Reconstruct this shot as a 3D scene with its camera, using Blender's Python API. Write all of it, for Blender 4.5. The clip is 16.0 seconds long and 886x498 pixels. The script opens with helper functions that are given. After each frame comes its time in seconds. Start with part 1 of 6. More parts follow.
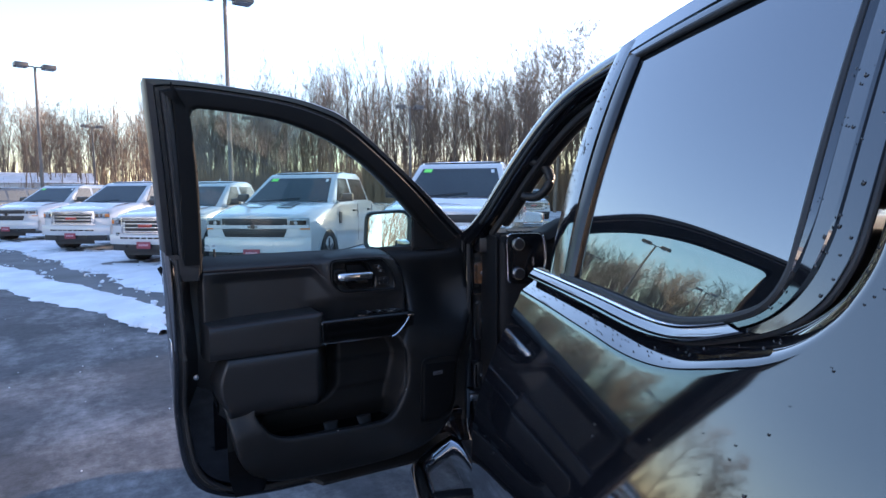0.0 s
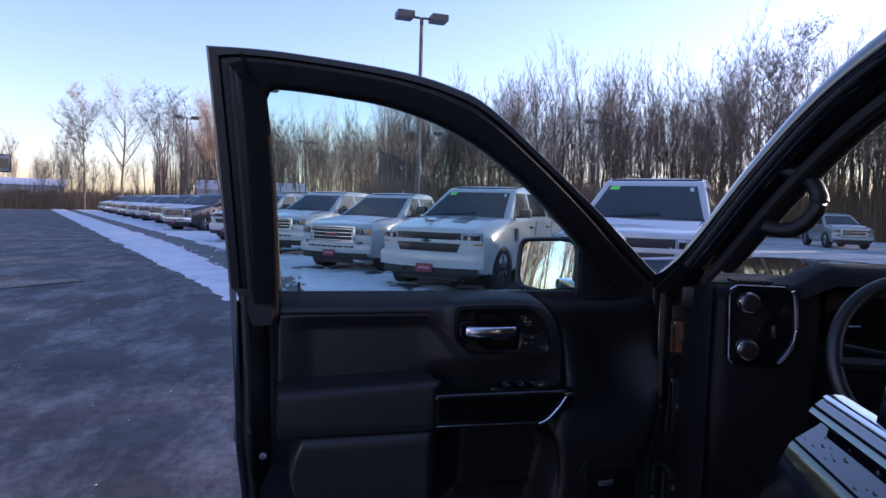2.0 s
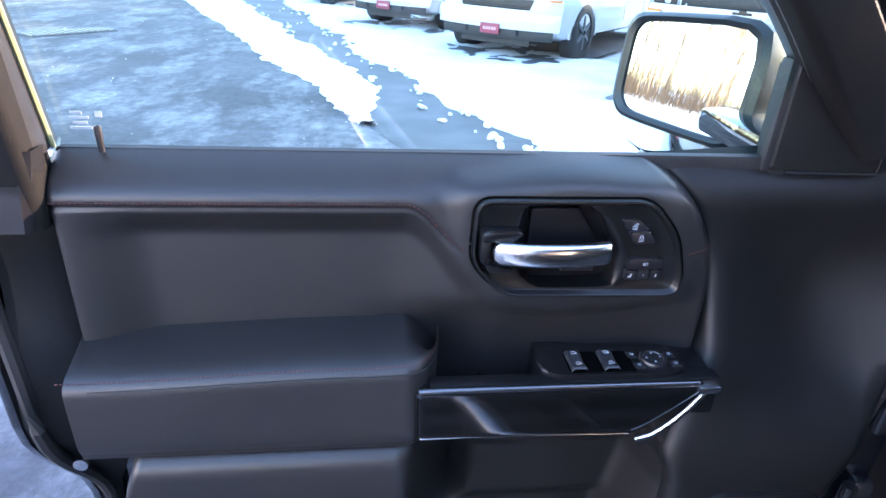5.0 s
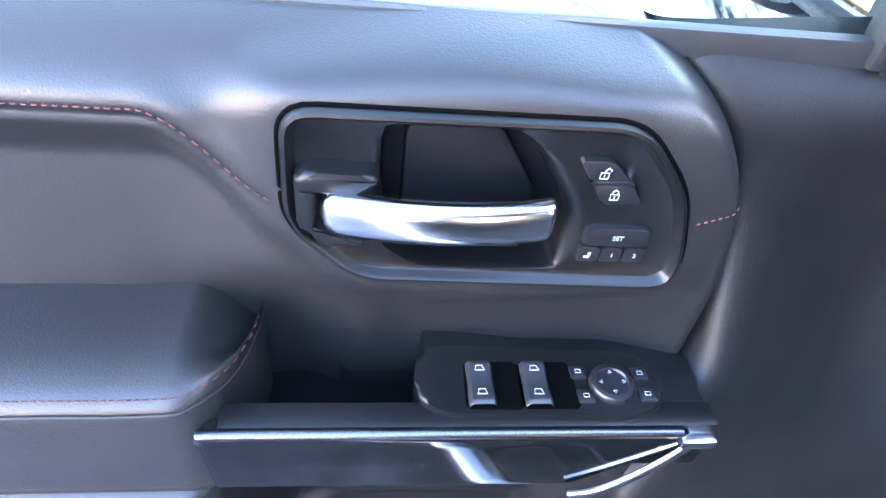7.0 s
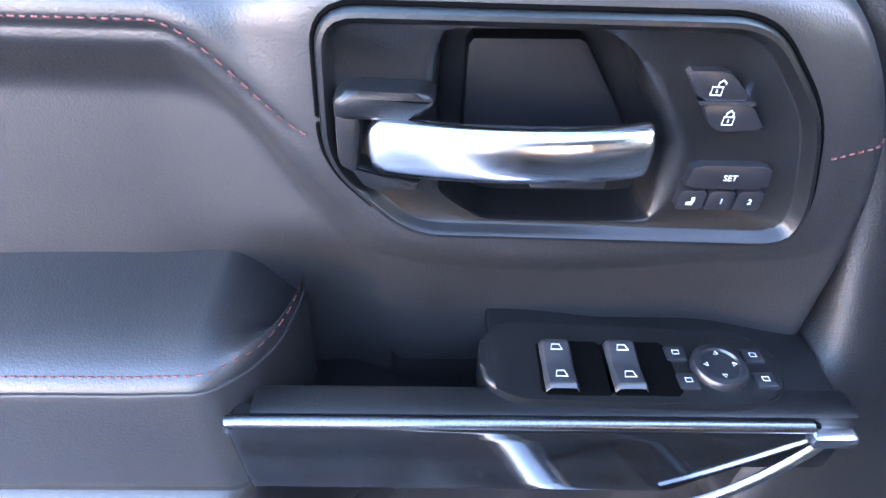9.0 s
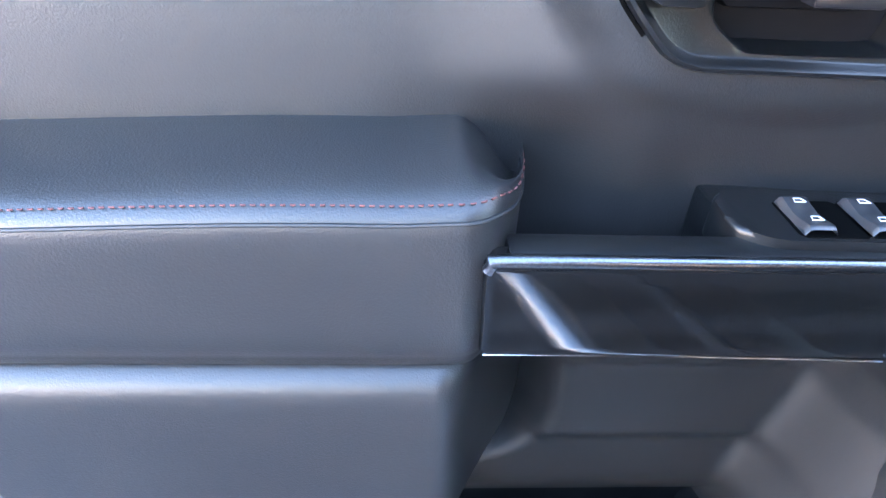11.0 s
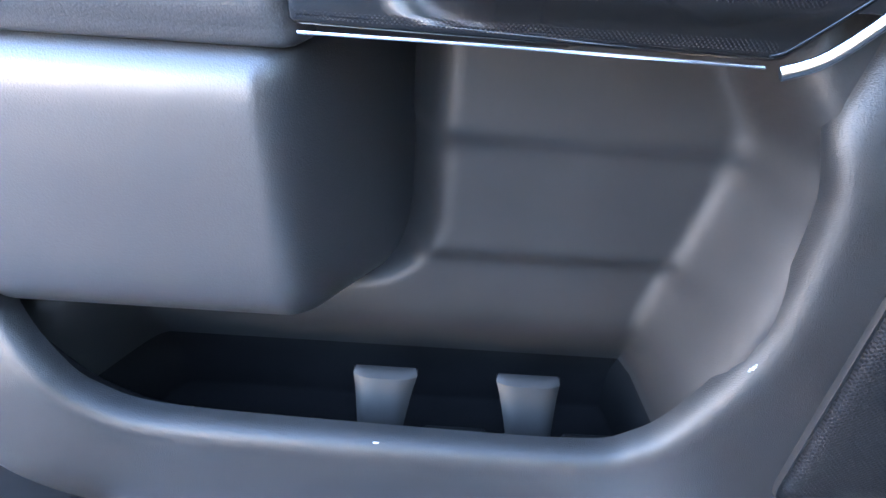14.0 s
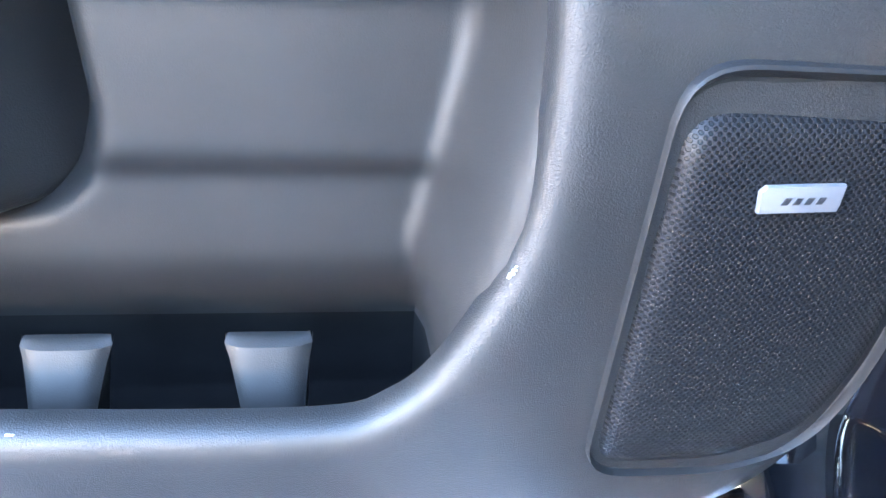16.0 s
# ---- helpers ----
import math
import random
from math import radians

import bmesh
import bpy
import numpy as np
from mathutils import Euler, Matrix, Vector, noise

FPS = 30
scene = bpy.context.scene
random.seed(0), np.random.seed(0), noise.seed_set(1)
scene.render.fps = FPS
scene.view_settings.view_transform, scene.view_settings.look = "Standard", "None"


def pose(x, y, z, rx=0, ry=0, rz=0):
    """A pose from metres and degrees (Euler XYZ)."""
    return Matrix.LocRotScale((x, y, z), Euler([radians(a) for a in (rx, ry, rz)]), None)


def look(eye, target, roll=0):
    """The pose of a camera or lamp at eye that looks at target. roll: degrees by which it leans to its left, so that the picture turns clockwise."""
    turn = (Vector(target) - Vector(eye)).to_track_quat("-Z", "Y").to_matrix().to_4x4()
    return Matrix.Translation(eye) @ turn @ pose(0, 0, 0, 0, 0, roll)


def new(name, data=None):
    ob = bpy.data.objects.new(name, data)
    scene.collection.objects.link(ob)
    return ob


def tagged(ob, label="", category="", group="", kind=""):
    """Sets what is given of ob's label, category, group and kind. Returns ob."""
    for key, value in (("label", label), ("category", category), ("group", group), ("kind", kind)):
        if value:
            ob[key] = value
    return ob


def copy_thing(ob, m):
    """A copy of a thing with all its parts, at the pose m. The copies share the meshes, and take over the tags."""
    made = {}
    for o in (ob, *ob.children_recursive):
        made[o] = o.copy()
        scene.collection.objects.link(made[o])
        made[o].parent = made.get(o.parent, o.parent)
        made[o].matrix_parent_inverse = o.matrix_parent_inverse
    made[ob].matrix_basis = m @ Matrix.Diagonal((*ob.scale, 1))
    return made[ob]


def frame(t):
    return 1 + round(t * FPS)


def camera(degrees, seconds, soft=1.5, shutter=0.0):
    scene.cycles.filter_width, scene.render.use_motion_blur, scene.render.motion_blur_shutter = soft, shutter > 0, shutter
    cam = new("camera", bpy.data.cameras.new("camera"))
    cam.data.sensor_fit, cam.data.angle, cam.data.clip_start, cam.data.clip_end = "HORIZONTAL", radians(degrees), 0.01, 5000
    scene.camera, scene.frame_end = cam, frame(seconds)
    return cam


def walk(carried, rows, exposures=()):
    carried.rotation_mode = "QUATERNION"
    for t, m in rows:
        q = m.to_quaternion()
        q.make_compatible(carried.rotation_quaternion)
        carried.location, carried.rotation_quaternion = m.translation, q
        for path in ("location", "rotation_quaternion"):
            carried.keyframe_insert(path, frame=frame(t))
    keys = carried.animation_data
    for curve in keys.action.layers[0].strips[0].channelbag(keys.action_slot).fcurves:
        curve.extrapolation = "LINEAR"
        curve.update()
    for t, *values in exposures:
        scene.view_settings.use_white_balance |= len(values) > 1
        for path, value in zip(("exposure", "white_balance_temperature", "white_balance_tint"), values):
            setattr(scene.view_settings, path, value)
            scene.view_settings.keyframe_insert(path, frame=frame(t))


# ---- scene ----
cam = camera(71.9, 16.0)
PATH = [
    (0, (0.17, 0.178, 1.439), (1.167, 1.902, 1.262), -0.4),
    (0.5, (0.307, 0.32, 1.44), (1.067, 2.163, 1.288), 0.2),
    (1, (0.411, 0.484, 1.435), (1.042, 2.377, 1.299), 0.5),
    (1.5, (0.476, 0.654, 1.45), (1.034, 2.571, 1.329), 0.8),
    (2, (0.542, 0.806, 1.454), (0.993, 2.75, 1.322), 1.6),
    (2.5, (0.622, 0.956, 1.471), (0.973, 2.916, 1.282), 1.8),
    (3, (0.681, 1.133, 1.48), (0.968, 3.09, 1.187), 1.8),
    (3.5, (0.722, 1.329, 1.486), (0.972, 3.264, 1.048), 1.0),
    (4, (0.759, 1.473, 1.493), (0.975, 3.364, 0.879), 1.7),
    (4.2, (0.782, 1.524, 1.491), (0.983, 3.394, 0.812), 1.9),
    (6.3, (0.884, 1.969, 1.362), (1.207, 3.56, 0.194), 6.2),
    (6.5, (0.917, 1.995, 1.365), (1.226, 3.549, 0.144), 6.7),
    (7, (0.992, 2.044, 1.36), (1.222, 3.537, 0.049), 7.3),
    (7.5, (1.051, 2.084, 1.345), (1.168, 3.564, 0.005), 5.8),
    (8, (1.063, 2.097, 1.326), (1.107, 3.588, -0.006), 3.4),
    (8.5, (1.04, 2.085, 1.31), (1.074, 3.606, 0.013), 2.2),
    (9, (0.991, 2.067, 1.284), (1.049, 3.617, 0.022), 2.3),
    (9.5, (0.943, 2.053, 1.26), (1.025, 3.612, 0.01), 2.7),
    (10, (0.901, 2.03, 1.227), (0.987, 3.64, 0.043), 3.1),
    (10.2, (0.886, 2.025, 1.221), (0.985, 3.639, 0.043), 3.5),
    (12.3, (0.795, 1.963, 1.090), (0.920, 3.640, 0.006), 2.1),
    (12.5, (0.804, 1.955, 1.079), (0.937, 3.633, -0.002), 2.7),
    (13, (0.859, 1.933, 1.048), (0.946, 3.630, -0.008), 3.3),
    (13.5, (0.914, 1.929, 1.021), (0.956, 3.626, -0.037), 4.0),
    (14, (0.970, 1.929, 0.985), (0.986, 3.624, -0.076), 3.9),
    (14.5, (1.029, 1.954, 0.954), (1.063, 3.631, -0.135), 3.9),
    (15, (1.085, 1.972, 0.904), (1.122, 3.668, -0.154), 3.2),
    (15.5, (1.122, 1.982, 0.876), (1.188, 3.696, -0.152), 2.7),
    (16, (1.146, 2.003, 0.846), (1.323, 3.743, -0.124), 2.7),
]
EXPOSURE = [(0.0, 2.3, 5900, 22), (0.5, 1.58, 5800, 32), (0.9, 1.38, 5700, 36), (1.5, 1.35, 5650, 37), (2.5, 1.42, 5600, 38), (3.5, 2.65, 5800, 29), (4.2, 3.45, 6000, 28), (6.3, 5.75, 6500, 27), (7.5, 5.95, 6450, 27), (8.5, 5.98, 6450, 28), (9.5, 6.0, 6400, 24), (10.0, 6.0, 6300, 21), (13.0, 6.02, 6300, 20), (13.5, 6.35, 6300, 19), (14.0, 6.65, 6300, 19), (15.0, 7.05, 6200, 17), (16.0, 7.30, 6200, 17)]
walk(cam, [(t, look(eye, target, roll)) for t, eye, target, roll in PATH], EXPOSURE)

# ---------------------------------------------------------------- world and light
SUN_BEARING, SUN_HEIGHT = 78.0, 11.0
sky_world = bpy.data.worlds.new("winter_sky")
scene.world = sky_world
sky_world.use_nodes = True
wn = sky_world.node_tree.nodes
sky = wn.new("ShaderNodeTexSky")
sky.sky_type, sky.sun_disc = "NISHITA", False
sky.sun_elevation, sky.sun_rotation = radians(SUN_HEIGHT), radians(SUN_BEARING)
sky.air_density, sky.dust_density, sky.ozone_density = 1.0, 0.7, 1.4
wn["Background"].inputs["Strength"].default_value = 0.13
sky_world.node_tree.links.new(sky.outputs[0], wn["Background"].inputs["Color"])

sun_data = bpy.data.lights.new("sun", "SUN")
sun_data.energy, sun_data.angle, sun_data.color = 4.4, radians(0.6), (1.0, 0.74, 0.48)
sun = new("sun", sun_data)
sun_way = Vector((math.sin(radians(SUN_BEARING)) * math.cos(radians(SUN_HEIGHT)), math.cos(radians(SUN_BEARING)) * math.cos(radians(SUN_HEIGHT)), math.sin(radians(SUN_HEIGHT))))
sun.matrix_world = look(sun_way * 60, (0, 0, 0))


# ---------------------------------------------------------------- materials
def material(name, color, rough=0.5, metal=0.0, vary=0.0, scale=8.0, bump=0.0, bump_scale=200.0, coat=0.0, ior=1.5, rough_vary=0.0, color2=None, random_each=0.0, noise_detail=6.0):
    """A surface: base colour with blotches at one scale, grain at another, and its gloss."""
    m = bpy.data.materials.new(name)
    m.use_nodes = True
    nt = m.node_tree
    b = nt.nodes["Principled BSDF"]
    b.inputs["Roughness"].default_value, b.inputs["Metallic"].default_value = rough, metal
    b.inputs["IOR"].default_value, b.inputs["Coat Weight"].default_value, b.inputs["Coat Roughness"].default_value = ior, coat, 0.04
    b.inputs["Base Color"].default_value = (*color, 1)
    co = nt.nodes.new("ShaderNodeTexCoord")
    if vary or color2 or rough_vary or random_each:
        no = nt.nodes.new("ShaderNodeTexNoise")
        no.inputs["Scale"].default_value, no.inputs["Detail"].default_value = scale, noise_detail
        nt.links.new(co.outputs["Object"], no.inputs["Vector"])
        ramp = nt.nodes.new("ShaderNodeMapRange")
        ramp.inputs[1].default_value, ramp.inputs[2].default_value = 0.35, 0.65
        nt.links.new(no.outputs["Fac"], ramp.inputs[0])
        mix = nt.nodes.new("ShaderNodeMix")
        mix.data_type = "RGBA"
        other = color2 or tuple(min(1, c * (1 - vary)) for c in color)
        mix.inputs[6].default_value, mix.inputs[7].default_value = (*color, 1), (*other, 1)
        nt.links.new(ramp.outputs[0], mix.inputs[0])
        out = mix.outputs[2]
        if random_each:
            info = nt.nodes.new("ShaderNodeObjectInfo")
            hsv = nt.nodes.new("ShaderNodeHueSaturation")
            mr = nt.nodes.new("ShaderNodeMapRange")
            mr.inputs[3].default_value, mr.inputs[4].default_value = 1 - random_each, 1 + random_each
            nt.links.new(info.outputs["Random"], mr.inputs[0])
            nt.links.new(mr.outputs[0], hsv.inputs["Value"])
            nt.links.new(out, hsv.inputs["Color"])
            out = hsv.outputs[0]
        nt.links.new(out, b.inputs["Base Color"])
        if rough_vary:
            rr = nt.nodes.new("ShaderNodeMapRange")
            rr.inputs[3].default_value, rr.inputs[4].default_value = rough, min(1, rough + rough_vary)
            nt.links.new(ramp.outputs[0], rr.inputs[0])
            nt.links.new(rr.outputs[0], b.inputs["Roughness"])
    if bump:
        fine = nt.nodes.new("ShaderNodeTexNoise")
        fine.inputs["Scale"].default_value, fine.inputs["Detail"].default_value = bump_scale, 3.0
        nt.links.new(co.outputs["Object"], fine.inputs["Vector"])
        bp = nt.nodes.new("ShaderNodeBump")
        bp.inputs["Strength"].default_value, bp.inputs["Distance"].default_value = bump, 0.002
        nt.links.new(fine.outputs["Fac"], bp.inputs["Height"])
        nt.links.new(bp.outputs[0], b.inputs["Normal"])
    return m


def glass(name, tint):
    """A thin pane: tinted see-through with a clear reflection that grows towards grazing."""
    m = bpy.data.materials.new(name)
    m.use_nodes = True
    nt = m.node_tree
    nt.nodes.remove(nt.nodes["Principled BSDF"])
    tr, gl, fr, mx = (nt.nodes.new("ShaderNode" + k) for k in ("BsdfTransparent", "BsdfGlossy", "LayerWeight", "MixShader"))
    pw, ra = nt.nodes.new("ShaderNodeMath"), nt.nodes.new("ShaderNodeMapRange")
    tr.inputs[0].default_value, gl.inputs["Roughness"].default_value, fr.inputs[0].default_value = (*tint, 1), 0.0, 0.5
    pw.operation, pw.inputs[1].default_value = "POWER", 5.0
    ra.inputs[3].default_value, ra.inputs[4].default_value = 0.06, 1.0
    gl.inputs[0].default_value = (1, 1, 1, 1)
    nt.links.new(fr.outputs["Facing"], pw.inputs[0])
    nt.links.new(pw.outputs[0], ra.inputs[0])
    nt.links.new(ra.outputs[0], mx.inputs[0])
    nt.links.new(tr.outputs[0], mx.inputs[1])
    nt.links.new(gl.outputs[0], mx.inputs[2])
    nt.links.new(mx.outputs[0], nt.nodes["Material Output"].inputs[0])
    return m


black_paint = material("black_paint", (0.006, 0.006, 0.008), 0.03, coat=1.0, ior=1.75, rough_vary=0.03, vary=0.3, scale=3)
satin_black = material("satin_black", (0.012, 0.012, 0.014), 0.35, vary=0.3, scale=20, bump=0.1)
soft_vinyl = material("soft_vinyl", (0.016, 0.0154, 0.0158), 0.39, vary=0.12, scale=9, bump=0.17, bump_scale=750)
hard_plastic = material("hard_plastic", (0.009, 0.009, 0.0095), 0.45, ior=1.38, vary=0.22, scale=14, bump=0.32, bump_scale=1000)
liner_plastic = material("liner_plastic", (0.0085, 0.0086, 0.009), 0.52, ior=1.30, vary=0.2, scale=11, bump=0.13, bump_scale=900)
bezel_plastic = material("bezel_plastic", (0.006, 0.0062, 0.0067), 0.30, ior=1.40, vary=0.15, scale=25, bump=0.12, bump_scale=900)
button_black = material("button_black", (0.012, 0.012, 0.014), 0.3, vary=0.2, scale=60)
gloss_black = material("gloss_black", (0.006, 0.006, 0.007), 0.16, vary=0.3, scale=40)
cup_black = material("cup_black", (0.005, 0.005, 0.006), 0.5, vary=0.2, scale=30, ior=1.22)
icon_white = material("icon_white", (0.40, 0.42, 0.45), 0.5)
gloss_applique = material("gloss_applique", (0.008, 0.008, 0.010), 0.03, ior=3.4, rough_vary=0.03, vary=0.2, scale=20)
chrome = material("chrome", (0.82, 0.84, 0.88), 0.07, metal=1.0, rough_vary=0.06, vary=0.06, scale=40)
lever_chrome = material("lever_chrome", (0.74, 0.76, 0.80), 0.17, metal=1.0, rough_vary=0.06, vary=0.06, scale=40)
satin_chrome = material("satin_chrome", (0.62, 0.64, 0.68), 0.22, metal=1.0, vary=0.1, scale=30)
strip_edge = material("strip_edge", (0.17, 0.175, 0.19), 0.28, metal=1.0, vary=0.35, scale=700)
switch_grey = material("switch_grey", (0.022, 0.0225, 0.025), 0.33, vary=0.15, scale=60)
# No gloss: stands for the shade in the switch wells and the bezel gap.
gap_shade = material("gap_shade", (0.002, 0.002, 0.002), 0.9, ior=1.05)
# Amber colour stands for the sunset reflected in the black hinge pillar.
hinge_sun_glint = material("hinge_sun_glint", (0.20, 0.085, 0.03), 0.28, scale=40, color2=(0.05, 0.02, 0.01), coat=0.5)
hinge_grey = material("hinge_paint", (0.014, 0.0145, 0.016), 0.25, vary=0.3, scale=40, coat=0.4)
frame_black = material("frame_black", (0.007, 0.007, 0.0075), 0.52, ior=1.25, vary=0.15, scale=20, bump=0.15, bump_scale=900)
glass_rim = material("glass_rim", (0.20, 0.21, 0.115), 0.3, vary=0.2, scale=20)
cover_plastic = material("cover_plastic", (0.0085, 0.0085, 0.0088), 0.72, ior=1.2, vary=0.12, scale=10, bump=0.15, bump_scale=800)
# Near-black without sheen: stands for deep shade in the pocket and pull cup.
recess_shade = material("recess_shade", (0.005, 0.005, 0.0055), 0.9, vary=0.2, scale=30, ior=1.12)
dash_plastic = material("dash_plastic", (0.007, 0.007, 0.008), 0.65, vary=0.2, scale=20, ior=1.3, bump=0.2, bump_scale=600)
chip_pale = material("chip_pale", (0.35, 0.36, 0.38), 0.6)
badge_silver = material("badge_silver", (0.13, 0.133, 0.145), 0.42, metal=0.5, vary=0.1, scale=60)
red_thread = material("red_thread", (0.13, 0.035, 0.03), 0.8, vary=0.3, scale=300)
rubber = material("rubber", (0.012, 0.012, 0.013), 0.6, vary=0.3, scale=30, bump=0.2)
mirror_glass = material("mirror_glass", (0.86, 0.9, 0.92), 0.0, metal=1.0)
clear_glass = glass("clear_glass", (0.70, 0.88, 0.83))
windshield_glass = glass("windshield_glass", (0.7, 0.78, 0.74))
privacy_glass = material("privacy_glass", (0.006, 0.007, 0.009), 0.0, ior=3.3)
steel_rust = material("hinge_steel", (0.022, 0.013, 0.008), 0.35, metal=0.1, vary=0.4, scale=30, color2=(0.05, 0.022, 0.008))
snow = material("snow", (0.70, 0.73, 0.78), 0.75, vary=0.2, scale=1.5, bump=0.9, bump_scale=9)
lot_snow = material("lot_snow", (0.66, 0.69, 0.74), 0.8, scale=0.45, color2=(0.36, 0.38, 0.42), bump=0.9, bump_scale=5, noise_detail=9)
white_paint = material("white_paint", (0.46, 0.47, 0.475), 0.20, vary=0.10, scale=1.6, coat=0.7)
silver_paint = material("silver_paint", (0.42, 0.44, 0.46), 0.25, metal=0.4, vary=0.12, scale=3, coat=0.6)
dark_paint = material("dark_paint", (0.035, 0.034, 0.035), 0.2, vary=0.3, scale=3, coat=0.7)
red_paint = material("red_paint", (0.32, 0.02, 0.02), 0.25, vary=0.2, scale=3, coat=0.6)
car_glass = material("car_glass", (0.022, 0.032, 0.034), 0.03, ior=1.55, vary=0.3, scale=2)
lamp_glass = material("lamp_glass", (0.30, 0.33, 0.36), 0.12, metal=0.3, vary=0.5, scale=18)
amber_glass = material("amber_glass", (0.55, 0.16, 0.03), 0.15)
plate_red = material("plate_red", (0.26, 0.035, 0.060), 0.5, vary=0.3, scale=20)
sticker_green = material("sticker_green", (0.18, 0.75, 0.12), 0.5)
tyre_rubber = material("tyre_rubber", (0.018, 0.018, 0.019), 0.75, vary=0.4, scale=20, bump=0.3, bump_scale=120)
alloy = material("alloy", (0.5, 0.51, 0.53), 0.25, metal=0.9, vary=0.2, scale=20)
pole_paint = material("pole_paint", (0.12, 0.10, 0.09), 0.5, vary=0.3, scale=2)
bark = material("bark", (0.20, 0.150, 0.110), 0.85, scale=0.8, color2=(0.10, 0.075, 0.058), bump=0.4, bump_scale=10)
brush = material("brush", (0.30, 0.19, 0.11), 0.9, scale=0.25, color2=(0.14, 0.09, 0.055))


def asphalt_material():
    """Worn asphalt with pale dried salt, tyre tracks of its own and wet dark blotches."""
    m = material("salted_asphalt", (0.036, 0.036, 0.041), 0.8, scale=0.7, color2=(0.072, 0.072, 0.082), bump=0.7, bump_scale=60, noise_detail=10)
    nt = m.node_tree
    b = nt.nodes["Principled BSDF"]
    base = b.inputs["Base Color"].links[0].from_socket
    co = nt.nodes.new("ShaderNodeTexCoord")
    mp = nt.nodes.new("ShaderNodeMapping")
    mp.inputs["Rotation"].default_value, mp.inputs["Scale"].default_value = (0, 0, radians(-21.3)), (1.5, 0.7, 1)
    no = nt.nodes.new("ShaderNodeTexNoise")
    no.inputs["Scale"].default_value, no.inputs["Detail"].default_value, no.inputs["Roughness"].default_value = 1.1, 9, 0.68
    nt.links.new(co.outputs["Object"], mp.inputs[0])
    nt.links.new(mp.outputs[0], no.inputs["Vector"])
    ra = nt.nodes.new("ShaderNodeMapRange")
    ra.inputs[1].default_value, ra.inputs[2].default_value, ra.inputs[4].default_value = 0.47, 0.72, 0.75
    nt.links.new(no.outputs["Fac"], ra.inputs[0])
    mx = nt.nodes.new("ShaderNodeMix")
    mx.data_type = "RGBA"
    mx.inputs[7].default_value = (0.27, 0.265, 0.275, 1)
    nt.links.new(ra.outputs[0], mx.inputs[0])
    nt.links.new(base, mx.inputs[6])
    # clods, cracks and pebbles
    fi = nt.nodes.new("ShaderNodeTexNoise")
    fi.inputs["Scale"].default_value, fi.inputs["Detail"].default_value, fi.inputs["Roughness"].default_value = 9.0, 10, 0.78
    nt.links.new(co.outputs["Object"], fi.inputs["Vector"])
    fr = nt.nodes.new("ShaderNodeMapRange")
    fr.inputs[1].default_value, fr.inputs[2].default_value, fr.inputs[3].default_value, fr.inputs[4].default_value = 0.32, 0.68, 0.45, 1.5
    nt.links.new(fi.outputs["Fac"], fr.inputs[0])
    hs = nt.nodes.new("ShaderNodeHueSaturation")
    nt.links.new(fr.outputs[0], hs.inputs["Value"])
    nt.links.new(mx.outputs[2], hs.inputs["Color"])
    nt.links.new(hs.outputs[0], b.inputs["Base Color"])
    return m


asphalt = asphalt_material()


def weave_material():
    """Gloss black with a fine dotted weave under the lacquer."""
    m = material("woven_gloss", (0.006, 0.006, 0.007), 0.08, ior=1.40)
    nt = m.node_tree
    co, mp, vo, ra, mx = (nt.nodes.new("ShaderNode" + k) for k in ("TexCoord", "Mapping", "TexVoronoi", "MapRange", "Mix"))
    mp.inputs["Rotation"].default_value = (0, radians(45), 0)
    nt.links.new(co.outputs["Object"], mp.inputs[0])
    nt.links.new(mp.outputs[0], vo.inputs["Vector"])
    vo.inputs["Scale"].default_value, vo.inputs["Randomness"].default_value = 520, 0
    ra.inputs[1].default_value, ra.inputs[2].default_value = 0.2, 0.45
    nt.links.new(vo.outputs["Distance"], ra.inputs[0])
    mx.data_type = "RGBA"
    mx.inputs[6].default_value, mx.inputs[7].default_value = (0.010, 0.010, 0.011, 1), (0.003, 0.003, 0.003, 1)
    nt.links.new(ra.outputs[0], mx.inputs[0])
    nt.links.new(mx.outputs[2], nt.nodes["Principled BSDF"].inputs["Base Color"])
    return m


weave_black = weave_material()
dark_asphalt = material("wet_asphalt", (0.045, 0.045, 0.05), 0.6, scale=1.5, color2=(0.09, 0.09, 0.10), bump=0.5, bump_scale=60)
siding = material("siding", (0.62, 0.64, 0.66), 0.7, vary=0.15, scale=0.5)
sign_face = material("sign_face", (0.13, 0.16, 0.20), 0.5, scale=0.4, color2=(0.22, 0.25, 0.29))


# ---------------------------------------------------------------- building tools
def S(a, b, v):
    """Smooth step from a to b."""
    t = min(1.0, max(0.0, (v - a) / (b - a)))
    return t * t * (3 - 2 * t)


def curve(points, count):
    """A smooth open curve through control points, resampled to even steps."""
    pts = [Vector(p) for p in points]
    fine = []
    for i in range(len(pts) - 1):
        p0, p1, p2, p3 = pts[max(i - 1, 0)], pts[i], pts[i + 1], pts[min(i + 2, len(pts) - 1)]
        for k in range(16):
            t = k / 16
            fine.append(0.5 * ((2 * p1) + (p2 - p0) * t + (2 * p0 - 5 * p1 + 4 * p2 - p3) * t * t + (3 * p1 - p0 - 3 * p2 + p3) * t**3))
    fine.append(pts[-1])
    run = [0.0]
    for a, b in zip(fine, fine[1:]):
        run.append(run[-1] + (b - a).length)
    out, j = [], 0
    for k in range(count):
        want = run[-1] * k / (count - 1)
        while j < len(run) - 2 and run[j + 1] < want:
            j += 1
        f = (want - run[j]) / max(run[j + 1] - run[j], 1e-9)
        out.append(fine[j].lerp(fine[j + 1], f))
    return out


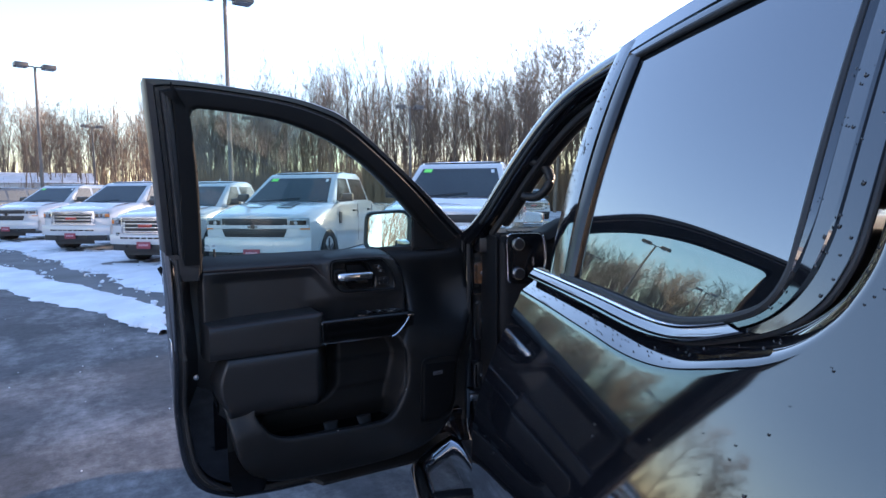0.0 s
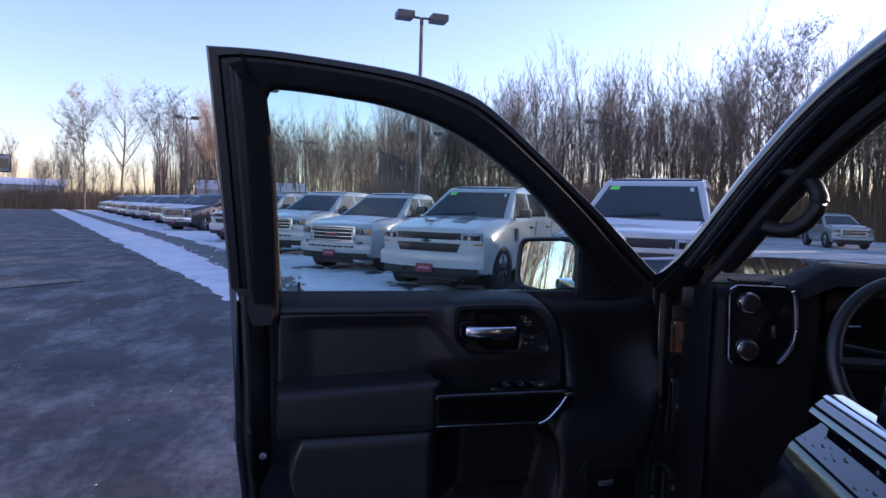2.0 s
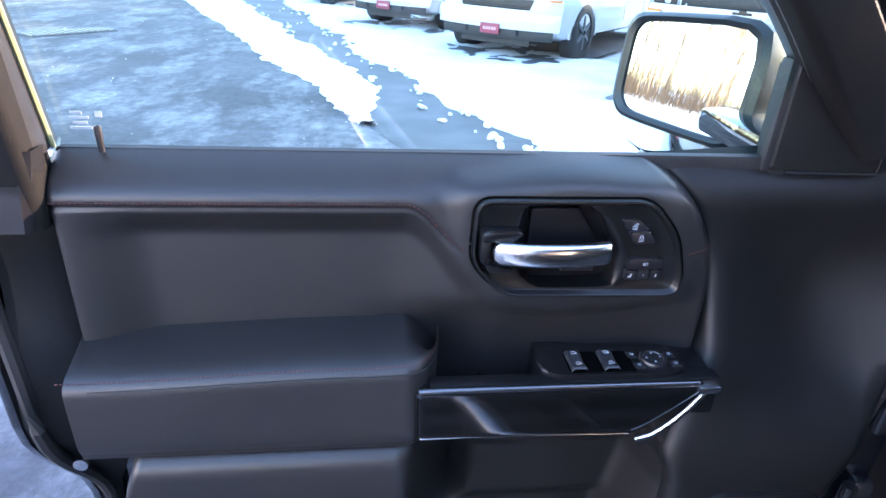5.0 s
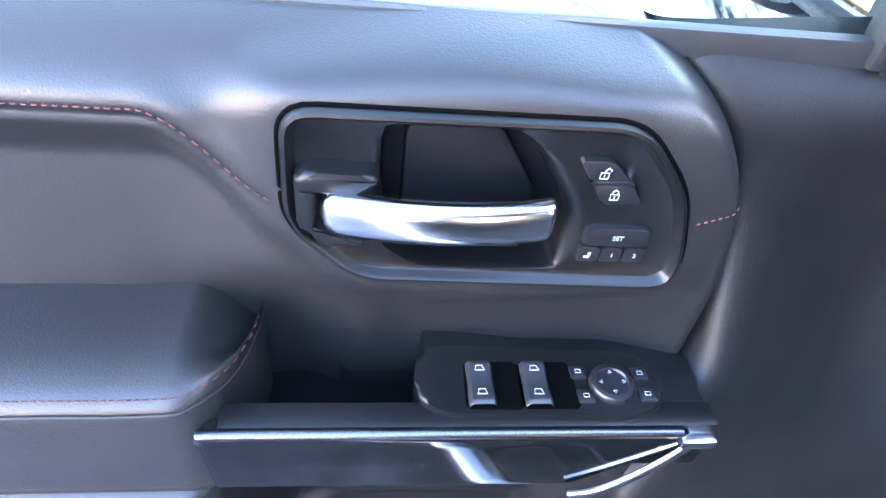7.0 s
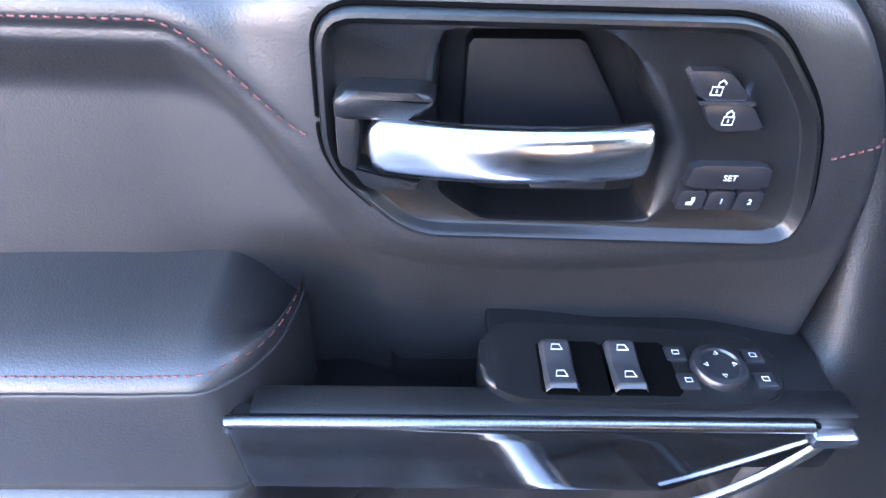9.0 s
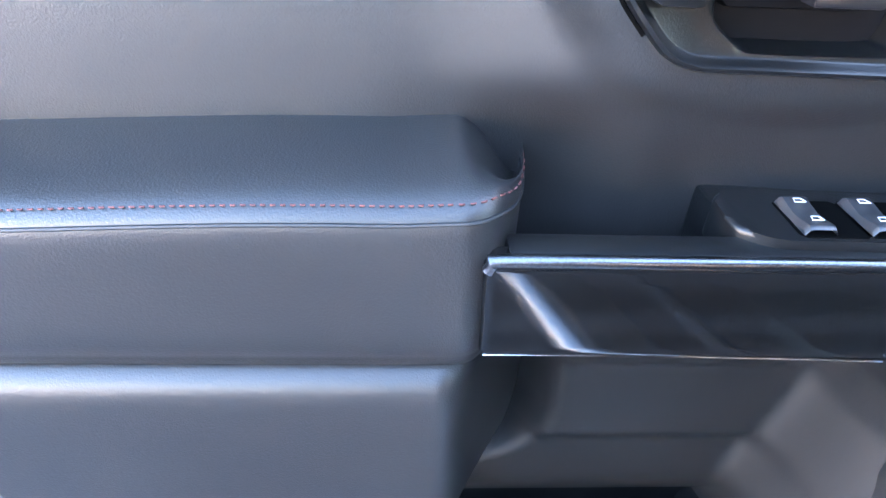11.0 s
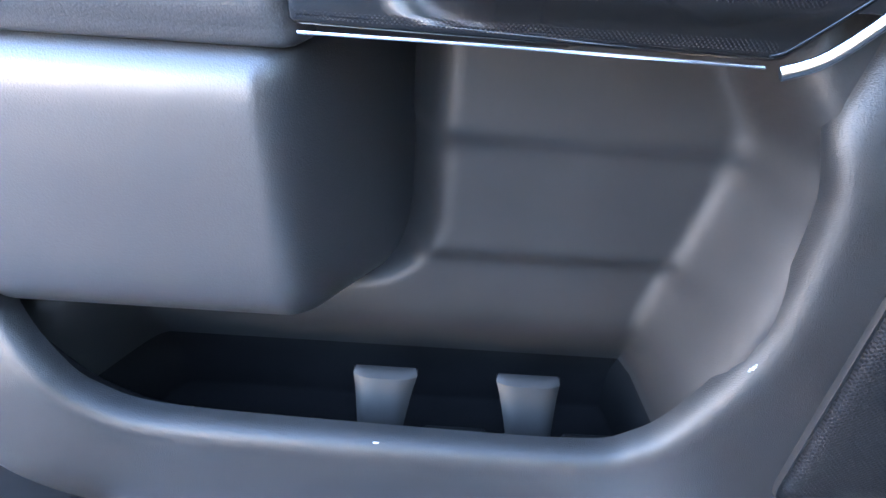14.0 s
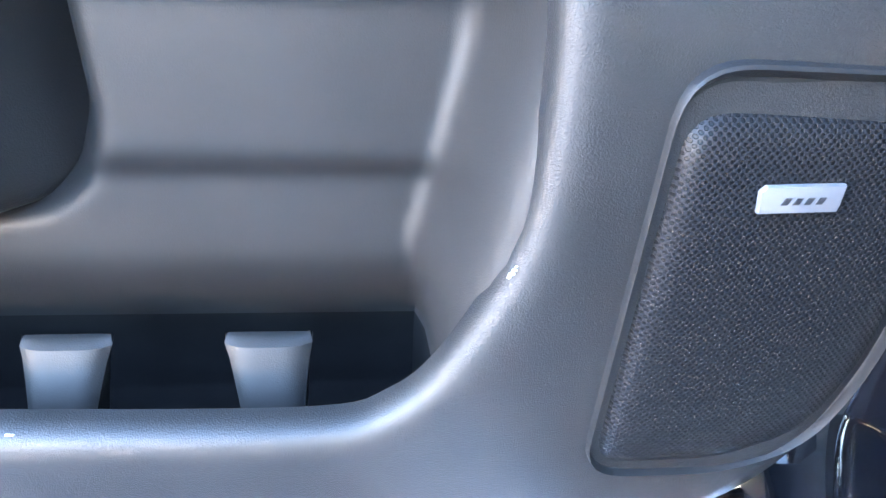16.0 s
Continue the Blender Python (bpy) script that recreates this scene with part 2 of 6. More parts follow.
def part(name, bm, mat, parent=None, label="", smooth=True, m=None, sharp=None):
    """Links a bmesh as one mesh object, under a thing or under a part."""
    if m is not None:
        bm.transform(m)
    bmesh.ops.recalc_face_normals(bm, faces=bm.faces)
    me = bpy.data.meshes.new(name)
    bm.to_mesh(me)
    bm.free()
    for mt in mat if isinstance(mat, (list, tuple)) else (mat,):
        me.materials.append(mt)
    if smooth:
        me.polygons.foreach_set("use_smooth", [True] * len(me.polygons))
        me.set_sharp_from_angle(angle=radians(sharp or 40))
    ob = new(name, me)
    if parent is not None:
        ob.parent = parent
        ob.matrix_parent_inverse = parent.matrix_basis.inverted() if parent.parent is None else (parent.parent.matrix_basis @ parent.matrix_parent_inverse @ parent.matrix_basis).inverted()
    if label:
        ob["label"] = label
    return ob


def thing(name, label, category, group="", kind="", m=None):
    ob = new(name)
    if m is not None:
        ob.matrix_basis = m
    return tagged(ob, label, category, group, kind)


def box(x0, x1, y0, y1, z0, z1, bevel=0.0, seg=2, bm=None):
    b = bmesh.new()
    bmesh.ops.create_cube(b, size=1, matrix=Matrix.LocRotScale(((x0 + x1) / 2, (y0 + y1) / 2, (z0 + z1) / 2), None, (abs(x1 - x0), abs(y1 - y0), abs(z1 - z0))))
    if bevel:
        bmesh.ops.bevel(b, geom=list(b.edges), offset=bevel, segments=seg, profile=0.6, affect="EDGES")
    return join(bm, b)


def join(bm, b):
    if bm is None:
        return b
    me = bpy.data.meshes.new("tmp")
    b.to_mesh(me)
    b.free()
    bm.from_mesh(me)
    bpy.data.meshes.remove(me)
    return bm


def prism(outline, y0, y1, bevel=0.0, seg=2, bm=None, axes="xz", back=True):
    """An outline in two axes, drawn out along the third from y0 (the shown face) to y1, with its shown edge rounded."""
    b = bmesh.new()
    put = {"xz": lambda p, d: (p[0], d, p[1]), "xy": lambda p, d: (p[0], p[1], d), "yz": lambda p, d: (d, p[0], p[1])}[axes]
    front = [b.verts.new(put(p, y0)) for p in outline]
    rear = [b.verts.new(put(p, y1)) for p in outline]
    face = b.faces.new(front)
    if back:
        b.faces.new(rear[::-1])
    n = len(front)
    for i in range(n):
        b.faces.new((front[i], front[(i + 1) % n], rear[(i + 1) % n], rear[i]))
    if bevel:
        bmesh.ops.bevel(b, geom=list(face.edges), offset=bevel, segments=seg, profile=0.55, affect="EDGES")
    return join(bm, b)


def tube(path, radius, sides=8, closed=False, bm=None, flat=1.0, up=(0, 0, 1), caps=True):
    """A round or flattened bar along a path; radius may be a list."""
    b = bmesh.new()
    pts = [Vector(p) for p in path]
    n, rings = len(pts), []
    for i, p in enumerate(pts):
        a, c = (pts[i - 1], pts[(i + 1) % n]) if closed else (pts[max(i - 1, 0)], pts[min(i + 1, n - 1)])
        t = (c - a).normalized()
        s = t.cross(Vector(up))
        s = s.normalized() if s.length > 1e-4 else t.orthogonal().normalized()
        v = s.cross(t)
        r = radius[i] if isinstance(radius, (list, tuple)) else radius
        rings.append([b.verts.new(p + s * (r * flat * math.cos(2 * math.pi * k / sides)) + v * (r * math.sin(2 * math.pi * k / sides))) for k in range(sides)])
    for i in range(n if closed else n - 1):
        q, w = rings[i], rings[(i + 1) % n]
        for k in range(sides):
            b.faces.new((q[k], q[(k + 1) % sides], w[(k + 1) % sides], w[k]))
    if not closed and caps:
        b.faces.new(rings[0][::-1])
        b.faces.new(rings[-1])
    return join(bm, b)


def lathe(profile, segs=24, m=None, bm=None):
    """A turned shape round z from (radius, z) pairs."""
    b = bmesh.new()
    rings = [[b.verts.new((r * math.cos(2 * math.pi * k / segs), r * math.sin(2 * math.pi * k / segs), z)) for k in range(segs)] for r, z in profile]
    for q, w in zip(rings, rings[1:]):
        for k in range(segs):
            b.faces.new((q[k], q[(k + 1) % segs], w[(k + 1) % segs], w[k]))
    for ring in (rings[0], rings[-1][::-1]):
        if len({tuple(v.co) for v in ring}) > 2:
            b.faces.new(ring)
    if m is not None:
        b.transform(m)
    return join(bm, b)


def grid(nu, nv, place, bm=None, closed_u=False, closed_v=False):
    """A sheet of nu x nv points given by place(u, v), u and v from 0 to 1."""
    b = bmesh.new()
    vs = [[b.verts.new(place(i / (nu - (0 if closed_u else 1)), j / (nv - (0 if closed_v else 1)))) for j in range(nv)] for i in range(nu)]
    for i in range(nu if closed_u else nu - 1):
        for j in range(nv if closed_v else nv - 1):
            b.faces.new((vs[i][j], vs[(i + 1) % nu][j], vs[(i + 1) % nu][(j + 1) % nv], vs[i][(j + 1) % nv]))
    return join(bm, b)


def ruled(a, b, rows, place, bm=None):
    """A sheet between two curves of as many points: rows are (share of the way from a to b, offset); place(point, offset) gives the place."""
    return grid(len(a), len(rows), lambda u, v: place(a[round(u * (len(a) - 1))].lerp(b[round(u * (len(a) - 1))], rows[round(v * (len(rows) - 1))][0]), rows[round(v * (len(rows) - 1))][1]), bm)


# ---------------------------------------------------------------- ground, road, snow
ROAD = pose(0, 0, 0, 0, 0, 21.3)  # local y runs along the road


def strip(name, x0, x1, y0, y1, z, mat, label, category, ragged=0.0, thick=0.0, steps=240, seed=0, kind="structure", even=True):
    """A band along the road with uneven edges and, where it is thick, a rounded back; an edge may be a function of y."""
    def place(u, v):
        y = y0 + (y1 - y0) * (u if even else u ** 2.4)
        w = [ragged * noise.noise((y * 0.55, s * 9.1 + seed, 0)) + 0.5 * ragged * noise.noise((y * 2.3, s * 5.7 + seed, 3)) + (0 if even else 0.45 * ragged * noise.noise((y * 6.5, s * 3.3 + seed, 6))) for s in (0, 1)]
        e = [f(y) if callable(f) else f for f in (x0, x1)]
        x = (e[0] + w[0]) * (1 - v) + (e[1] + w[1]) * v
        lump = 1 + 0.5 * noise.noise((x * 1.3, y * 1.3, seed)) + 0.45 * noise.noise((x * 4, y * 4, seed)) + 0.30 * noise.noise((x * 10, y * 8, seed)) + 0.15 * noise.noise((x * 23, y * 19, seed))
        return (x, y, z + thick * lump * min(1.0, 6 * v, 6 * (1 - v)) if thick else z)
    ob = part(name, grid(steps, 29 if thick else 2, place), mat, smooth=True, m=ROAD, sharp=80)
    return tagged(ob, label, category, kind=kind)


def bank_inner(y):
    return 3.32 + (0.68 + 0.055 * min(16.0, max(0.0, y - 7))) * S(6.2, 7.8, y)


def bank_outer(y):
    return 4.55 + 0.115 * min(11.0, max(-1.0, y - 8.4))


bmg = bmesh.new()
bmesh.ops.create_grid(bmg, x_segments=60, y_segments=60, size=1500)
ground = tagged(part("ground", bmg, lot_snow), "snow-covered open ground reaching to the woods", "ground", kind="structure")
strip("road", -2.15, 3.42, -60, 240, 0.004, asphalt, "grey salted asphalt drive with worn tyre tracks", "road", ragged=0.10)
strip("snow_bank", 3.30, bank_inner, 6.3, 140, 0.012, snow, "low ragged bank of old snow along the drive", "snow", ragged=0.19, thick=0.045, steps=520, seed=2, kind="stuff", even=False)
strip("pavement", 3.34, lambda y: bank_outer(y) + 0.2, -40, 160, 0.008, dark_asphalt, "bare wet asphalt strip between the snow banks", "pavement", ragged=0.06, seed=5)
strip("snow_bank", bank_outer, 8.2, 1.0, 160, 0.012, snow, "trampled snow in front of the parked vehicles", "snow", ragged=0.26, thick=0.055, steps=520, seed=7, kind="stuff", even=False)
strip("snow_bank", -6.0, -2.05, 8, 240, 0.004, snow, "plowed snow bank on the far side of the drive", "snow", ragged=0.25, thick=0.16, seed=9, kind="stuff")

# ---------------------------------------------------------------- the pickup with its open door
BEARING = 19.5
TRUCK = pose(1.112, 1.384, 0, 0, 0, -BEARING)  # local x into the cab, y forward; the origin lies below the rear door's front edge
truck = thing("pickup_truck", "glossy black crew-cab pickup with its driver door standing open", "pickup truck", m=TRUCK)


def soften(poly, times=2, cut=0.14):
    """A closed outline with its corners cut round."""
    for _ in range(times):
        out = []
        for a, b in zip(poly, poly[1:] + poly[:1]):
            out += [(a[0] * (1 - cut) + b[0] * cut, a[1] * (1 - cut) + b[1] * cut), (a[0] * cut + b[0] * (1 - cut), a[1] * cut + b[1] * (1 - cut))]
        poly, cut = out, 0.22
    return poly


def fillet(poly, r, n=6):
    """A closed outline with its corners rounded by a set length."""
    out = []
    for k, b in enumerate(poly):
        a, c = Vector(poly[k - 1]), Vector(poly[(k + 1) % len(poly)])
        b = Vector(b)
        p, q = b + (a - b).normalized() * min(r, 0.45 * (a - b).length), b + (c - b).normalized() * min(r, 0.45 * (c - b).length)
        for i in range(n + 1):
            t = i / n
            v = p * (1 - t) ** 2 + b * 2 * t * (1 - t) + q * t * t
            out.append((v.x, v.y))
    return out


def polar(poly, centre, n):
    """The outline seen from a centre, as n points at even angles."""
    cx, cz = centre
    out = []
    for k in range(n):
        t = 2 * math.pi * k / n
        dx, dz, best = math.cos(t), math.sin(t), 0.0
        for (ax, az), (bx, bz) in zip(poly, poly[1:] + poly[:1]):
            ex, ez = bx - ax, bz - az
            det = dx * ez - dz * ex
            if abs(det) > 1e-12:
                r = ((ax - cx) * ez - (az - cz) * ex) / det
                s = ((ax - cx) * dz - (az - cz) * dx) / det
                if r > best and -1e-9 <= s <= 1 + 1e-9:
                    best = r
        out.append(Vector((cx + dx * best, 0, cz + dz * best)))
    return out


def sunk(z):
    """The flange lies deeper towards the sill."""
    return 0.108 * S(0.90, 0.66, z)


def frame_y(z):
    """The inner face of the door's window frame leans inwards towards the roof."""
    return 2.335 - 0.155 * (z - 1.25)


# shell: flange, edge and outer skin
shell_out = curve([(0.372, 0, 1.26), (0.385, 0, 1.0), (0.395, 0, 0.66), (0.43, 0, 0.44), (0.53, 0, 0.345), (0.70, 0, 0.312), (1.1, 0, 0.305), (1.42, 0, 0.312), (1.54, 0, 0.37), (1.575, 0, 0.5), (1.578, 0, 0.9), (1.575, 0, 1.27)], 90)
shell_mid = Vector((0.98, 0, 0.82))
bm = ruled(shell_out, [p.lerp(shell_mid, 0.28) for p in shell_out], [(0, 0.13), (0, 0.014), (0.02, 0.004), (0.05, 0.0), (0.10, 0.0), (0.10, 0.01)], lambda p, o: (p.x, 2.335 + o + (sunk(p.z) if o < 0.1 else 0), p.z))
skin = [(p.x, min(p.z, 1.2)) for p in shell_out]
prism(skin, 2.485, 2.46, 0.012, bm=bm)
door = part("driver_door", bm, black_paint, truck, "open driver door, black paint outside and black trim inside")

bm = ruled(shell_out, [p.lerp(shell_mid, 0.28) for p in shell_out], [(0.10, 0.004), (0.17, 0.003), (0.21, 0.012), (0.36, 0.03), (0.5, 0.06), (1, 0.03)], lambda p, o: (p.x, 2.335 + o + sunk(p.z) * (1 if p.x < 0.9 else 0.4) + 0.05 * S(0.9, 1.1, p.z) + 0.09 * S(0.335, 0.36, p.z) * S(0.55, 0.62, p.x) * S(0.6, 0.5, p.z) * S(1.45, 1.38, p.x), p.z))
part("inner_flange", bm, rubber, door, "matt black inner flange")

# window frame with its stepped seals
SEAL = [(0, 0.11), (0, 0.012), (0.05, 0.0), (0.20, -0.002), (0.24, 0.010), (0.33, 0.010), (0.37, -0.006), (0.50, -0.010), (0.60, -0.004), (0.64, 0.010), (0.92, 0.012), (0.96, 0.030), (0.88, 0.078)]
post_o, post_i = curve([(0.374, 0, 1.24), (0.355, 0, 1.5), (0.331, 0, 1.798)], 24), curve([(0.497, 0, 1.235), (0.482, 0, 1.5), (0.462, 0, 1.690)], 24)
top_o = curve([(0.331, 0, 1.798), (0.49, 0, 1.798), (0.757, 0, 1.777), (0.899, 0, 1.748), (0.99, 0, 1.710), (1.127, 0, 1.608), (1.291, 0, 1.480), (1.465, 0, 1.346), (1.555, 0, 1.275)], 60)
top_i = curve([(0.462, 0, 1.690), (0.474, 0, 1.712), (0.51, 0, 1.715), (0.624, 0, 1.707), (0.759, 0, 1.689), (0.902, 0, 1.643), (1.022, 0, 1.579), (1.132, 0, 1.497), (1.25, 0, 1.389), (1.36, 0, 1.290), (1.42, 0, 1.235)], 60)

def frame_at(p, o):
    """The frame; its front foot falls back into the sail panel."""
    return (p.x, frame_y(p.z) + o + 0.045 * S(1.16, 1.40, p.x) * S(1.50, 1.27, p.z), p.z)


bm = ruled(post_o, post_i, SEAL, frame_at)
ruled(top_o, top_i, SEAL, frame_at, bm)
foot_o, foot_i = curve([(0.388, 0, 1.250), (0.406, 0, 1.20), (0.424, 0, 1.160)], 10), curve([(0.494, 0, 1.246), (0.485, 0, 1.20), (0.478, 0, 1.160)], 10)
ruled(foot_o, foot_i, [(0, 0.03), (0, 0.002), (0.1, -0.003), (0.9, -0.003), (1, 0.004), (1, 0.03)], lambda p, o: (p.x, 2.331 + o, p.z), bm)
part("window_frame", bm, satin_black, door, "satin black window frame with stepped rubber seals")
COVER = [(0.36, 0.006), (0.365, -0.008), (0.39, -0.012), (0.405, -0.0128), (0.42, -0.013), (0.64, -0.013), (0.86, -0.013), (0.89, -0.0125), (0.91, -0.0118), (0.97, -0.008), (1.0, 0.002), (0.93, 0.05)]
post_lo, post_li = curve([(0.430, 0, 1.158), (0.428, 0, 1.30), (0.422, 0, 1.5), (0.406, 0, 1.79)], 24), curve([(0.486, 0, 1.158), (0.490, 0, 1.235), (0.482, 0, 1.5), (0.462, 0, 1.690)], 24)
bm = ruled([a.lerp(b, -0.36 / 0.64) for a, b in zip(post_lo, post_li)], post_li, COVER, frame_at)
ruled(top_o, top_i, COVER, frame_at, bm)
part("frame_cover", bm, cover_plastic, door, "smooth dark grey plastic cover inside the window frame", sharp=50)
bm = tube([frame_at(a.lerp(b, 0.42), -0.004) for a, b in zip(top_o, top_i)], 0.008, 8)
tube([(p.x, frame_y(p.z) - 0.004, p.z) for p in (a.lerp(b, 0.42) for a, b in zip(post_o, post_i))], 0.008, 8, bm=bm)
part("door_seal", bm, rubber, door, "black rubber seal")
bm = tube([(p.x + 0.004, frame_y(p.z) + 0.05, p.z + 0.003) for p in top_o[26:53]], 0.0035, 8)
part("drip_moulding", bm, satin_chrome, door, "thin bright moulding along the outer frame edge")
lower_seal = [p.lerp(shell_mid, 0.06) for p in shell_out]
part("door_seal", tube([(p.x, 2.333 + sunk(p.z), p.z) for p in lower_seal], 0.009, 8), rubber, door, "black rubber seal")
run_i = [b.lerp(a, 0.14) for a, b in zip(post_o, post_i)] + [b.lerp(a, 0.14) for a, b in zip(top_o, top_i)][1:50]
pane = [(p.x, p.z) for p in run_i] + [(1.308, 1.33), (1.308, 1.215), (0.485, 1.215)]
bm = bmesh.new()
bm.faces.new([bm.verts.new((x, frame_y(z) + 0.065, z)) for x, z in pane])
door_pane = part("window_pane", bm, clear_glass, door, "clear side glass, faintly green", smooth=False)
door_pane.visible_shadow = False
edge_line = [b.lerp(a, 0.045) for a, b in zip(post_o, post_i)]
part("glass_edge", tube([(p.x, frame_y(p.z) + 0.048, p.z) for p in edge_line], 0.0028, 6), glass_rim, door, "pale yellow-green edge of the side glass")
part("division_bar", box(1.302, 1.322, 2.390, 2.412, 1.215, 1.35, 0.004), rubber, door)

# latch and small fittings on the rear edge
part("latch", box(0.383, 0.41, 2.36, 2.42, 0.86, 0.96, 0.006), satin_chrome, door, "steel door latch")
for z in (0.83,):
    part("bolt", lathe([(0.0, 0.0), (0.009, 0.0), (0.009, 0.005), (0.0, 0.006)], 12, pose(0.455, 2.345, z, 90)), satin_chrome, door)


# soft upper trim
BEZ = fillet([(0.9385, 1.197), (1.147, 1.197), (1.189, 1.150), (1.206, 1.092), (1.200, 1.0665), (0.980, 1.0695), (0.9365, 1.116)], 0.021)
mid = (1.057, 1.133)
hole = [((p.x - mid[0]), (p.z - mid[1])) for p in polar(BEZ, mid, 288)]


def past_bezel(x, z):
    """How far a point lies outside the handle bezel's edge."""
    dx, dz = x - mid[0], z - mid[1]
    f = (math.atan2(dz, dx) / (2 * math.pi) * 288) % 288
    q0, q1 = hole[int(f) % 288], hole[(int(f) + 1) % 288]
    return math.hypot(dx, dz) - math.hypot(*q0) * (1 - f % 1) - math.hypot(*q1) * (f % 1)


def round_bezel(x, z):
    """1 at the handle bezel's edge, falling to 0 some way off."""
    return S(0.042, 0.0, past_bezel(x, z))


def pad_edge(z):
    return 1.262 - 0.088 * max(0.0, (z - 1.0) / 0.222) ** 3.3


def seam_z(x):
    return 1.180 - 0.056 * S(0.862, 0.938, x)


def pad_y(x, z):
    zs = seam_z(x)
    y = 2.351 + 0.052 * max(0.0, (z - 1.182) / 0.051) ** 2
    y += 0.028 * S(zs + 0.003, zs - 0.045, z) * S(0.99, 0.83, x) * S(0.49, 0.58, x)
    y += 0.024 * S(1.072, 0.955, z) * S(0.86, 0.95, x) * S(1.12, 1.00, x) + 0.017 * S(1.066, 0.985, z) * S(0.98, 1.10, x) * S(1.262, 1.17, x) + 0.010 * S(1.06, 1.0, z) * S(0.80, 0.90, x) * S(1.0, 0.92, x)
    y -= 0.0035 * math.exp(-(((z - zs - 0.014) / 0.014) ** 2)) * S(0.955, 0.90, x)
    y += 0.004 * math.exp(-(((z - zs) / 0.003) ** 2)) * S(0.94, 0.93, x)
    y += min(0.0, 2.3440 - y) * round_bezel(x, z)
    return y + 0.03 * S(0.492, 0.476, x) + 0.030 * max(0.0, (x - pad_edge(z) + 0.020) / 0.020) ** 2.2 * (1 if x > 1.1 else 0)


def pad_place(u, v):
    z = 0.897 + (1.233 - 0.897) * v
    x = 0.476 + (pad_edge(z) - 0.476) * u
    return (x, pad_y(x, z), z)


bm = grid(220, 130, pad_place)
gone = []
for f in bm.faces:
    c = f.calc_center_median()
    if past_bezel(c.x, c.z) < -0.0045:
        gone.append(f)
bmesh.ops.delete(bm, geom=gone, context="FACES")
part("upper_trim", bm, soft_vinyl, door, "dark grey grained vinyl upper trim with red stitching", sharp=60)

# stitched seams
def stitches(path, bm=None):
    for a, b in zip(path[::2], path[1::2]):
        bm = tube([a, a.lerp(b, 0.5) + Vector((0, -0.0005, 0)), b], 0.0006, 5, bm=bm)
    return bm


seam_path = [Vector((x, pad_y(x, seam_z(x) + 0.006) - 0.0006, seam_z(x) + 0.006)) for x in [0.49 + 0.0026 * k for k in range(170)]]
part("stitching", stitches(seam_path), red_thread, door, "red stitching along the upper trim")
right_seam = [Vector((1.2045 + 0.0026 * k, pad_y(1.2045 + 0.0026 * k, 1.129) - 0.0005, 1.1235 + 0.00040 * k)) for k in range(15)]
part("stitching", stitches(right_seam), red_thread, door, "red stitching along the upper trim")

# hard lower carrier round the pocket and up the front
lip = curve([(0.648, 0, 0.722), (0.641, 0, 0.698), (0.639, 0, 0.671), (0.665, 0, 0.630), (0.692, 0, 0.601), (0.748, 0, 0.5805), (0.918, 0, 0.5715), (1.098, 0, 0.568), (1.146, 0, 0.582), (1.1765, 0, 0.613), (1.2085, 0, 0.676), (1.220, 0, 0.730), (1.2195, 0, 0.812), (1.208, 0, 0.862), (1.222, 0, 0.905), (1.246, 0, 0.955)] + [(pad_edge(z) - 0.003, 0, z) for z in (0.99, 1.04, 1.09, 1.14, 1.19, 1.232)], 150)
rim = curve([(0.532, 0, 0.726), (0.537, 0, 0.706), (0.545, 0, 0.677), (0.560, 0, 0.600), (0.583, 0, 0.515), (0.640, 0, 0.445), (0.730, 0, 0.405), (0.93, 0, 0.385), (1.15, 0, 0.385), (1.28, 0, 0.405), (1.365, 0, 0.455), (1.425, 0, 0.530), (1.448, 0, 0.600), (1.456, 0, 0.680), (1.464, 0, 0.760), (1.490, 0, 0.830), (1.525, 0, 0.900), (1.550, 0, 0.960), (1.560, 0, 1.02), (1.562, 0, 1.08), (1.561, 0, 1.13), (1.555, 0, 1.20), (1.545, 0, 1.250)], 150)


def carrier_y(p):
    y = 2.273 + 0.112 * S(0.80, 1.17, p.z) + 0.03 * S(0.655, 0.53, p.x) * S(0.59, 0.705, p.z)
    y += 0.055 * S(0.80, 0.96, p.z) * S(1.19, 1.02, p.z) * S(1.245, 1.45, p.x) * S(1.556, 1.47, p.x) * S(0.85, 0.95, p.z) - 0.010 * S(1.08, 1.20, p.z) + 0.06 * max(0.0, (p.z - 1.170) / 0.08) ** 2
    if p.x < 0.9:
        y += 0.016 * S(0.61, 0.69, p.z) + 0.03 * S(0.693, 0.715, p.z)
    return y + 0.05 * max(0.0, (0.535 - p.z) / 0.15) ** 2


bm = ruled(lip, rim, [(-0.004, 0.070), (-0.003, 0.030), (-0.001, 0.016), (0.006, 0.0095), (0.016, 0.0055), (0.030, 0.0025), (0.055, 0.0004), (0.10, -0.0006), (0.16, 0.0005), (0.3, 0.003), (0.5, 0.003), (0.7, 0.002), (0.9, 0.0), (0.96, 0.004), (1, 0.018), (1, 0.05)], lambda p, o: (p.x, carrier_y(p) + (o if p.z > 0.9 or p.z < 0.535 or p.x < 0.60 or p.x > 1.28 else min(o, 0.024)), p.z))
part("lower_trim", bm, hard_plastic, door, "hard dark grey plastic lower door trim, scuffed at the pocket", sharp=60)
bm = tube([(p.x, carrier_y(p) + 0.0072, p.z) for p in (a.lerp(b, 0.026) for a, b in zip(lip[70:112], rim[70:112]))], 0.0009, 6)
part("trim_seam", bm, rubber, door)

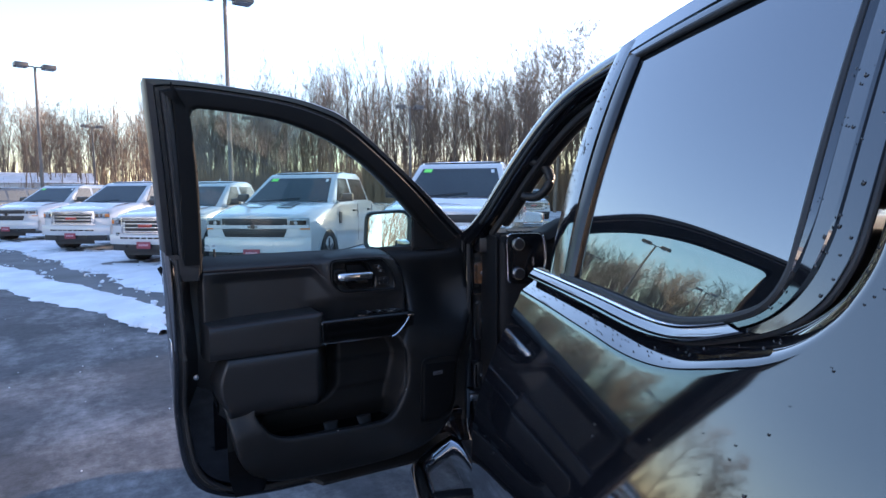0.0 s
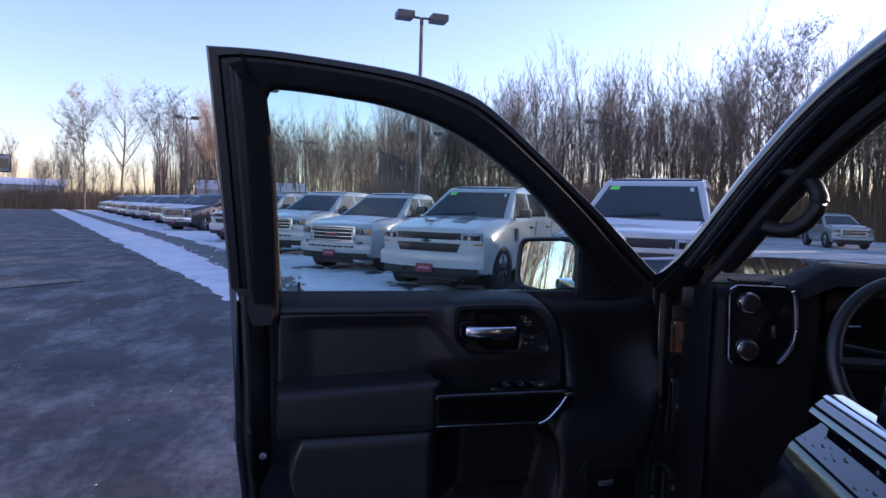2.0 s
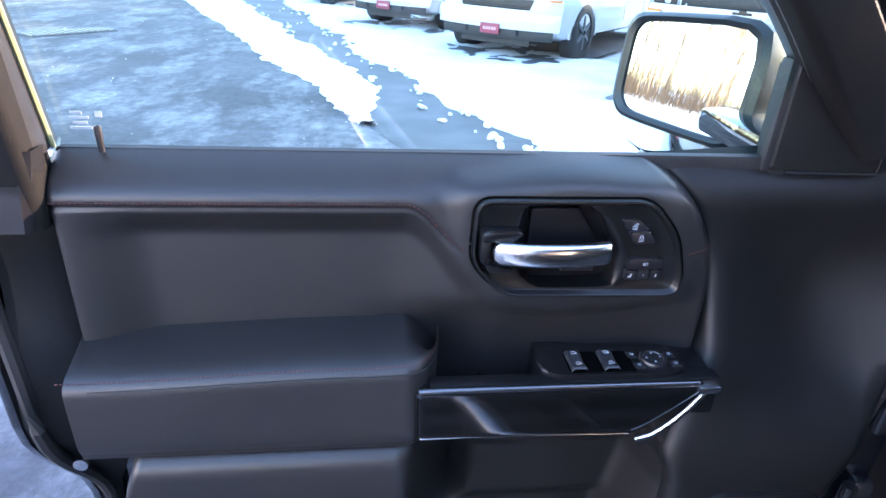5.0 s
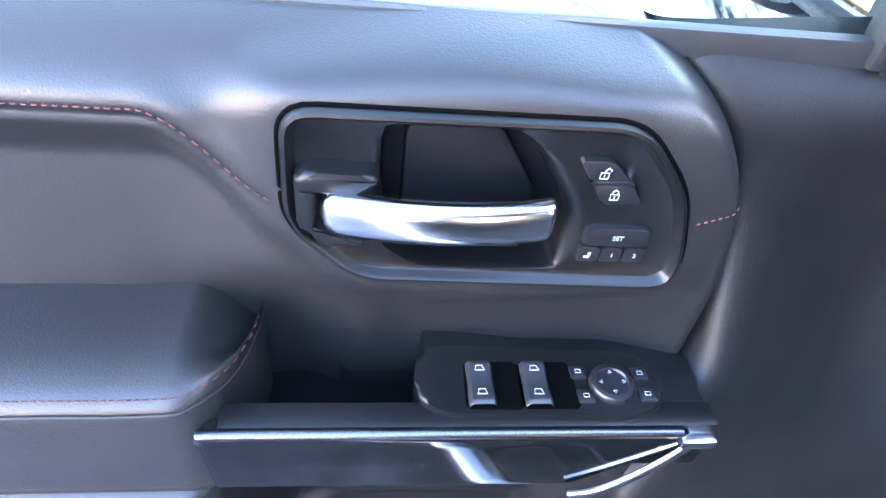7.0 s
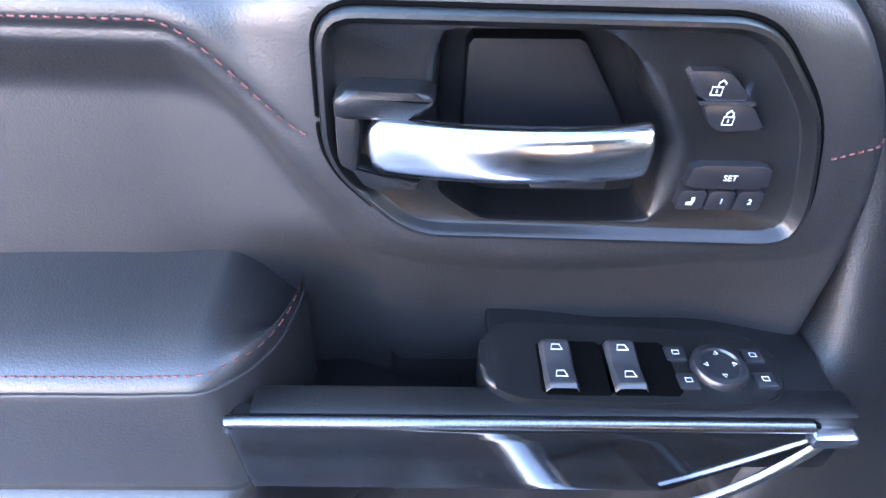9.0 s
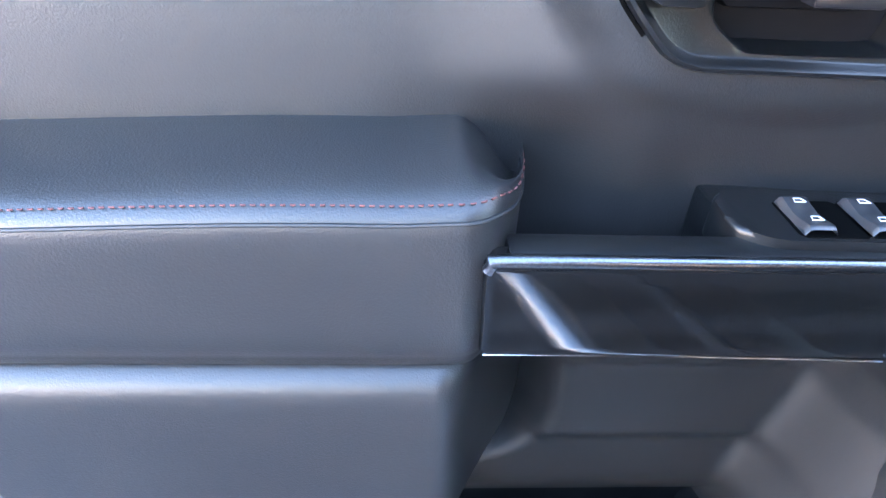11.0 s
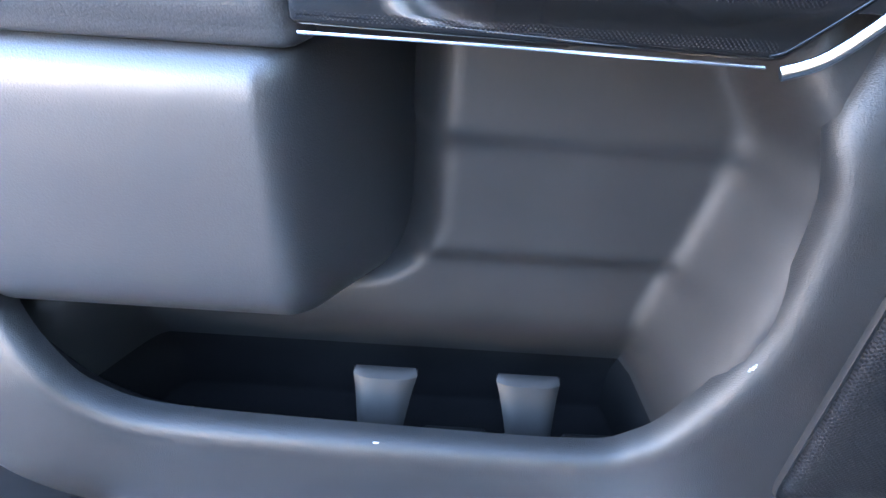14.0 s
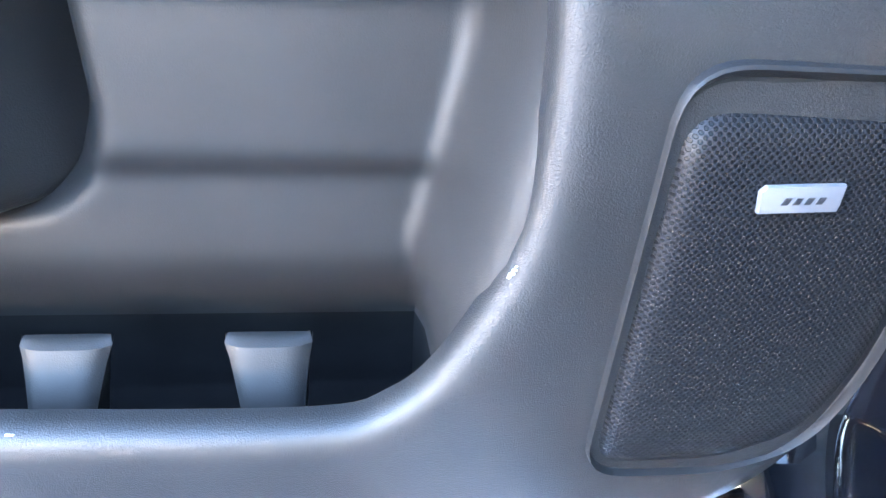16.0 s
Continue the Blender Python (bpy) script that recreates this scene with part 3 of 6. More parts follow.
# pocket liner with two moulded steps
def liner_place(u, v):
    x, z = 0.545 + 0.70 * u, 0.435 + 0.495 * v
    y = 2.388 + 0.052 * S(0.632, 0.500, z) - 0.009 * S(0.684, 0.708, z) - 0.008 * S(0.795, 0.818, z)
    xw = 1.182 + 0.050 * min(1.0, max(0.0, (z - 0.563) / 0.22)) - 0.040 * S(0.82, 0.905, z)
    y -= (0.062 + 0.052 * S(0.632, 0.500, z)) * S(0.694, 0.633, x) * S(0.715, 0.665, z) + 0.10 * S(0.462, 0.438, z)
    qx, qz = x - 0.890, 0.735 - z
    d = math.hypot(max(qx, 0), max(qz, 0)) + min(0.0, max(qx, qz)) - 0.060
    y = min(2.454, y + 0.064 * S(0.026, -0.016, d))  # hollow round the end of the bolster
    wall = S(xw - 0.012 - 0.030 * S(0.56, 0.65, z), xw + 0.004, x)
    y += (carrier_y(Vector((1.2, 0, z))) + 0.012 - y) * wall
    return (x, y, z)


bm = grid(100, 80, liner_place)
# Low faces take the near-black colour, which paints the pocket's shade.
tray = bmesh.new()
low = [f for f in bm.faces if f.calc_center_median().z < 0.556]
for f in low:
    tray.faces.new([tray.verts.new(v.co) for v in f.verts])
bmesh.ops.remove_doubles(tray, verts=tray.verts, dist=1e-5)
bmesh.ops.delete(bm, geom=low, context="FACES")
part("shaded_tray", tray, recess_shade, door, "pocket tray, coloured near-black for its deep shade", sharp=70)
part("pocket_liner", bm, liner_plastic, door, "moulded plastic pocket liner with two steps", sharp=70)
for xc, foot in ((0.928, 0.925), (1.0625, 1.0665)):
    wide = lambda v: 0.060 - 0.025 * min(1.0, 1.5 * v) ** 0.75
    middle = lambda v: xc + (foot - xc) * min(1.0, 2 * v)
    bm = grid(15, 16, lambda u, v: (middle(v) + (u - 0.5) * wide(v), 2.3455 - 0.036 * min(1.0, 1.7 * v) + 0.006 * (abs(2 * u - 1) ** 4), 0.5775 - 0.110 * v))
    grid(15, 8, lambda u, v: (xc + (u - 0.5) * (0.060 - 0.004 * v), 2.3455 + 0.012 * v + 0.006 * (abs(2 * u - 1) ** 4) * (1 - v), 0.5775 + 0.005 * math.sin(0.5 * math.pi * v)), bm)
    for side in (-1, 1):
        grid(6, 12, lambda u, v: (middle(v) + side * 0.5 * wide(v), 2.3515 - 0.036 * min(1.0, 1.7 * v) + (0.006 + 0.05 * v) * u, 0.5775 - 0.110 * v + 0.005 * u * (1 - v)), bm)
    part("pocket_divider", bm, liner_plastic, door, "tapered plastic bottle divider", sharp=70)
# Pads and mat edge share the tray's painted shade.
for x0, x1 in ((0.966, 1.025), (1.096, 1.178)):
    part("tray_pad", box(x0, x1, 2.296, 2.327, 0.48, 0.5425, 0.005, 3), recess_shade, door)
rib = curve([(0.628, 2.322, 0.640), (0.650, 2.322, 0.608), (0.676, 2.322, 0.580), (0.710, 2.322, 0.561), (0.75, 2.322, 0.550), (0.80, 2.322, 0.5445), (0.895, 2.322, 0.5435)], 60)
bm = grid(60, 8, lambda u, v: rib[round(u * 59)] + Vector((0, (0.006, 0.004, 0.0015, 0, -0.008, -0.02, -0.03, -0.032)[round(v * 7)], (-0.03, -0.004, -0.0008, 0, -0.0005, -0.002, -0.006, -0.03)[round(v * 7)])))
part("tray_pad", bm, recess_shade, door, "curved front edge of the pocket mat")

# lower bolster above the pocket
BOL = curve([(2.402, 0.893, 0), (2.315, 0.893, 0), (2.292, 0.889, 0), (2.2775, 0.875, 0), (2.277, 0.832, 0), (2.282, 0.750, 0), (2.286, 0.718, 0), (2.297, 0.690, 0), (2.318, 0.670, 0), (2.350, 0.660, 0), (2.402, 0.654, 0), (2.452, 0.648, 0)], 44)


def bolster_end(x):
    """1 on the front face, falling to 0 where the end meets the liner, with a rounded corner."""
    t = max(0.0, x - 0.853)
    return max(0.0, 1 - 11.5 * (t * t / 0.056 if t < 0.028 else t - 0.014))


def bolster_place(u, v):
    p = BOL[round(v * 43)]
    y, z = p.x, p.y
    left = 0.541 - 0.028 * math.sin(math.pi * min(1, max(0, (0.893 - z) / 0.195)))
    x = left + (0.955 - left) * u
    k = bolster_end(x) * math.sqrt(max(0.0, 1 - (max(0.0, left + 0.016 - x) / 0.0161) ** 2))
    fall = 1 - bolster_end(x)
    return (x, 2.452 - (2.452 - y) * k, z + 0.006 * fall * S(0.80, 0.715, z) + 0.007 * S(0.868, 0.895, x) * S(0.865, 0.885, z))


part("lower_bolster", grid(130, 44, bolster_place), soft_vinyl, door, "padded grained vinyl bolster below the armrest", sharp=60)

# armrest
ARM = curve([(2.390, 1.023, 0), (2.345, 1.0225, 0), (2.315, 1.0205, 0), (2.299, 1.0175, 0), (2.288, 1.0135, 0), (2.2812, 1.0075, 0), (2.2786, 1.000, 0), (2.2780, 0.985, 0), (2.2782, 0.95, 0), (2.279, 0.918, 0), (2.284, 0.901, 0), (2.297, 0.888, 0), (2.390, 0.881, 0)], 64)


ARM_CREASE = min(range(64), key=lambda i: abs(ARM[i].y - 1.002) if ARM[i].x < 2.34 else 9) / 63


def arm_round(x):
    return math.sqrt(max(0.0, 1 - (max(0.0, x - 0.860) / 0.0486) ** 2.3))


def arm_tilt(x):
    """The top falls slightly towards the rear and lifts where it rounds off."""
    return -0.010 * S(0.80, 0.5, x) + 0.002 * S(0.82, 0.87, x) - 0.010 * S(0.880, 0.9084, x)


def armrest_place(u, v):
    p = ARM[round(v * 63)]
    x = 0.481 + (0.9084 - 0.481) * math.sin(0.5 * math.pi * u) ** 0.8
    k = arm_round(x) * math.sqrt(max(0.0, 1 - (max(0.0, 0.489 - x) / 0.0081) ** 2))
    fall = 0.034 * S(0.862, 0.908, x) * S(2.288, 2.33, p.x) * S(0.95, 1.0, p.y)
    return (x, 2.390 - (2.390 - p.x) * k, p.y + arm_tilt(x) * S(0.93, 1.0, p.y) - fall + 0.016 * S(0.872, 0.908, x) * S(0.915, 0.888, p.y))


# Thin black bar laid along the crease to draw its shade.
part("crease_shade", tube([Vector(armrest_place(i / 199, ARM_CREASE)) + Vector((0, -0.0006, 0)) for i in range(6, 199)], 0.0012, 6), rubber, door, "black line drawn for the shade of the crease below the stitching")
part("armrest", grid(140, 64, armrest_place), soft_vinyl, door, "padded black vinyl armrest with red stitching", sharp=60)


def arm_seam(x):
    q = min((a for a in ARM if a.x < 2.34), key=lambda a: abs(a.y - 1.0105))
    return Vector((x, 2.390 - (2.390 - q.x) * arm_round(x) - 0.0008, q.y + 0.0006 + arm_tilt(x) * S(0.93, 1.0, q.y)))


xs = [0.485 + 0.0026 * i for i in range(144)] + [0.860 + 0.0478 * math.sin(0.5 * math.pi * i / 24) for i in range(25)]
part("stitching", stitches([arm_seam(x) for x in xs]), red_thread, door, "red stitching along the armrest")

# pull shelf, gloss strip and its bright edges
bm = box(0.8900, 1.252, 2.2815, 2.303, 0.93, 0.9850, 0.003)
box(1.034, 1.252, 2.295, 2.378, 0.93, 0.9800, 0.004, bm=bm)
part("pull_shelf", bm, bezel_plastic, door, "black plastic pull cup and switch shelf")
# The cup floor is coloured near-black to give its shade.
part("pull_cup", box(0.890, 1.040, 2.298, 2.40, 0.898, 0.906, 0.003), recess_shade, door, "pull cup floor, coloured near-black for its shade")
bm = prism([(0.8810, 0.9835), (1.224, 0.9825), (1.238, 0.9745), (1.1575, 0.9030), (1.150, 0.9015), (0.8820, 0.9055), (0.8785, 0.9085), (0.8760, 0.9785)], 2.2750, 2.290, 0.0065, 5)
for k in range(9):
    bmesh.ops.bisect_plane(bm, geom=bm.verts[:] + bm.edges[:] + bm.faces[:], plane_co=(0, 0, 0.907 + 0.0085 * k), plane_no=(0, 0, 1))
for v in bm.verts:  # the face curls back towards its lower edge
    v.co.y += 0.03 * (0.98 - v.co.z) + 0.35 * max(0.0, 0.98 - v.co.z) ** 2
part("trim_strip", bm, weave_black, door, "gloss black strip with a fine dotted weave and rounded top edge", sharp=30)
part("strip_edge", tube(curve([(0.8785, 2.2790, 0.9740), (0.8815, 2.2785, 0.9800), (0.895, 2.2785, 0.9815), (1.06, 2.2785, 0.9815), (1.222, 2.2785, 0.9805)], 60), 0.0040, 12, up=(0, 1, 0)), strip_edge, door, "satin dotted upper edge of the trim strip")
part("chrome_edge", tube(curve([(0.882, 2.2880, 0.9000), (1.0, 2.2880, 0.8995), (1.15, 2.2850, 0.8980)], 20), 0.0011, 6), satin_chrome, door, "bright lower edge of the trim strip")
hook = curve([(1.150, 2.272, 0.8985), (1.172, 2.270, 0.909), (1.200, 2.270, 0.936), (1.224, 2.272, 0.966), (1.228, 2.274, 0.973)], 30)
bm = tube([(p.x + 0.004, p.y + 0.002, p.z - 0.001) for p in hook], 0.0044, 10, flat=0.7)
box(1.221, 1.2485, 2.270, 2.285, 0.9695, 0.9795, 0.003, bm=bm)
part("chrome_hook", bm, lever_chrome, door, "slanted chrome end of the pull")

# handle bezel, cup and chrome lever
CUP = soften([(0.998, 1.187), (1.072, 1.188), (1.086, 1.178), (1.117, 1.128), (1.117, 1.080), (1.022, 1.080), (1.000, 1.098), (0.995, 1.140)], 2, 0.07)
bo, bi = polar(BEZ, mid, 160), polar(CUP, mid, 160)


def inset(loop, d):
    """A closed outline moved inwards by a set width."""
    out = []
    for k, p in enumerate(loop):
        t = (loop[(k + 2) % len(loop)] - loop[k - 2]).normalized()
        out.append(p + Vector((-t.z, 0, t.x)) * d)
    return out


bs = inset(bo, 0.0095)
bo, bi, bs = bo + bo[:1], bi + bi[:1], bs + bs[:1]
bm = ruled(bi, bs, [(0, 0.034), (0, 0.010), (0.03, 0.004), (0.10, 0.0005), (0.2, 0.0), (1, 0.0)], lambda p, o: (p.x, 2.3455 + o, p.z))
ruled(bs, bo, [(0, 0.0), (0.15, -0.0012), (0.35, -0.0055), (0.55, -0.0075), (0.78, -0.0070), (0.92, -0.004), (1, 0.002), (1, 0.02)], lambda p, o: (p.x, 2.3455 + o, p.z), bm)
bmesh.ops.remove_doubles(bm, verts=bm.verts, dist=1e-5)
part("handle_bezel", bm, bezel_plastic, door, "black plastic handle bezel with a raised rim", sharp=50)
part("handle_gap", tube([(p.x, pad_y(p.x, p.z) + 0.0008, p.z) for p in (Vector((mid[0], 0, mid[1])).lerp(q, 1.003) for q in bo[146:160] + bo[:92] if q.z > 1.082)], 0.0019, 8), gap_shade, door)
part("handle_cup", prism([(p.x, p.z) for p in polar(CUP, mid, 60)], 2.3765, 2.3825), cup_black, door, "dark recessed finger cup")
part("handle_cup", prism(soften([(1.010, 1.176), (1.069, 1.177), (1.097, 1.133), (1.097, 1.100), (1.009, 1.100)], 1, 0.05), 2.3645, 2.3785, 0.004), cup_black, door)


def lever_place(u, v):
    t = 2 * math.pi * v
    x = 0.9605 + (1.1035 - 0.9605) * u
    end = math.sqrt(max(0.0, 1 - (max(0.0, 0.07 - u) / 0.0705) ** 2)) * math.sqrt(max(0.0, 1 - (max(0.0, u - 0.975) / 0.0252) ** 2))
    zc = 1.1335 - 0.0005 * u
    c, s = math.cos(t), math.sin(t)
    r = 0.0150 - 0.0006 * u
    return (x, 2.3350 - 0.010 * math.sin(math.pi * u) ** 0.7 + 0.0085 * math.copysign(abs(c) ** 0.8, c) * end, zc + r * math.copysign(abs(s) ** 0.75, s) * end)


part("inside_handle", grid(60, 28, lever_place, closed_v=True), lever_chrome, door, "polished chrome inside door handle", sharp=60)
part("handle_mount", prism(soften([(0.9465, 1.157), (0.954, 1.1625), (0.991, 1.1615), (0.9955, 1.157), (0.987, 1.1480), (0.9465, 1.1465)], 1), 2.3300, 2.35, 0.0035), bezel_plastic, door, "plastic mount of the chrome handle")
part("handle_mount", prism(soften([(0.9465, 1.151), (0.9600, 1.148), (0.9560, 1.116), (0.9465, 1.122)], 1), 2.3310, 2.35, 0.0025), bezel_plastic, door)
part("handle_mount", prism(soften([(0.9490, 1.124), (0.972, 1.1145), (0.988, 1.1125), (0.986, 1.106), (0.960, 1.1065)], 1), 2.3320, 2.35, 0.0025), bezel_plastic, door)
part("handle_mount", box(1.045, 1.085, 2.3345, 2.3625, 1.108, 1.115, 0.002), button_black, door)


# buttons in the bezel
def words(text, size, m, mat, parent, name="lettering"):
    cu = bpy.data.curves.new("text", "FONT")
    cu.body, cu.size, cu.align_x, cu.align_y, cu.extrude = text, size, "CENTER", "CENTER", 0.0002
    tmp = bpy.data.objects.new("text", cu)
    scene.collection.objects.link(tmp)
    bpy.context.view_layer.update()
    me = bpy.data.meshes.new_from_object(tmp.evaluated_get(bpy.context.evaluated_depsgraph_get()))
    bpy.data.objects.remove(tmp)
    b = bmesh.new()
    b.from_mesh(me)
    bpy.data.meshes.remove(me)
    return part(name, b, mat, parent, smooth=False, m=m)


def padlock(x, z, y, opened, parent):
    bm = tube([(x - 0.0026, y, z - 0.0038), (x + 0.0026, y, z - 0.0038), (x + 0.0026, y, z + 0.0004), (x - 0.0026, y, z + 0.0004)], 0.00042, 4, closed=True)
    dx = 0.0018 if opened else 0
    tube([(x - 0.0017 + dx, y, z + 0.0006), (x - 0.0017 + dx, y, z + 0.0024), (x + dx, y, z + 0.0038), (x + 0.0017 + dx, y, z + 0.0024), (x + 0.0017 + dx, y, z + (0.0016 if opened else 0.0006))], 0.0004, 4, bm=bm)
    tube([(x, y, z - 0.0026), (x, y, z - 0.0009)], 0.0004, 4, bm=bm)
    part("padlock_mark", bm, icon_white, parent, smooth=False)


def button(outline, depth, label=""):
    """A flat key with a thin worn edge of its own."""
    return part("key", prism(outline, depth, 2.3525, 0.0007, 2), button_black, door, label)


button(soften([(1.1120, 1.1720), (1.1330, 1.1720), (1.1485, 1.1575), (1.1225, 1.1570)], 1), 2.3395, "black unlock button with a white padlock mark")
button(soften([(1.1245, 1.1550), (1.1495, 1.1550), (1.1600, 1.1418), (1.1365, 1.1405), (1.131, 1.144)], 1), 2.3395, "black lock button with a white padlock mark")
part("lock_divider", prism([(1.1215, 1.1572), (1.1495, 1.1572), (1.1505, 1.1553), (1.1225, 1.1553)], 2.3390, 2.3475), satin_chrome, door)
padlock(1.1290, 1.1640, 2.3393, True, door)
padlock(1.1395, 1.1485, 2.3393, False, door)
button(soften([(1.1305, 1.1210), (1.1725, 1.1210), (1.1745, 1.1065), (1.1290, 1.1065)], 1), 2.3395, "black seat memory button lettered SET")
for k in range(3):
    button(soften([(1.1285 + 0.0158 * k, 1.1050), (1.1428 + 0.0158 * k, 1.1050), (1.1428 + 0.0158 * k, 1.0925), (1.1275 + 0.0158 * k, 1.0925)], 1), 2.3397)
UPRIGHT = lambda x, y, z: pose(x, y, z, 90)
words("SET", 0.0050, UPRIGHT(1.1518, 2.3393, 1.1135), icon_white, door)
words("1", 0.0048, UPRIGHT(1.1517, 2.3395, 1.0985), icon_white, door)
words("2", 0.0048, UPRIGHT(1.1675, 2.3395, 1.0985), icon_white, door)
bm = box(1.1325, 1.1362, 2.3393, 2.3405, 1.0962, 1.0980)
box(1.1350, 1.1368, 2.3393, 2.3405, 1.0980, 1.1010, bm=bm)
part("seat_mark", bm, icon_white, door, smooth=False)

# switch pod on the shelf
POD = fillet([(1.0255, 2.303), (1.046, 2.2885), (1.184, 2.2855), (1.213, 2.296), (1.217, 2.326), (1.202, 2.344), (1.045, 2.3510), (1.0265, 2.341)], 0.012, 5)
part("switch_pod", prism(POD, 0.9915, 0.965, 0.004, 4, axes="xy"), bezel_plastic, door, "black window switch pod", sharp=35)


def window_glyph(x, y, z, wide, parent):
    bm = tube([(x, y, z), (x + wide, y, z), (x + wide * 0.8, y + 0.0042, z), (x + wide * 0.15, y + 0.0042, z)], 0.0004, 4, closed=True)
    part("window_mark", bm, icon_white, parent, smooth=False)


for x0 in (1.0640, 1.1055):
    # A flat plate, not sunken: its black paints the well's shade.
    part("switch_well_shade", prism(soften([(x0 - 0.0025, 2.2915), (x0 + 0.0415, 2.2910), (x0 + 0.0400, 2.3335), (x0 - 0.0015, 2.3340)], 1, 0.08), 0.9919, 0.985, axes="xy"), gap_shade, door, "flat black plate painted as the shade of a switch well")
    bm = grid(20, 10, lambda u, v: (x0 + 0.0200 * v, 2.2930 + 0.0385 * u, 0.9955 + 0.0035 * abs(2 * u - 1) ** 1.5 - 0.004 * (abs(2 * v - 1) ** 8) - 0.003 * abs(2 * u - 1) ** 12))
    for side in (0, 1):
        grid(20, 3, lambda u, v: (x0 + 0.0200 * side, 2.2930 + 0.0385 * u, 0.9915 + 0.0035 * abs(2 * u - 1) ** 1.5 - 0.003 * abs(2 * u - 1) ** 12 - 0.006 * v), bm)
    part("window_switch", bm, switch_grey, door, "black rocker switch with pale window marks")
    window_glyph(x0 + 0.0060, 2.3000, 0.9985, 0.007, door)
    window_glyph(x0 + 0.0060, 2.3210, 0.9985, 0.007, door)
part("mirror_dial", lathe([(0.0172, 0), (0.0172, 0.004), (0.0160, 0.0055), (0.0125, 0.006), (0.0115, 0.0045), (0.0, 0.004)], 36, pose(1.174, 2.312, 0.9915)), button_black, door, "round mirror adjuster")
for k in range(4):
    a = math.pi / 2 * k
    cx, cy = 1.174 + 0.0088 * math.cos(a), 2.312 + 0.0088 * math.sin(a)
    tri = [(cx + 0.0016 * math.cos(a + w), cy + 0.0016 * math.sin(a + w), 0.9968) for w in (0, 2.1, 4.2)]
    part("dial_mark", tube(tri, 0.0003, 4, closed=True), icon_white, door, smooth=False)
for x0, y0 in ((1.1455, 2.2960), (1.1440, 2.3180), (1.1935, 2.2975), (1.1930, 2.3165)):
    part("mirror_button", box(x0, x0 + 0.0130, y0, y0 + 0.0120, 0.985, 0.9935, 0.002), button_black, door)
    part("button_mark", tube([(x0 + 0.0045, y0 + 0.0045, 0.9937), (x0 + 0.0085, y0 + 0.0045, 0.9937), (x0 + 0.0085, y0 + 0.0075, 0.9937), (x0 + 0.0045, y0 + 0.0075, 0.9937)], 0.0003, 4, closed=True), icon_white, door, smooth=False)


# speaker with a raised frame, perforated grille and plain badge
SPK = fillet([(1.2797, 0.7928), (1.4535, 0.7893), (1.4400, 0.6029), (1.4202, 0.547), (1.3689, 0.5237), (1.2703, 0.5247)], 0.032, 8)
GRL = fillet([(1.2861, 0.7715), (1.4475, 0.7677), (1.4351, 0.6073), (1.4155, 0.5561), (1.3641, 0.5318), (1.2766, 0.5305)], 0.023, 8)
smid = (1.355, 0.648)
so, go = polar(SPK, smid, 140), polar(GRL, smid, 140)
so, go = so + so[:1], go + go[:1]
smid3 = Vector((smid[0], 0, smid[1]))


def perforated():
    m = material("speaker_grille", (0.006, 0.006, 0.007), 0.45, ior=1.22)
    nt = m.node_tree
    co, vo, ra, mx = (nt.nodes.new("ShaderNode" + k) for k in ("TexCoord", "TexVoronoi", "MapRange", "Mix"))
    mp = nt.nodes.new("ShaderNodeMapping")
    mp.inputs["Rotation"].default_value, mp.inputs["Scale"].default_value = (0, radians(45), 0), (1, 0, 1)
    nt.links.new(co.outputs["Object"], mp.inputs[0])
    nt.links.new(mp.outputs[0], vo.inputs["Vector"])
    vo.inputs["Scale"].default_value, vo.inputs["Randomness"].default_value = 330, 0
    ra.inputs[1].default_value, ra.inputs[2].default_value = 0.30, 0.38
    nt.links.new(vo.outputs["Distance"], ra.inputs[0])
    mx.data_type = "RGBA"
    mx.inputs[6].default_value, mx.inputs[7].default_value = (0.0006, 0.0006, 0.0006, 1), (0.007, 0.007, 0.008, 1)
    nt.links.new(ra.outputs[0], mx.inputs[0])
    b = nt.nodes["Principled BSDF"]
    nt.links.new(mx.outputs[2], b.inputs["Base Color"])
    bp = nt.nodes.new("ShaderNodeBump")
    bp.inputs["Distance"].default_value, bp.inputs["Strength"].default_value = 0.001, 0.8
    nt.links.new(ra.outputs[0], bp.inputs["Height"])
    nt.links.new(bp.outputs[0], b.inputs["Normal"])
    return m


def carrier_at(x, z):
    return carrier_y(Vector((x, 0, z)))


bm = ruled(go, so, [(-0.05, 0.006), (0.05, 0.004), (0.45, 0.0035), (0.66, 0.0025), (0.76, -0.0005), (0.86, -0.0028), (0.95, -0.0018), (1.03, 0.004)], lambda p, o: (p.x, carrier_at(p.x, p.z) + o, p.z))
part("speaker_frame", bm, frame_black, door, "raised plastic speaker frame")
bm = ruled([smid3.lerp(p, 0.0) for p in go], go, [(0, -0.0055), (0.4, -0.0055), (0.75, -0.005), (0.88, -0.0035), (0.95, 0.0), (1.0, 0.007)], lambda p, o: (p.x, carrier_at(p.x, p.z) + o, p.z))
part("speaker_grille", bm, perforated(), door, "fine perforated black speaker grille")
# worn chips on the pocket lip
for x, z, r in ((1.2125, 0.6805, 0.0016), (1.2112, 0.6782, 0.0019), (1.2100, 0.6760, 0.0012), (1.2132, 0.6828, 0.0008), (0.9270, 0.5715, 0.0015), (0.9288, 0.5713, 0.0013), (0.9302, 0.5717, 0.0007)):
    b = bmesh.new()
    bmesh.ops.create_icosphere(b, subdivisions=1, radius=r, matrix=Matrix.LocRotScale((x, carrier_at(x, z) + 0.0035, z), None, (1.2, 0.5, 0.7)))
    part("chip", b, chip_pale, door, smooth=False)
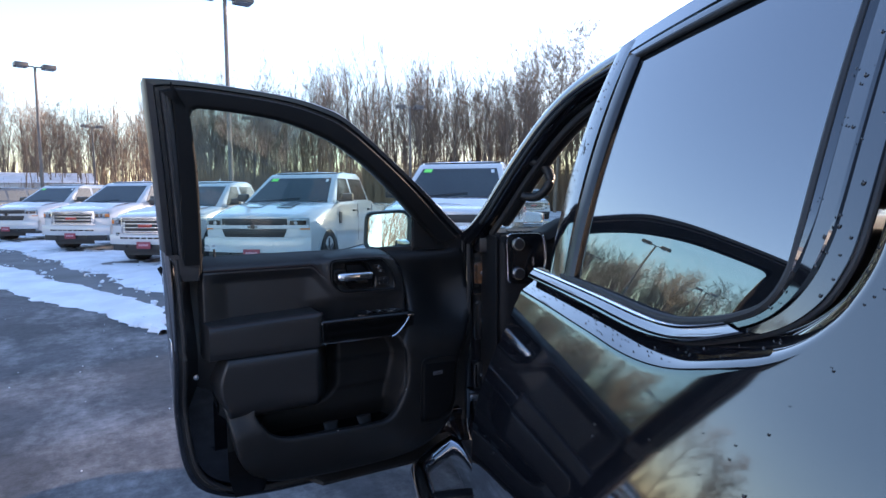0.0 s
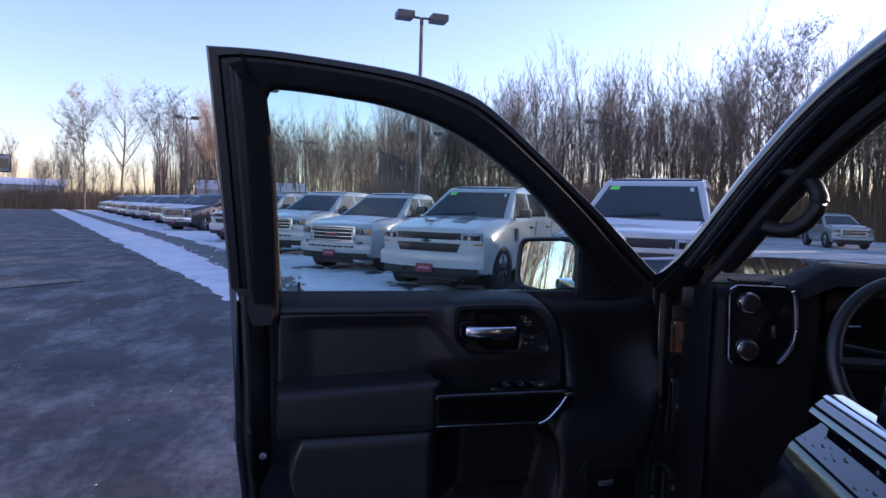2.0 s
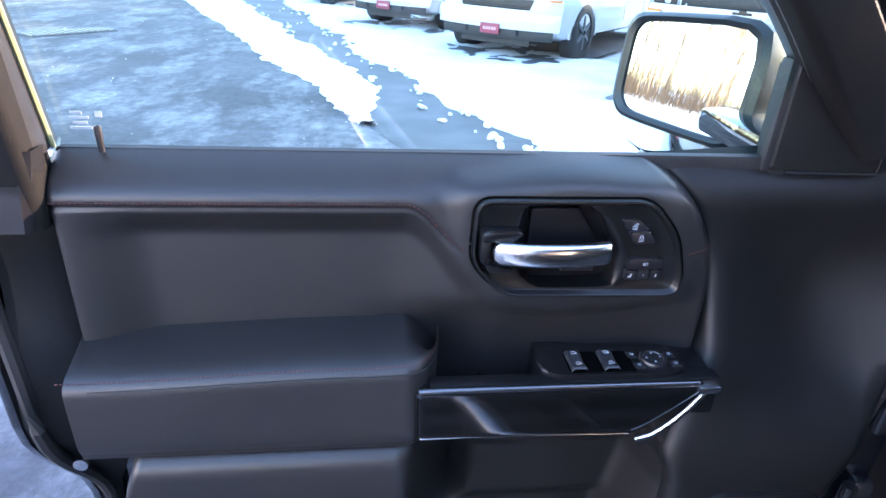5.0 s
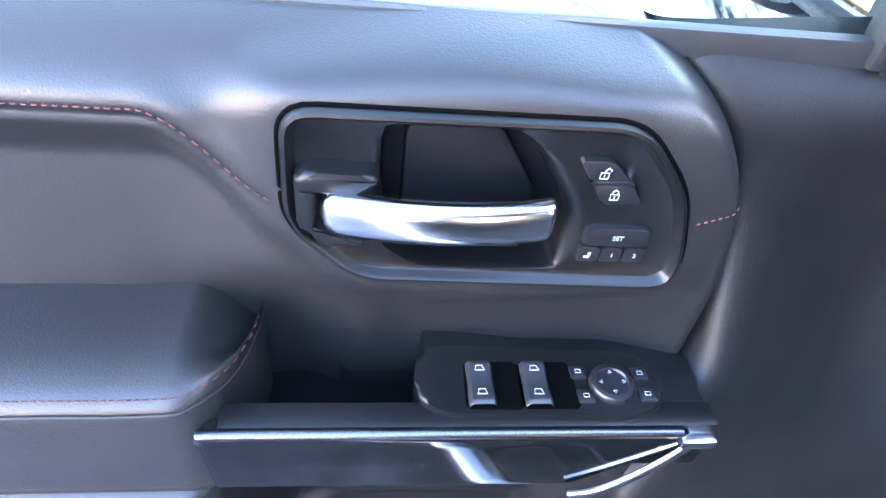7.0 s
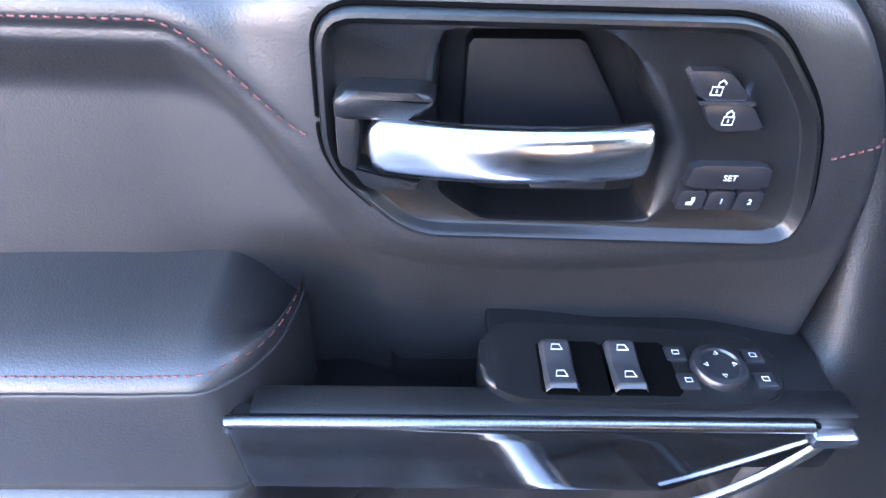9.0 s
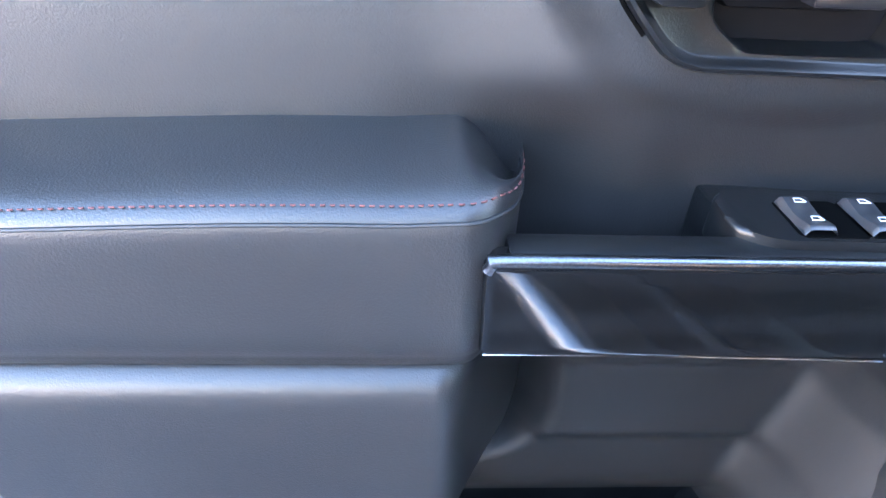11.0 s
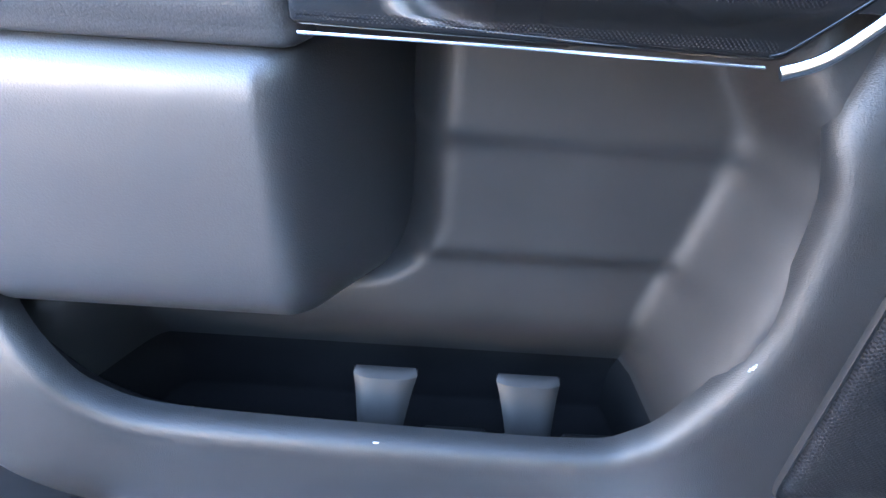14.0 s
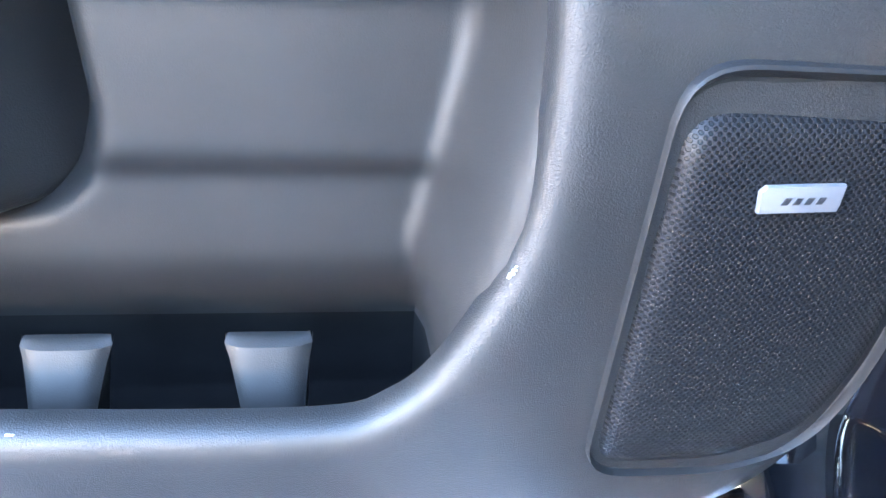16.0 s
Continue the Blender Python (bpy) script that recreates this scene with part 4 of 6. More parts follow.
part("speaker_badge", prism([(1.3299, 0.7194), (1.3712, 0.7207), (1.3719, 0.7242), (1.3718, 0.7355), (1.3312, 0.7341), (1.3283, 0.7311)], carrier_at(1.35, 0.73) - 0.0085, carrier_at(1.35, 0.73) - 0.003, 0.0012), badge_silver, door, "small plain silver badge")
bm = bmesh.new()
for k in range(4):
    prism([(1.3400 + 0.0060 * k, 0.7247 + 0.0002 * k), (1.3432 + 0.0060 * k, 0.7248 + 0.0002 * k), (1.3448 + 0.0060 * k, 0.7284 + 0.0002 * k), (1.3416 + 0.0060 * k, 0.7284 + 0.0002 * k)], carrier_at(1.35, 0.73) - 0.0090, carrier_at(1.35, 0.73) - 0.0080, bm=bm)
part("badge_bar", bm, satin_black, door, smooth=False)

part("lock_knob", lathe([(0.0, 0.030), (0.0035, 0.028), (0.0042, 0.020), (0.0032, 0.004), (0.0032, 0.0)], 12, pose(0.537, 2.390, 1.229)), satin_black, door, "small black lock knob")
bm = bmesh.new()
for k, (gx, gw) in enumerate(((0.507, 0.022), (0.511, 0.014), (0.507, 0.020), (0.509, 0.012))):
    box(gx, gx + gw, frame_y(1.262) + 0.0635, frame_y(1.262) + 0.0645, 1.2520 + 0.0055 * k, 1.2545 + 0.0055 * k, bm=bm)
box(0.534, 0.541, frame_y(1.262) + 0.0635, frame_y(1.262) + 0.0645, 1.2650, 1.2710, bm=bm)
part("glass_mark", bm, icon_white, door, "small pale printed marks on the glass", smooth=False)

# sail panel at the front of the belt
sail = [(1.310, 1.364), (1.40, 1.285), (1.475, 1.222), (1.44, 1.214), (1.310, 1.222)]
part("sail_panel", prism(sail, 2.3835, 2.41, 0.004), hard_plastic, door, "black plastic sail panel behind the mirror")
part("corner_filler", prism([(1.314, 1.34), (1.40, 1.32), (1.50, 1.31), (1.566, 1.275), (1.572, 1.15), (1.53, 1.10), (1.314, 1.19)], 2.394, 2.43, 0.004), rubber, door, "black filler behind the sail panel")
part("belt_cap", prism([(0.487, 2.397), (0.487, 2.408), (1.48, 2.412), (1.48, 2.396)], 1.2325, 1.215, 0.004, axes="xy"), rubber, door, "rubber belt seal below the glass")
part("sail_ridge", tube([(1.33, 2.3855, 1.2155), (1.452, 2.384, 1.2145), (1.454, 2.384, 1.245)], 0.0018, 6), hard_plastic, door)

# outside mirror: its glass looks back along the closed door
MIRROR = Matrix(((-0.37, -0.93, 0, 1.330), (0.93, -0.37, 0, 2.698), (0, 0, 1, 1.277), (0, 0, 0, 1)))  # local x to the outer end, y out of the glass
MIRROR = MIRROR @ Matrix.Rotation(radians(6.5), 4, "X")  # the glass is tipped slightly upwards
MIR = soften([(-0.135, 0.096), (0.118, 0.080), (0.135, 0.055), (0.132, -0.062), (0.105, -0.088), (-0.110, -0.090), (-0.138, -0.070)], 2)
mo = polar(MIR, (0, 0), 80)
mo = mo + mo[:1]
bm = ruled([p * 0.90 for p in mo], [p * 1.10 for p in mo], [(0, -0.010), (0.1, 0.0), (0.5, 0.005), (0.9, -0.002), (1, -0.02), (1, -0.06), (0.7, -0.10), (-0.6, -0.125), (-2.6, -0.135), (-4.49, -0.135)], lambda p, o: (p.x, o, p.z))
part("wing_mirror", bm, satin_black, door, "black outside mirror housing", m=MIRROR)
bm = bmesh.new()
bm.faces.new([bm.verts.new((p.x * 0.905, -0.004, p.z * 0.905)) for p in mo[:-1]])
part("mirror_glass", bm, mirror_glass, door, "mirror glass", smooth=False, m=MIRROR)
part("mirror_arm", box(1.33, 1.47, 2.44, 2.62, 1.205, 1.245, 0.016), black_paint, door)


# ---------------------------------------------------------------- cab and body of the pickup, in its own axes
def swell(d):
    """How far the body side stands out at a depth below the belt: an even slope that turns upright at the handle and tucks in below."""
    if d < 0.20:
        return 0.452 * d
    if d < 0.42:
        t = (d - 0.20) / 0.22
        return 0.0904 + 0.22 * 0.452 * (t - 0.5 * t * t)
    return 0.1401 - 0.26 * (d - 0.42) ** 2


def side_x(z):
    """How far the body side lies inwards at a height."""
    if z > 1.228:
        return 0.223 * (z - 1.228) + 0.26 * (z - 1.228) ** 2
    return -swell(1.228 - z)


def taper(y):
    """The cab is a little narrower towards the front."""
    return 0.042 * (y + 0.35)


def on_side(y, z, out=0.0):
    return (side_x(z) + taper(y) - out, y, z)


BELT = curve([(0, -0.012, 1.230), (0, -0.20, 1.229), (0, -0.45, 1.226), (0, -0.60, 1.2245), (0, -0.71, 1.236), (0, -0.80, 1.262), (0, -0.876, 1.290), (0, -0.92, 1.322), (0, -0.94, 1.357), (0, -0.947, 1.40), (0, -0.94, 1.50), (0, -0.925, 1.62), (0, -0.905, 1.745)], 130)
GLASS = curve([(0, -0.190, 1.2600), (0, -0.40, 1.2590), (0, -0.58, 1.2560), (0, -0.67, 1.2590), (0, -0.74, 1.272), (0, -0.80, 1.289), (0, -0.845, 1.312), (0, -0.866, 1.348), (0, -0.866, 1.40), (0, -0.856, 1.50), (0, -0.840, 1.62), (0, -0.826, 1.715)], 130)
HEM = curve([(0, -0.010, 0.44), (0, -0.25, 0.40), (0, -0.90, 0.40), (0, -1.20, 0.48), (0, -1.43, 0.70), (0, -1.49, 1.0), (0, -1.50, 1.30), (0, -1.49, 1.55), (0, -1.47, 1.775)], 130)


def below_belt(p):
    """Distance of a point of the side from the belt line."""
    best = 9.0
    for q, r in zip(BELT, BELT[1:]):
        e = r - q
        t = min(1.0, max(0.0, (p - q).dot(e) / e.length_squared))
        best = min(best, (p - q - e * t).length)
    return best


def flank(p, o=0.0):
    """The painted side below and behind the belt, with its narrow shoulder; behind the glass the shoulder dies away."""
    h = p.z - 1.228
    lie = side_x(p.z) if h < 0 else 0.452 * h - 0.40 * h * h
    return (lie - 0.022 * S(0.0, 0.034, below_belt(p)) * S(1.70, 1.45, p.z) + taper(p.y) + o, p.y, p.z)


rows = [(0, 0.05), (0, 0.008), (0.0025, 0.001)] + [((k / 60) ** 2.1, 0.0) for k in range(4, 61)] + [(1, 0.05)]
bm = ruled(BELT, HEM, rows, flank)
rear_door = part("rear_door", bm, black_paint, truck, "glossy black rear door with rain spots", m=TRUCK, sharp=60)


def greenhouse(p, o=0.0):
    return (side_x(p.z) + taper(p.y) + o, p.y, p.z)


# frame over the glass and behind it
top_in = curve([(0, -0.175, 1.742), (0, -0.40, 1.748), (0, -0.70, 1.747), (0, -0.826, 1.715)], 40)
top_out = curve([(0, -0.030, 1.795), (0, -0.30, 1.812), (0, -0.85, 1.818), (0, -1.47, 1.800)], 40)
bm = ruled(top_in, top_out, [(0, 0.03), (0, 0.002), (0.08, -0.002), (0.30, -0.002), (0.33, 0.006), (0.40, 0.006), (0.43, -0.001), (1, 0.0), (1, 0.03)], greenhouse)
part("window_frame", bm, black_paint, rear_door, "gloss black frame over the rear glass", m=TRUCK, sharp=50)
bm = ruled(GLASS[72:], BELT[72:], [(-0.05, 0.008), (0.0, 0.0), (0.10, -0.003), (0.16, 0.004), (0.20, 0.004), (0.24, -0.001), (0.52, -0.002), (0.56, 0.004), (0.60, 0.004), (0.64, -0.002), (0.97, -0.002), (1.0, 0.006)], greenhouse)
part("window_frame", bm, black_paint, rear_door, m=TRUCK, sharp=50)
# dark glass
loop = GLASS + [p for p in top_in[::-1]] + curve([(0, -0.190, 1.735), (0, -0.212, 1.54), (0, -0.225, 1.27)], 20)
wmid = Vector((0, -0.53, 1.50))
rim_loop = [Vector((0, p.x, p.z)) for p in polar([(p.y, p.z) for p in loop], (-0.53, 1.50), 160)]
rim_loop += rim_loop[:1]
bm = ruled([wmid] * len(rim_loop), [wmid.lerp(p, 1.01) for p in rim_loop], [(k / 14, 0.010) for k in range(15)], greenhouse)
bmesh.ops.remove_doubles(bm, verts=bm.verts, dist=1e-5)
part("rear_window", bm, privacy_glass, rear_door, "dark privacy glass mirroring sky and trees", m=TRUCK, sharp=80)
part("window_seal", tube([greenhouse(p, 0.002) for p in GLASS + top_in[::-1]], 0.0065, 8, up=(1, 0, 0)), rubber, rear_door, "black rubber glass seal", m=TRUCK)
# belt moulding below the glass: a bright lip and a darker rounded band, then the gap to the shoulder
lip_a, lip_b = [a.lerp(b, 0.10) for a, b in zip(GLASS, BELT)], [a.lerp(b, 0.94) for a, b in zip(GLASS, BELT)]
span_a = curve([(0, -0.014, 1.2575)] + [tuple(lip_a[k]) for k in range(0, 78, 6)], 90)
span_b = curve([(0, -0.012, 1.2320)] + [tuple(lip_b[k]) for k in range(8, 86, 6)], 90)
band = [(0.20, 0.004), (0.22, -0.008), (0.28, -0.0115), (0.45, -0.0150), (0.65, -0.0180), (0.82, -0.0195), (0.94, -0.018), (1, -0.010), (1, 0.012)]
part("belt_moulding", ruled(span_a, span_b, band, greenhouse), gloss_applique, rear_door, "gloss black belt moulding with water spots", m=TRUCK, sharp=35)
part("belt_lip", ruled(span_a, span_b, [(0, 0.010), (0.0, -0.003), (0.05, -0.008), (0.12, -0.0105), (0.19, -0.0095), (0.21, 0.004)], greenhouse), chrome, rear_door, "thin bright lip below the glass", m=TRUCK, sharp=50)
part("belt_gap", tube([greenhouse(p, 0.004) for p in BELT], 0.0040, 8, up=(1, 0, 0)), rubber, rear_door, "black gap below the belt moulding", m=TRUCK)
# pillar cover in front of the rear glass, and the run beside it
bm = grid(6, 30, lambda u, v: on_side(-0.104 + 0.070 * S(0, 1, v ** 0.7) + (-0.099 + 0.018 * v) * u, 1.252 + 0.54 * v, 0.004 - 0.003 * (2 * u - 1) ** 4))
part("pillar_applique", bm, gloss_applique, rear_door, "gloss black pillar cover with rain spots", m=TRUCK)
bm = grid(7, 24, lambda u, v: on_side(-0.203 + 0.088 * v + (-0.050 - 0.022 * v) * u, 1.258 + 0.49 * v, 0.008 * math.sin(math.pi * u) ** 0.4 - 0.004))
part("glass_run", bm, satin_black, rear_door, "matt black bar beside the rear glass", m=TRUCK)
# door handle
bm = tube(curve([(side_x(0.98) - 0.005, -0.82, 0.975), (side_x(0.98) - 0.038, -0.795, 0.975), (side_x(0.98) - 0.042, -0.72, 0.974), (side_x(0.98) - 0.038, -0.655, 0.973), (side_x(0.98) - 0.005, -0.63, 0.973)], 24), 0.012, 10, up=(1, 0, 0), flat=1.1)
part("door_handle", bm, chrome, rear_door, "chrome outside door handle", m=TRUCK)
# rain drops standing on the paint
rnd = random.Random(4)
bm = bmesh.new()
for _ in range(300):
    band = rnd.random()
    if band < 0.30:
        i, f = rnd.randrange(0, 110), rnd.uniform(0.01, 0.03)
    elif band < 0.72:
        i, f = rnd.randrange(0, 129), rnd.uniform(0.03, 0.55)
    else:
        i, f = 0, 0
    if band < 0.72:
        spot = flank(BELT[i].lerp(HEM[i], f), -0.001)
    elif band < 0.86:
        k = rnd.randrange(74, 129)
        spot = greenhouse(GLASS[k].lerp(BELT[k], rnd.uniform(0.1, 0.95)), -0.003)
    else:
        v = rnd.random()
        spot = on_side(-0.13 + 0.07 * v + rnd.uniform(-0.03, 0.03), 1.30 + 0.48 * v, 0.005)
    r = rnd.uniform(0.0007, 0.0016) * rnd.choice((1, 1, 1.6))
    bmesh.ops.create_icosphere(bm, subdivisions=1, radius=r, matrix=Matrix.LocRotScale(spot, None, (0.45, 1, 1.4)))
tagged(part("rain_water", bm, material("water", (0.02, 0.02, 0.022), 0.05), rear_door, "small water drops", m=TRUCK), kind="stuff")

# B-pillar and door opening behind the front door
bm = grid(8, 30, lambda u, v: (side_x(0.45 + 1.33 * v) + 0.035 + 0.10 * u, -0.012 - 0.075 * S(1.20, 1.30, 0.45 + 1.33 * v) * (1 - S(1.3, 1.78, 0.45 + 1.33 * v)) + 0.035 * u, 0.45 + 1.33 * v))
part("pillar", bm, satin_black, truck, "black painted door pillar", m=TRUCK)

# roof, pillars, screen
RAIL = [(0.06, 1.06, 1.27), (0.105, 0.93, 1.36), (0.175, 0.74, 1.55), (0.225, 0.56, 1.685), (0.255, 0.36, 1.762), (0.272, 0.10, 1.800), (0.275, -0.3, 1.812), (0.275, -0.9, 1.815), (0.27, -1.5, 1.80)]
rail = curve(RAIL, 60)
bm = tube([(p.x + 0.045, p.y, p.z - 0.012) for p in rail], [0.040] * 60, 12, flat=1.35)
part("roof_rail", bm, black_paint, truck, "black windscreen pillar and roof rail", m=TRUCK)
for name, dx, dz, r, mt in (("door_opening_seal", 0.055, -0.062, 0.013, rubber), ("door_opening_seal", 0.010, -0.020, 0.008, rubber)):
    part(name, tube([(p.x + dx, p.y - 0.04, p.z + dz) for p in rail[3:48]], r, 8), mt, truck, "black rubber door opening seal", m=TRUCK)
part("pillar_trim", tube([(p.x + 0.084, p.y - 0.045, p.z - 0.046) for p in rail[4:40]], 0.022, 10, flat=1.2), hard_plastic, truck, "dark plastic inner pillar trim", m=TRUCK)
rail_r = [Vector((2.06 - p.x - 0.045, p.y, p.z - 0.012)) for p in rail]
part("roof_rail", tube(rail_r, 0.045, 10, flat=1.3), black_paint, truck, m=TRUCK)
bm = grid(24, 16, lambda u, v: (0.26 + 1.54 * u, 0.33 - 1.85 * v, 1.772 + 0.075 * math.sin(math.pi * u) ** 0.5 + 0.03 * S(0, 0.3, v)))
part("roof", bm, black_paint, truck, "glossy black cab roof", m=TRUCK)
bm = grid(18, 10, lambda u, v: (0.29 + 1.48 * u, 0.36 - 1.8 * v, 1.735 + 0.05 * math.sin(math.pi * u) ** 0.5))
part("headliner", bm, material("headliner", (0.035, 0.035, 0.037), 0.9, vary=0.1, bump=0.3), truck, "black cloth headliner", m=TRUCK)
bm = grid(16, 8, lambda u, v: (0.16 + 0.17 * v + (1.74 - 0.34 * v) * u, 1.05 - 0.70 * v + 0.07 * math.sin(math.pi * u), 1.27 + 0.50 * v))
wscreen = part("windscreen", bm, windshield_glass, truck, "clear windscreen", m=TRUCK)
wscreen.visible_shadow = False
# far side of the cab
bm = box(1.98, 2.06, -1.5, 1.05, 0.45, 1.22, 0.02)
part("passenger_side", bm, black_paint, truck, m=TRUCK)
for y0, y1 in ((-0.95, -0.82), (-0.1, 0.03)):
    part("pillar", prism([(y0, 1.2), (y1, 1.2), (y1, 1.79), (y0, 1.79)], 1.80, 2.0, 0.01, axes="yz"), black_paint, truck, m=TRUCK)
# Unseen opaque rear glass, added to shut light out of the cab.
part("passenger_window", prism([(-1.4, 1.2), (-0.05, 1.2), (-0.05, 1.77), (-1.4, 1.78)], 1.86, 1.868, axes="yz"), privacy_glass, truck, "dark side glass, added unseen to shut out light", m=TRUCK)
bm = bmesh.new()
bm.faces.new([bm.verts.new((1.864, y, z)) for y, z in ((-0.05, 1.2), (1.02, 1.2), (0.45, 1.75), (-0.05, 1.77))])
front_pane = part("passenger_window", bm, windshield_glass, truck, "clear side glass", smooth=False, m=TRUCK)
front_pane.visible_shadow = False
part("cab_back", box(0.05, 2.0, -1.52, -1.46, 0.5, 1.80, 0.02), black_paint, truck, m=TRUCK)
part("cab_floor", box(0.12, 2.02, -1.5, 1.2, 0.36, 0.465, 0.01), rubber, truck, "dark cab floor", m=TRUCK)
part("sill_plate", box(0.005, 0.13, -0.02, 0.82, 0.468, 0.478, 0.004), satin_black, truck, "black sill plate", m=TRUCK)
# rocker and side step
part("rocker", box(-0.005, 0.13, -1.45, 1.10, 0.31, 0.468, 0.03), black_paint, truck, m=TRUCK)
part("fender_skirt", box(-0.045, 0.11, 1.09, 1.50, 0.29, 0.53, 0.03), black_paint, truck, "glossy black lower end of the fender", m=TRUCK)
part("wheel_liner", box(0.06, 0.34, 1.16, 1.52, 0.26, 0.95, 0.03), rubber, truck, m=TRUCK)
part("side_step", tube(curve([(0.02, -1.30, 0.40), (-0.12, -1.22, 0.345), (-0.16, -1.0, 0.34), (-0.16, 0.72, 0.34), (-0.12, 0.92, 0.345), (0.02, 1.0, 0.40)], 40), 0.038, 14), chrome, truck, "polished tubular side step", m=TRUCK)
for y in (-0.9, -0.1, 0.6):
    part("step_bracket", box(-0.14, 0.04, y - 0.03, y + 0.03, 0.33, 0.38, 0.008), satin_black, truck, m=TRUCK)
# hinge pillar, hinges, kick panel and firewall
bm = box(0.085, 0.20, 1.085, 1.16, 0.36, 1.28, 0.02)
part("hinge_pillar", bm, black_paint, truck, "black painted hinge pillar", m=TRUCK)
part("pillar_seal", tube([(0.195, 1.06, 0.5), (0.190, 1.06, 1.0), (0.185, 1.05, 1.27)], 0.014, 8), rubber, truck, m=TRUCK)
# The upper hinge carries the painted amber reflection.
for z, zz, mt in ((1.105, 0.048, hinge_sun_glint), (0.90, 0.085, hinge_grey), (0.66, 0.06, hinge_grey)):
    bm = box(0.122, 0.160, 1.060, 1.088, z - zz, z + zz, 0.010)
    tube([(0.118, 1.062, z - zz + 0.01), (0.118, 1.062, z + zz - 0.01)], 0.012, 10, bm=bm)
    hinge = part("door_hinge", bm, mt, truck, "painted steel door hinge", m=TRUCK)
    part("hinge_bolt", lathe([(0.009, 0), (0.009, 0.005), (0, 0.006)], 8, pose(0.150, 1.060, z, 90)), satin_chrome, hinge, m=TRUCK)
part("wiring_boot", tube([(0.14, 1.09, 1.03), (0.11, 1.06, 1.028), (0.09, 1.09, 1.025)], 0.016, 12), rubber, truck, m=TRUCK)
part("check_strap", box(0.10, 0.17, 1.065, 1.08, 0.545, 0.575, 0.003), satin_chrome, truck, m=TRUCK)
# Kick panel and firewall are unseen, added to keep light from leaking in.
part("kick_panel", box(0.245, 0.265, 0.97, 1.16, 0.46, 1.27, 0.008), dash_plastic, truck, "hidden dark panel closing the footwell", m=TRUCK)
part("firewall", box(0.10, 1.98, 1.12, 1.16, 0.42, 1.25, 0.01), rubber, truck, "unseen black firewall closing the footwell against light", m=TRUCK)
# seats, out of view, added to block light inside the cab
def seat(x, y, w):
    bm = box(x - w / 2, x + w / 2, y - 0.28, y + 0.26, 0.60, 0.80, 0.07, 4)
    st = part("seat", bm, soft_vinyl, truck, "black seat, added unseen to darken the cab", m=TRUCK)
    bm = box(-w / 2, w / 2, -0.09, 0.09, 0.0, 0.66, 0.06, 4)
    bm.transform(pose(x, y - 0.33, 0.74, 14))
    part("backrest", bm, soft_vinyl, st, m=TRUCK)
    bm = box(-0.14, 0.14, -0.05, 0.05, 0.0, 0.20, 0.04, 3)
    bm.transform(pose(x, y - 0.50, 1.41, 10))
    part("headrest", bm, soft_vinyl, st, m=TRUCK)


for sx, sy, sw in ((0.53, 0.02, 0.54), (1.50, 0.02, 0.54), (1.02, -0.93, 1.5)):
    seat(sx, sy, sw)
# fender, bonnet, cowl, front wheel
def fender_place(u, v):
    y, z = 1.075 + 1.75 * u, 0.50 + 0.76 * v
    return (side_x(min(z, 1.22)) - 0.015 + 0.10 * S(0.5, 1.0, u) * u + 0.07 * S(0.90, 1.0, v), y, z + 0.01 * v - 0.06 * v * u)
part("fender", grid(26, 22, fender_place), black_paint, truck, "glossy black front fender", m=TRUCK, sharp=60)
bm = grid(24, 20, lambda u, v: (0.06 + 1.94 * u, 1.10 + 1.75 * v, 1.245 + 0.065 * math.sin(math.pi * u) ** 0.6 - 0.07 * v - 0.05 * S(0.85, 1, v)))
part("bonnet", bm, black_paint, truck, "glossy black bonnet", m=TRUCK)
part("front_end", box(0.12, 1.94, 2.76, 2.86, 0.55, 1.14, 0.05), black_paint, truck, m=TRUCK)
part("cowl", box(0.12, 1.94, 0.98, 1.12, 1.20, 1.262, 0.01), satin_black, truck, "black cowl panel", m=TRUCK)
# Far fender, bay, underbody and bumper are unseen, added to stop sun passing beneath.
def far_fender(u, v):
    x, y, z = fender_place(u, v)
    return (2.06 - x, y, z)
part("fender", grid(26, 22, far_fender), black_paint, truck, "glossy black front fender", m=TRUCK, sharp=60)
part("bay_light_block", box(0.30, 1.76, 1.18, 2.72, 0.27, 1.12, 0.03), satin_black, truck, m=TRUCK)
part("underbody_light_block", box(0.42, 1.64, -3.2, 1.18, 0.24, 0.40, 0.02), satin_black, truck, m=TRUCK)
part("front_bumper", box(0.02, 2.04, 2.74, 2.94, 0.38, 0.66, 0.06), chrome, truck, m=TRUCK)
# cargo bed behind the cab
bed = part("cargo_bed", box(0.05, 2.01, -3.20, -1.56, 0.62, 0.68, 0.01), satin_black, truck, "black ribbed cargo bed floor", m=TRUCK)
for x0, x1 in ((-0.02, 0.10), (1.96, 2.08)):
    part("bed_side", box(x0, x1, -3.25, -1.55, 0.50, 1.22, 0.04), black_paint, bed, "glossy black bed side", m=TRUCK)
part("bed_front", box(0.10, 1.96, -1.62, -1.55, 0.52, 1.20, 0.015), black_paint, bed, m=TRUCK)
part("tailgate", box(0.10, 1.96, -3.25, -3.18, 0.55, 1.21, 0.02), black_paint, bed, m=TRUCK)
for k in range(11):
    part("floor_rib", box(0.20 + 0.15 * k, 0.27 + 0.15 * k, -3.17, -1.63, 0.678, 0.692, 0.004), satin_black, bed, m=TRUCK)


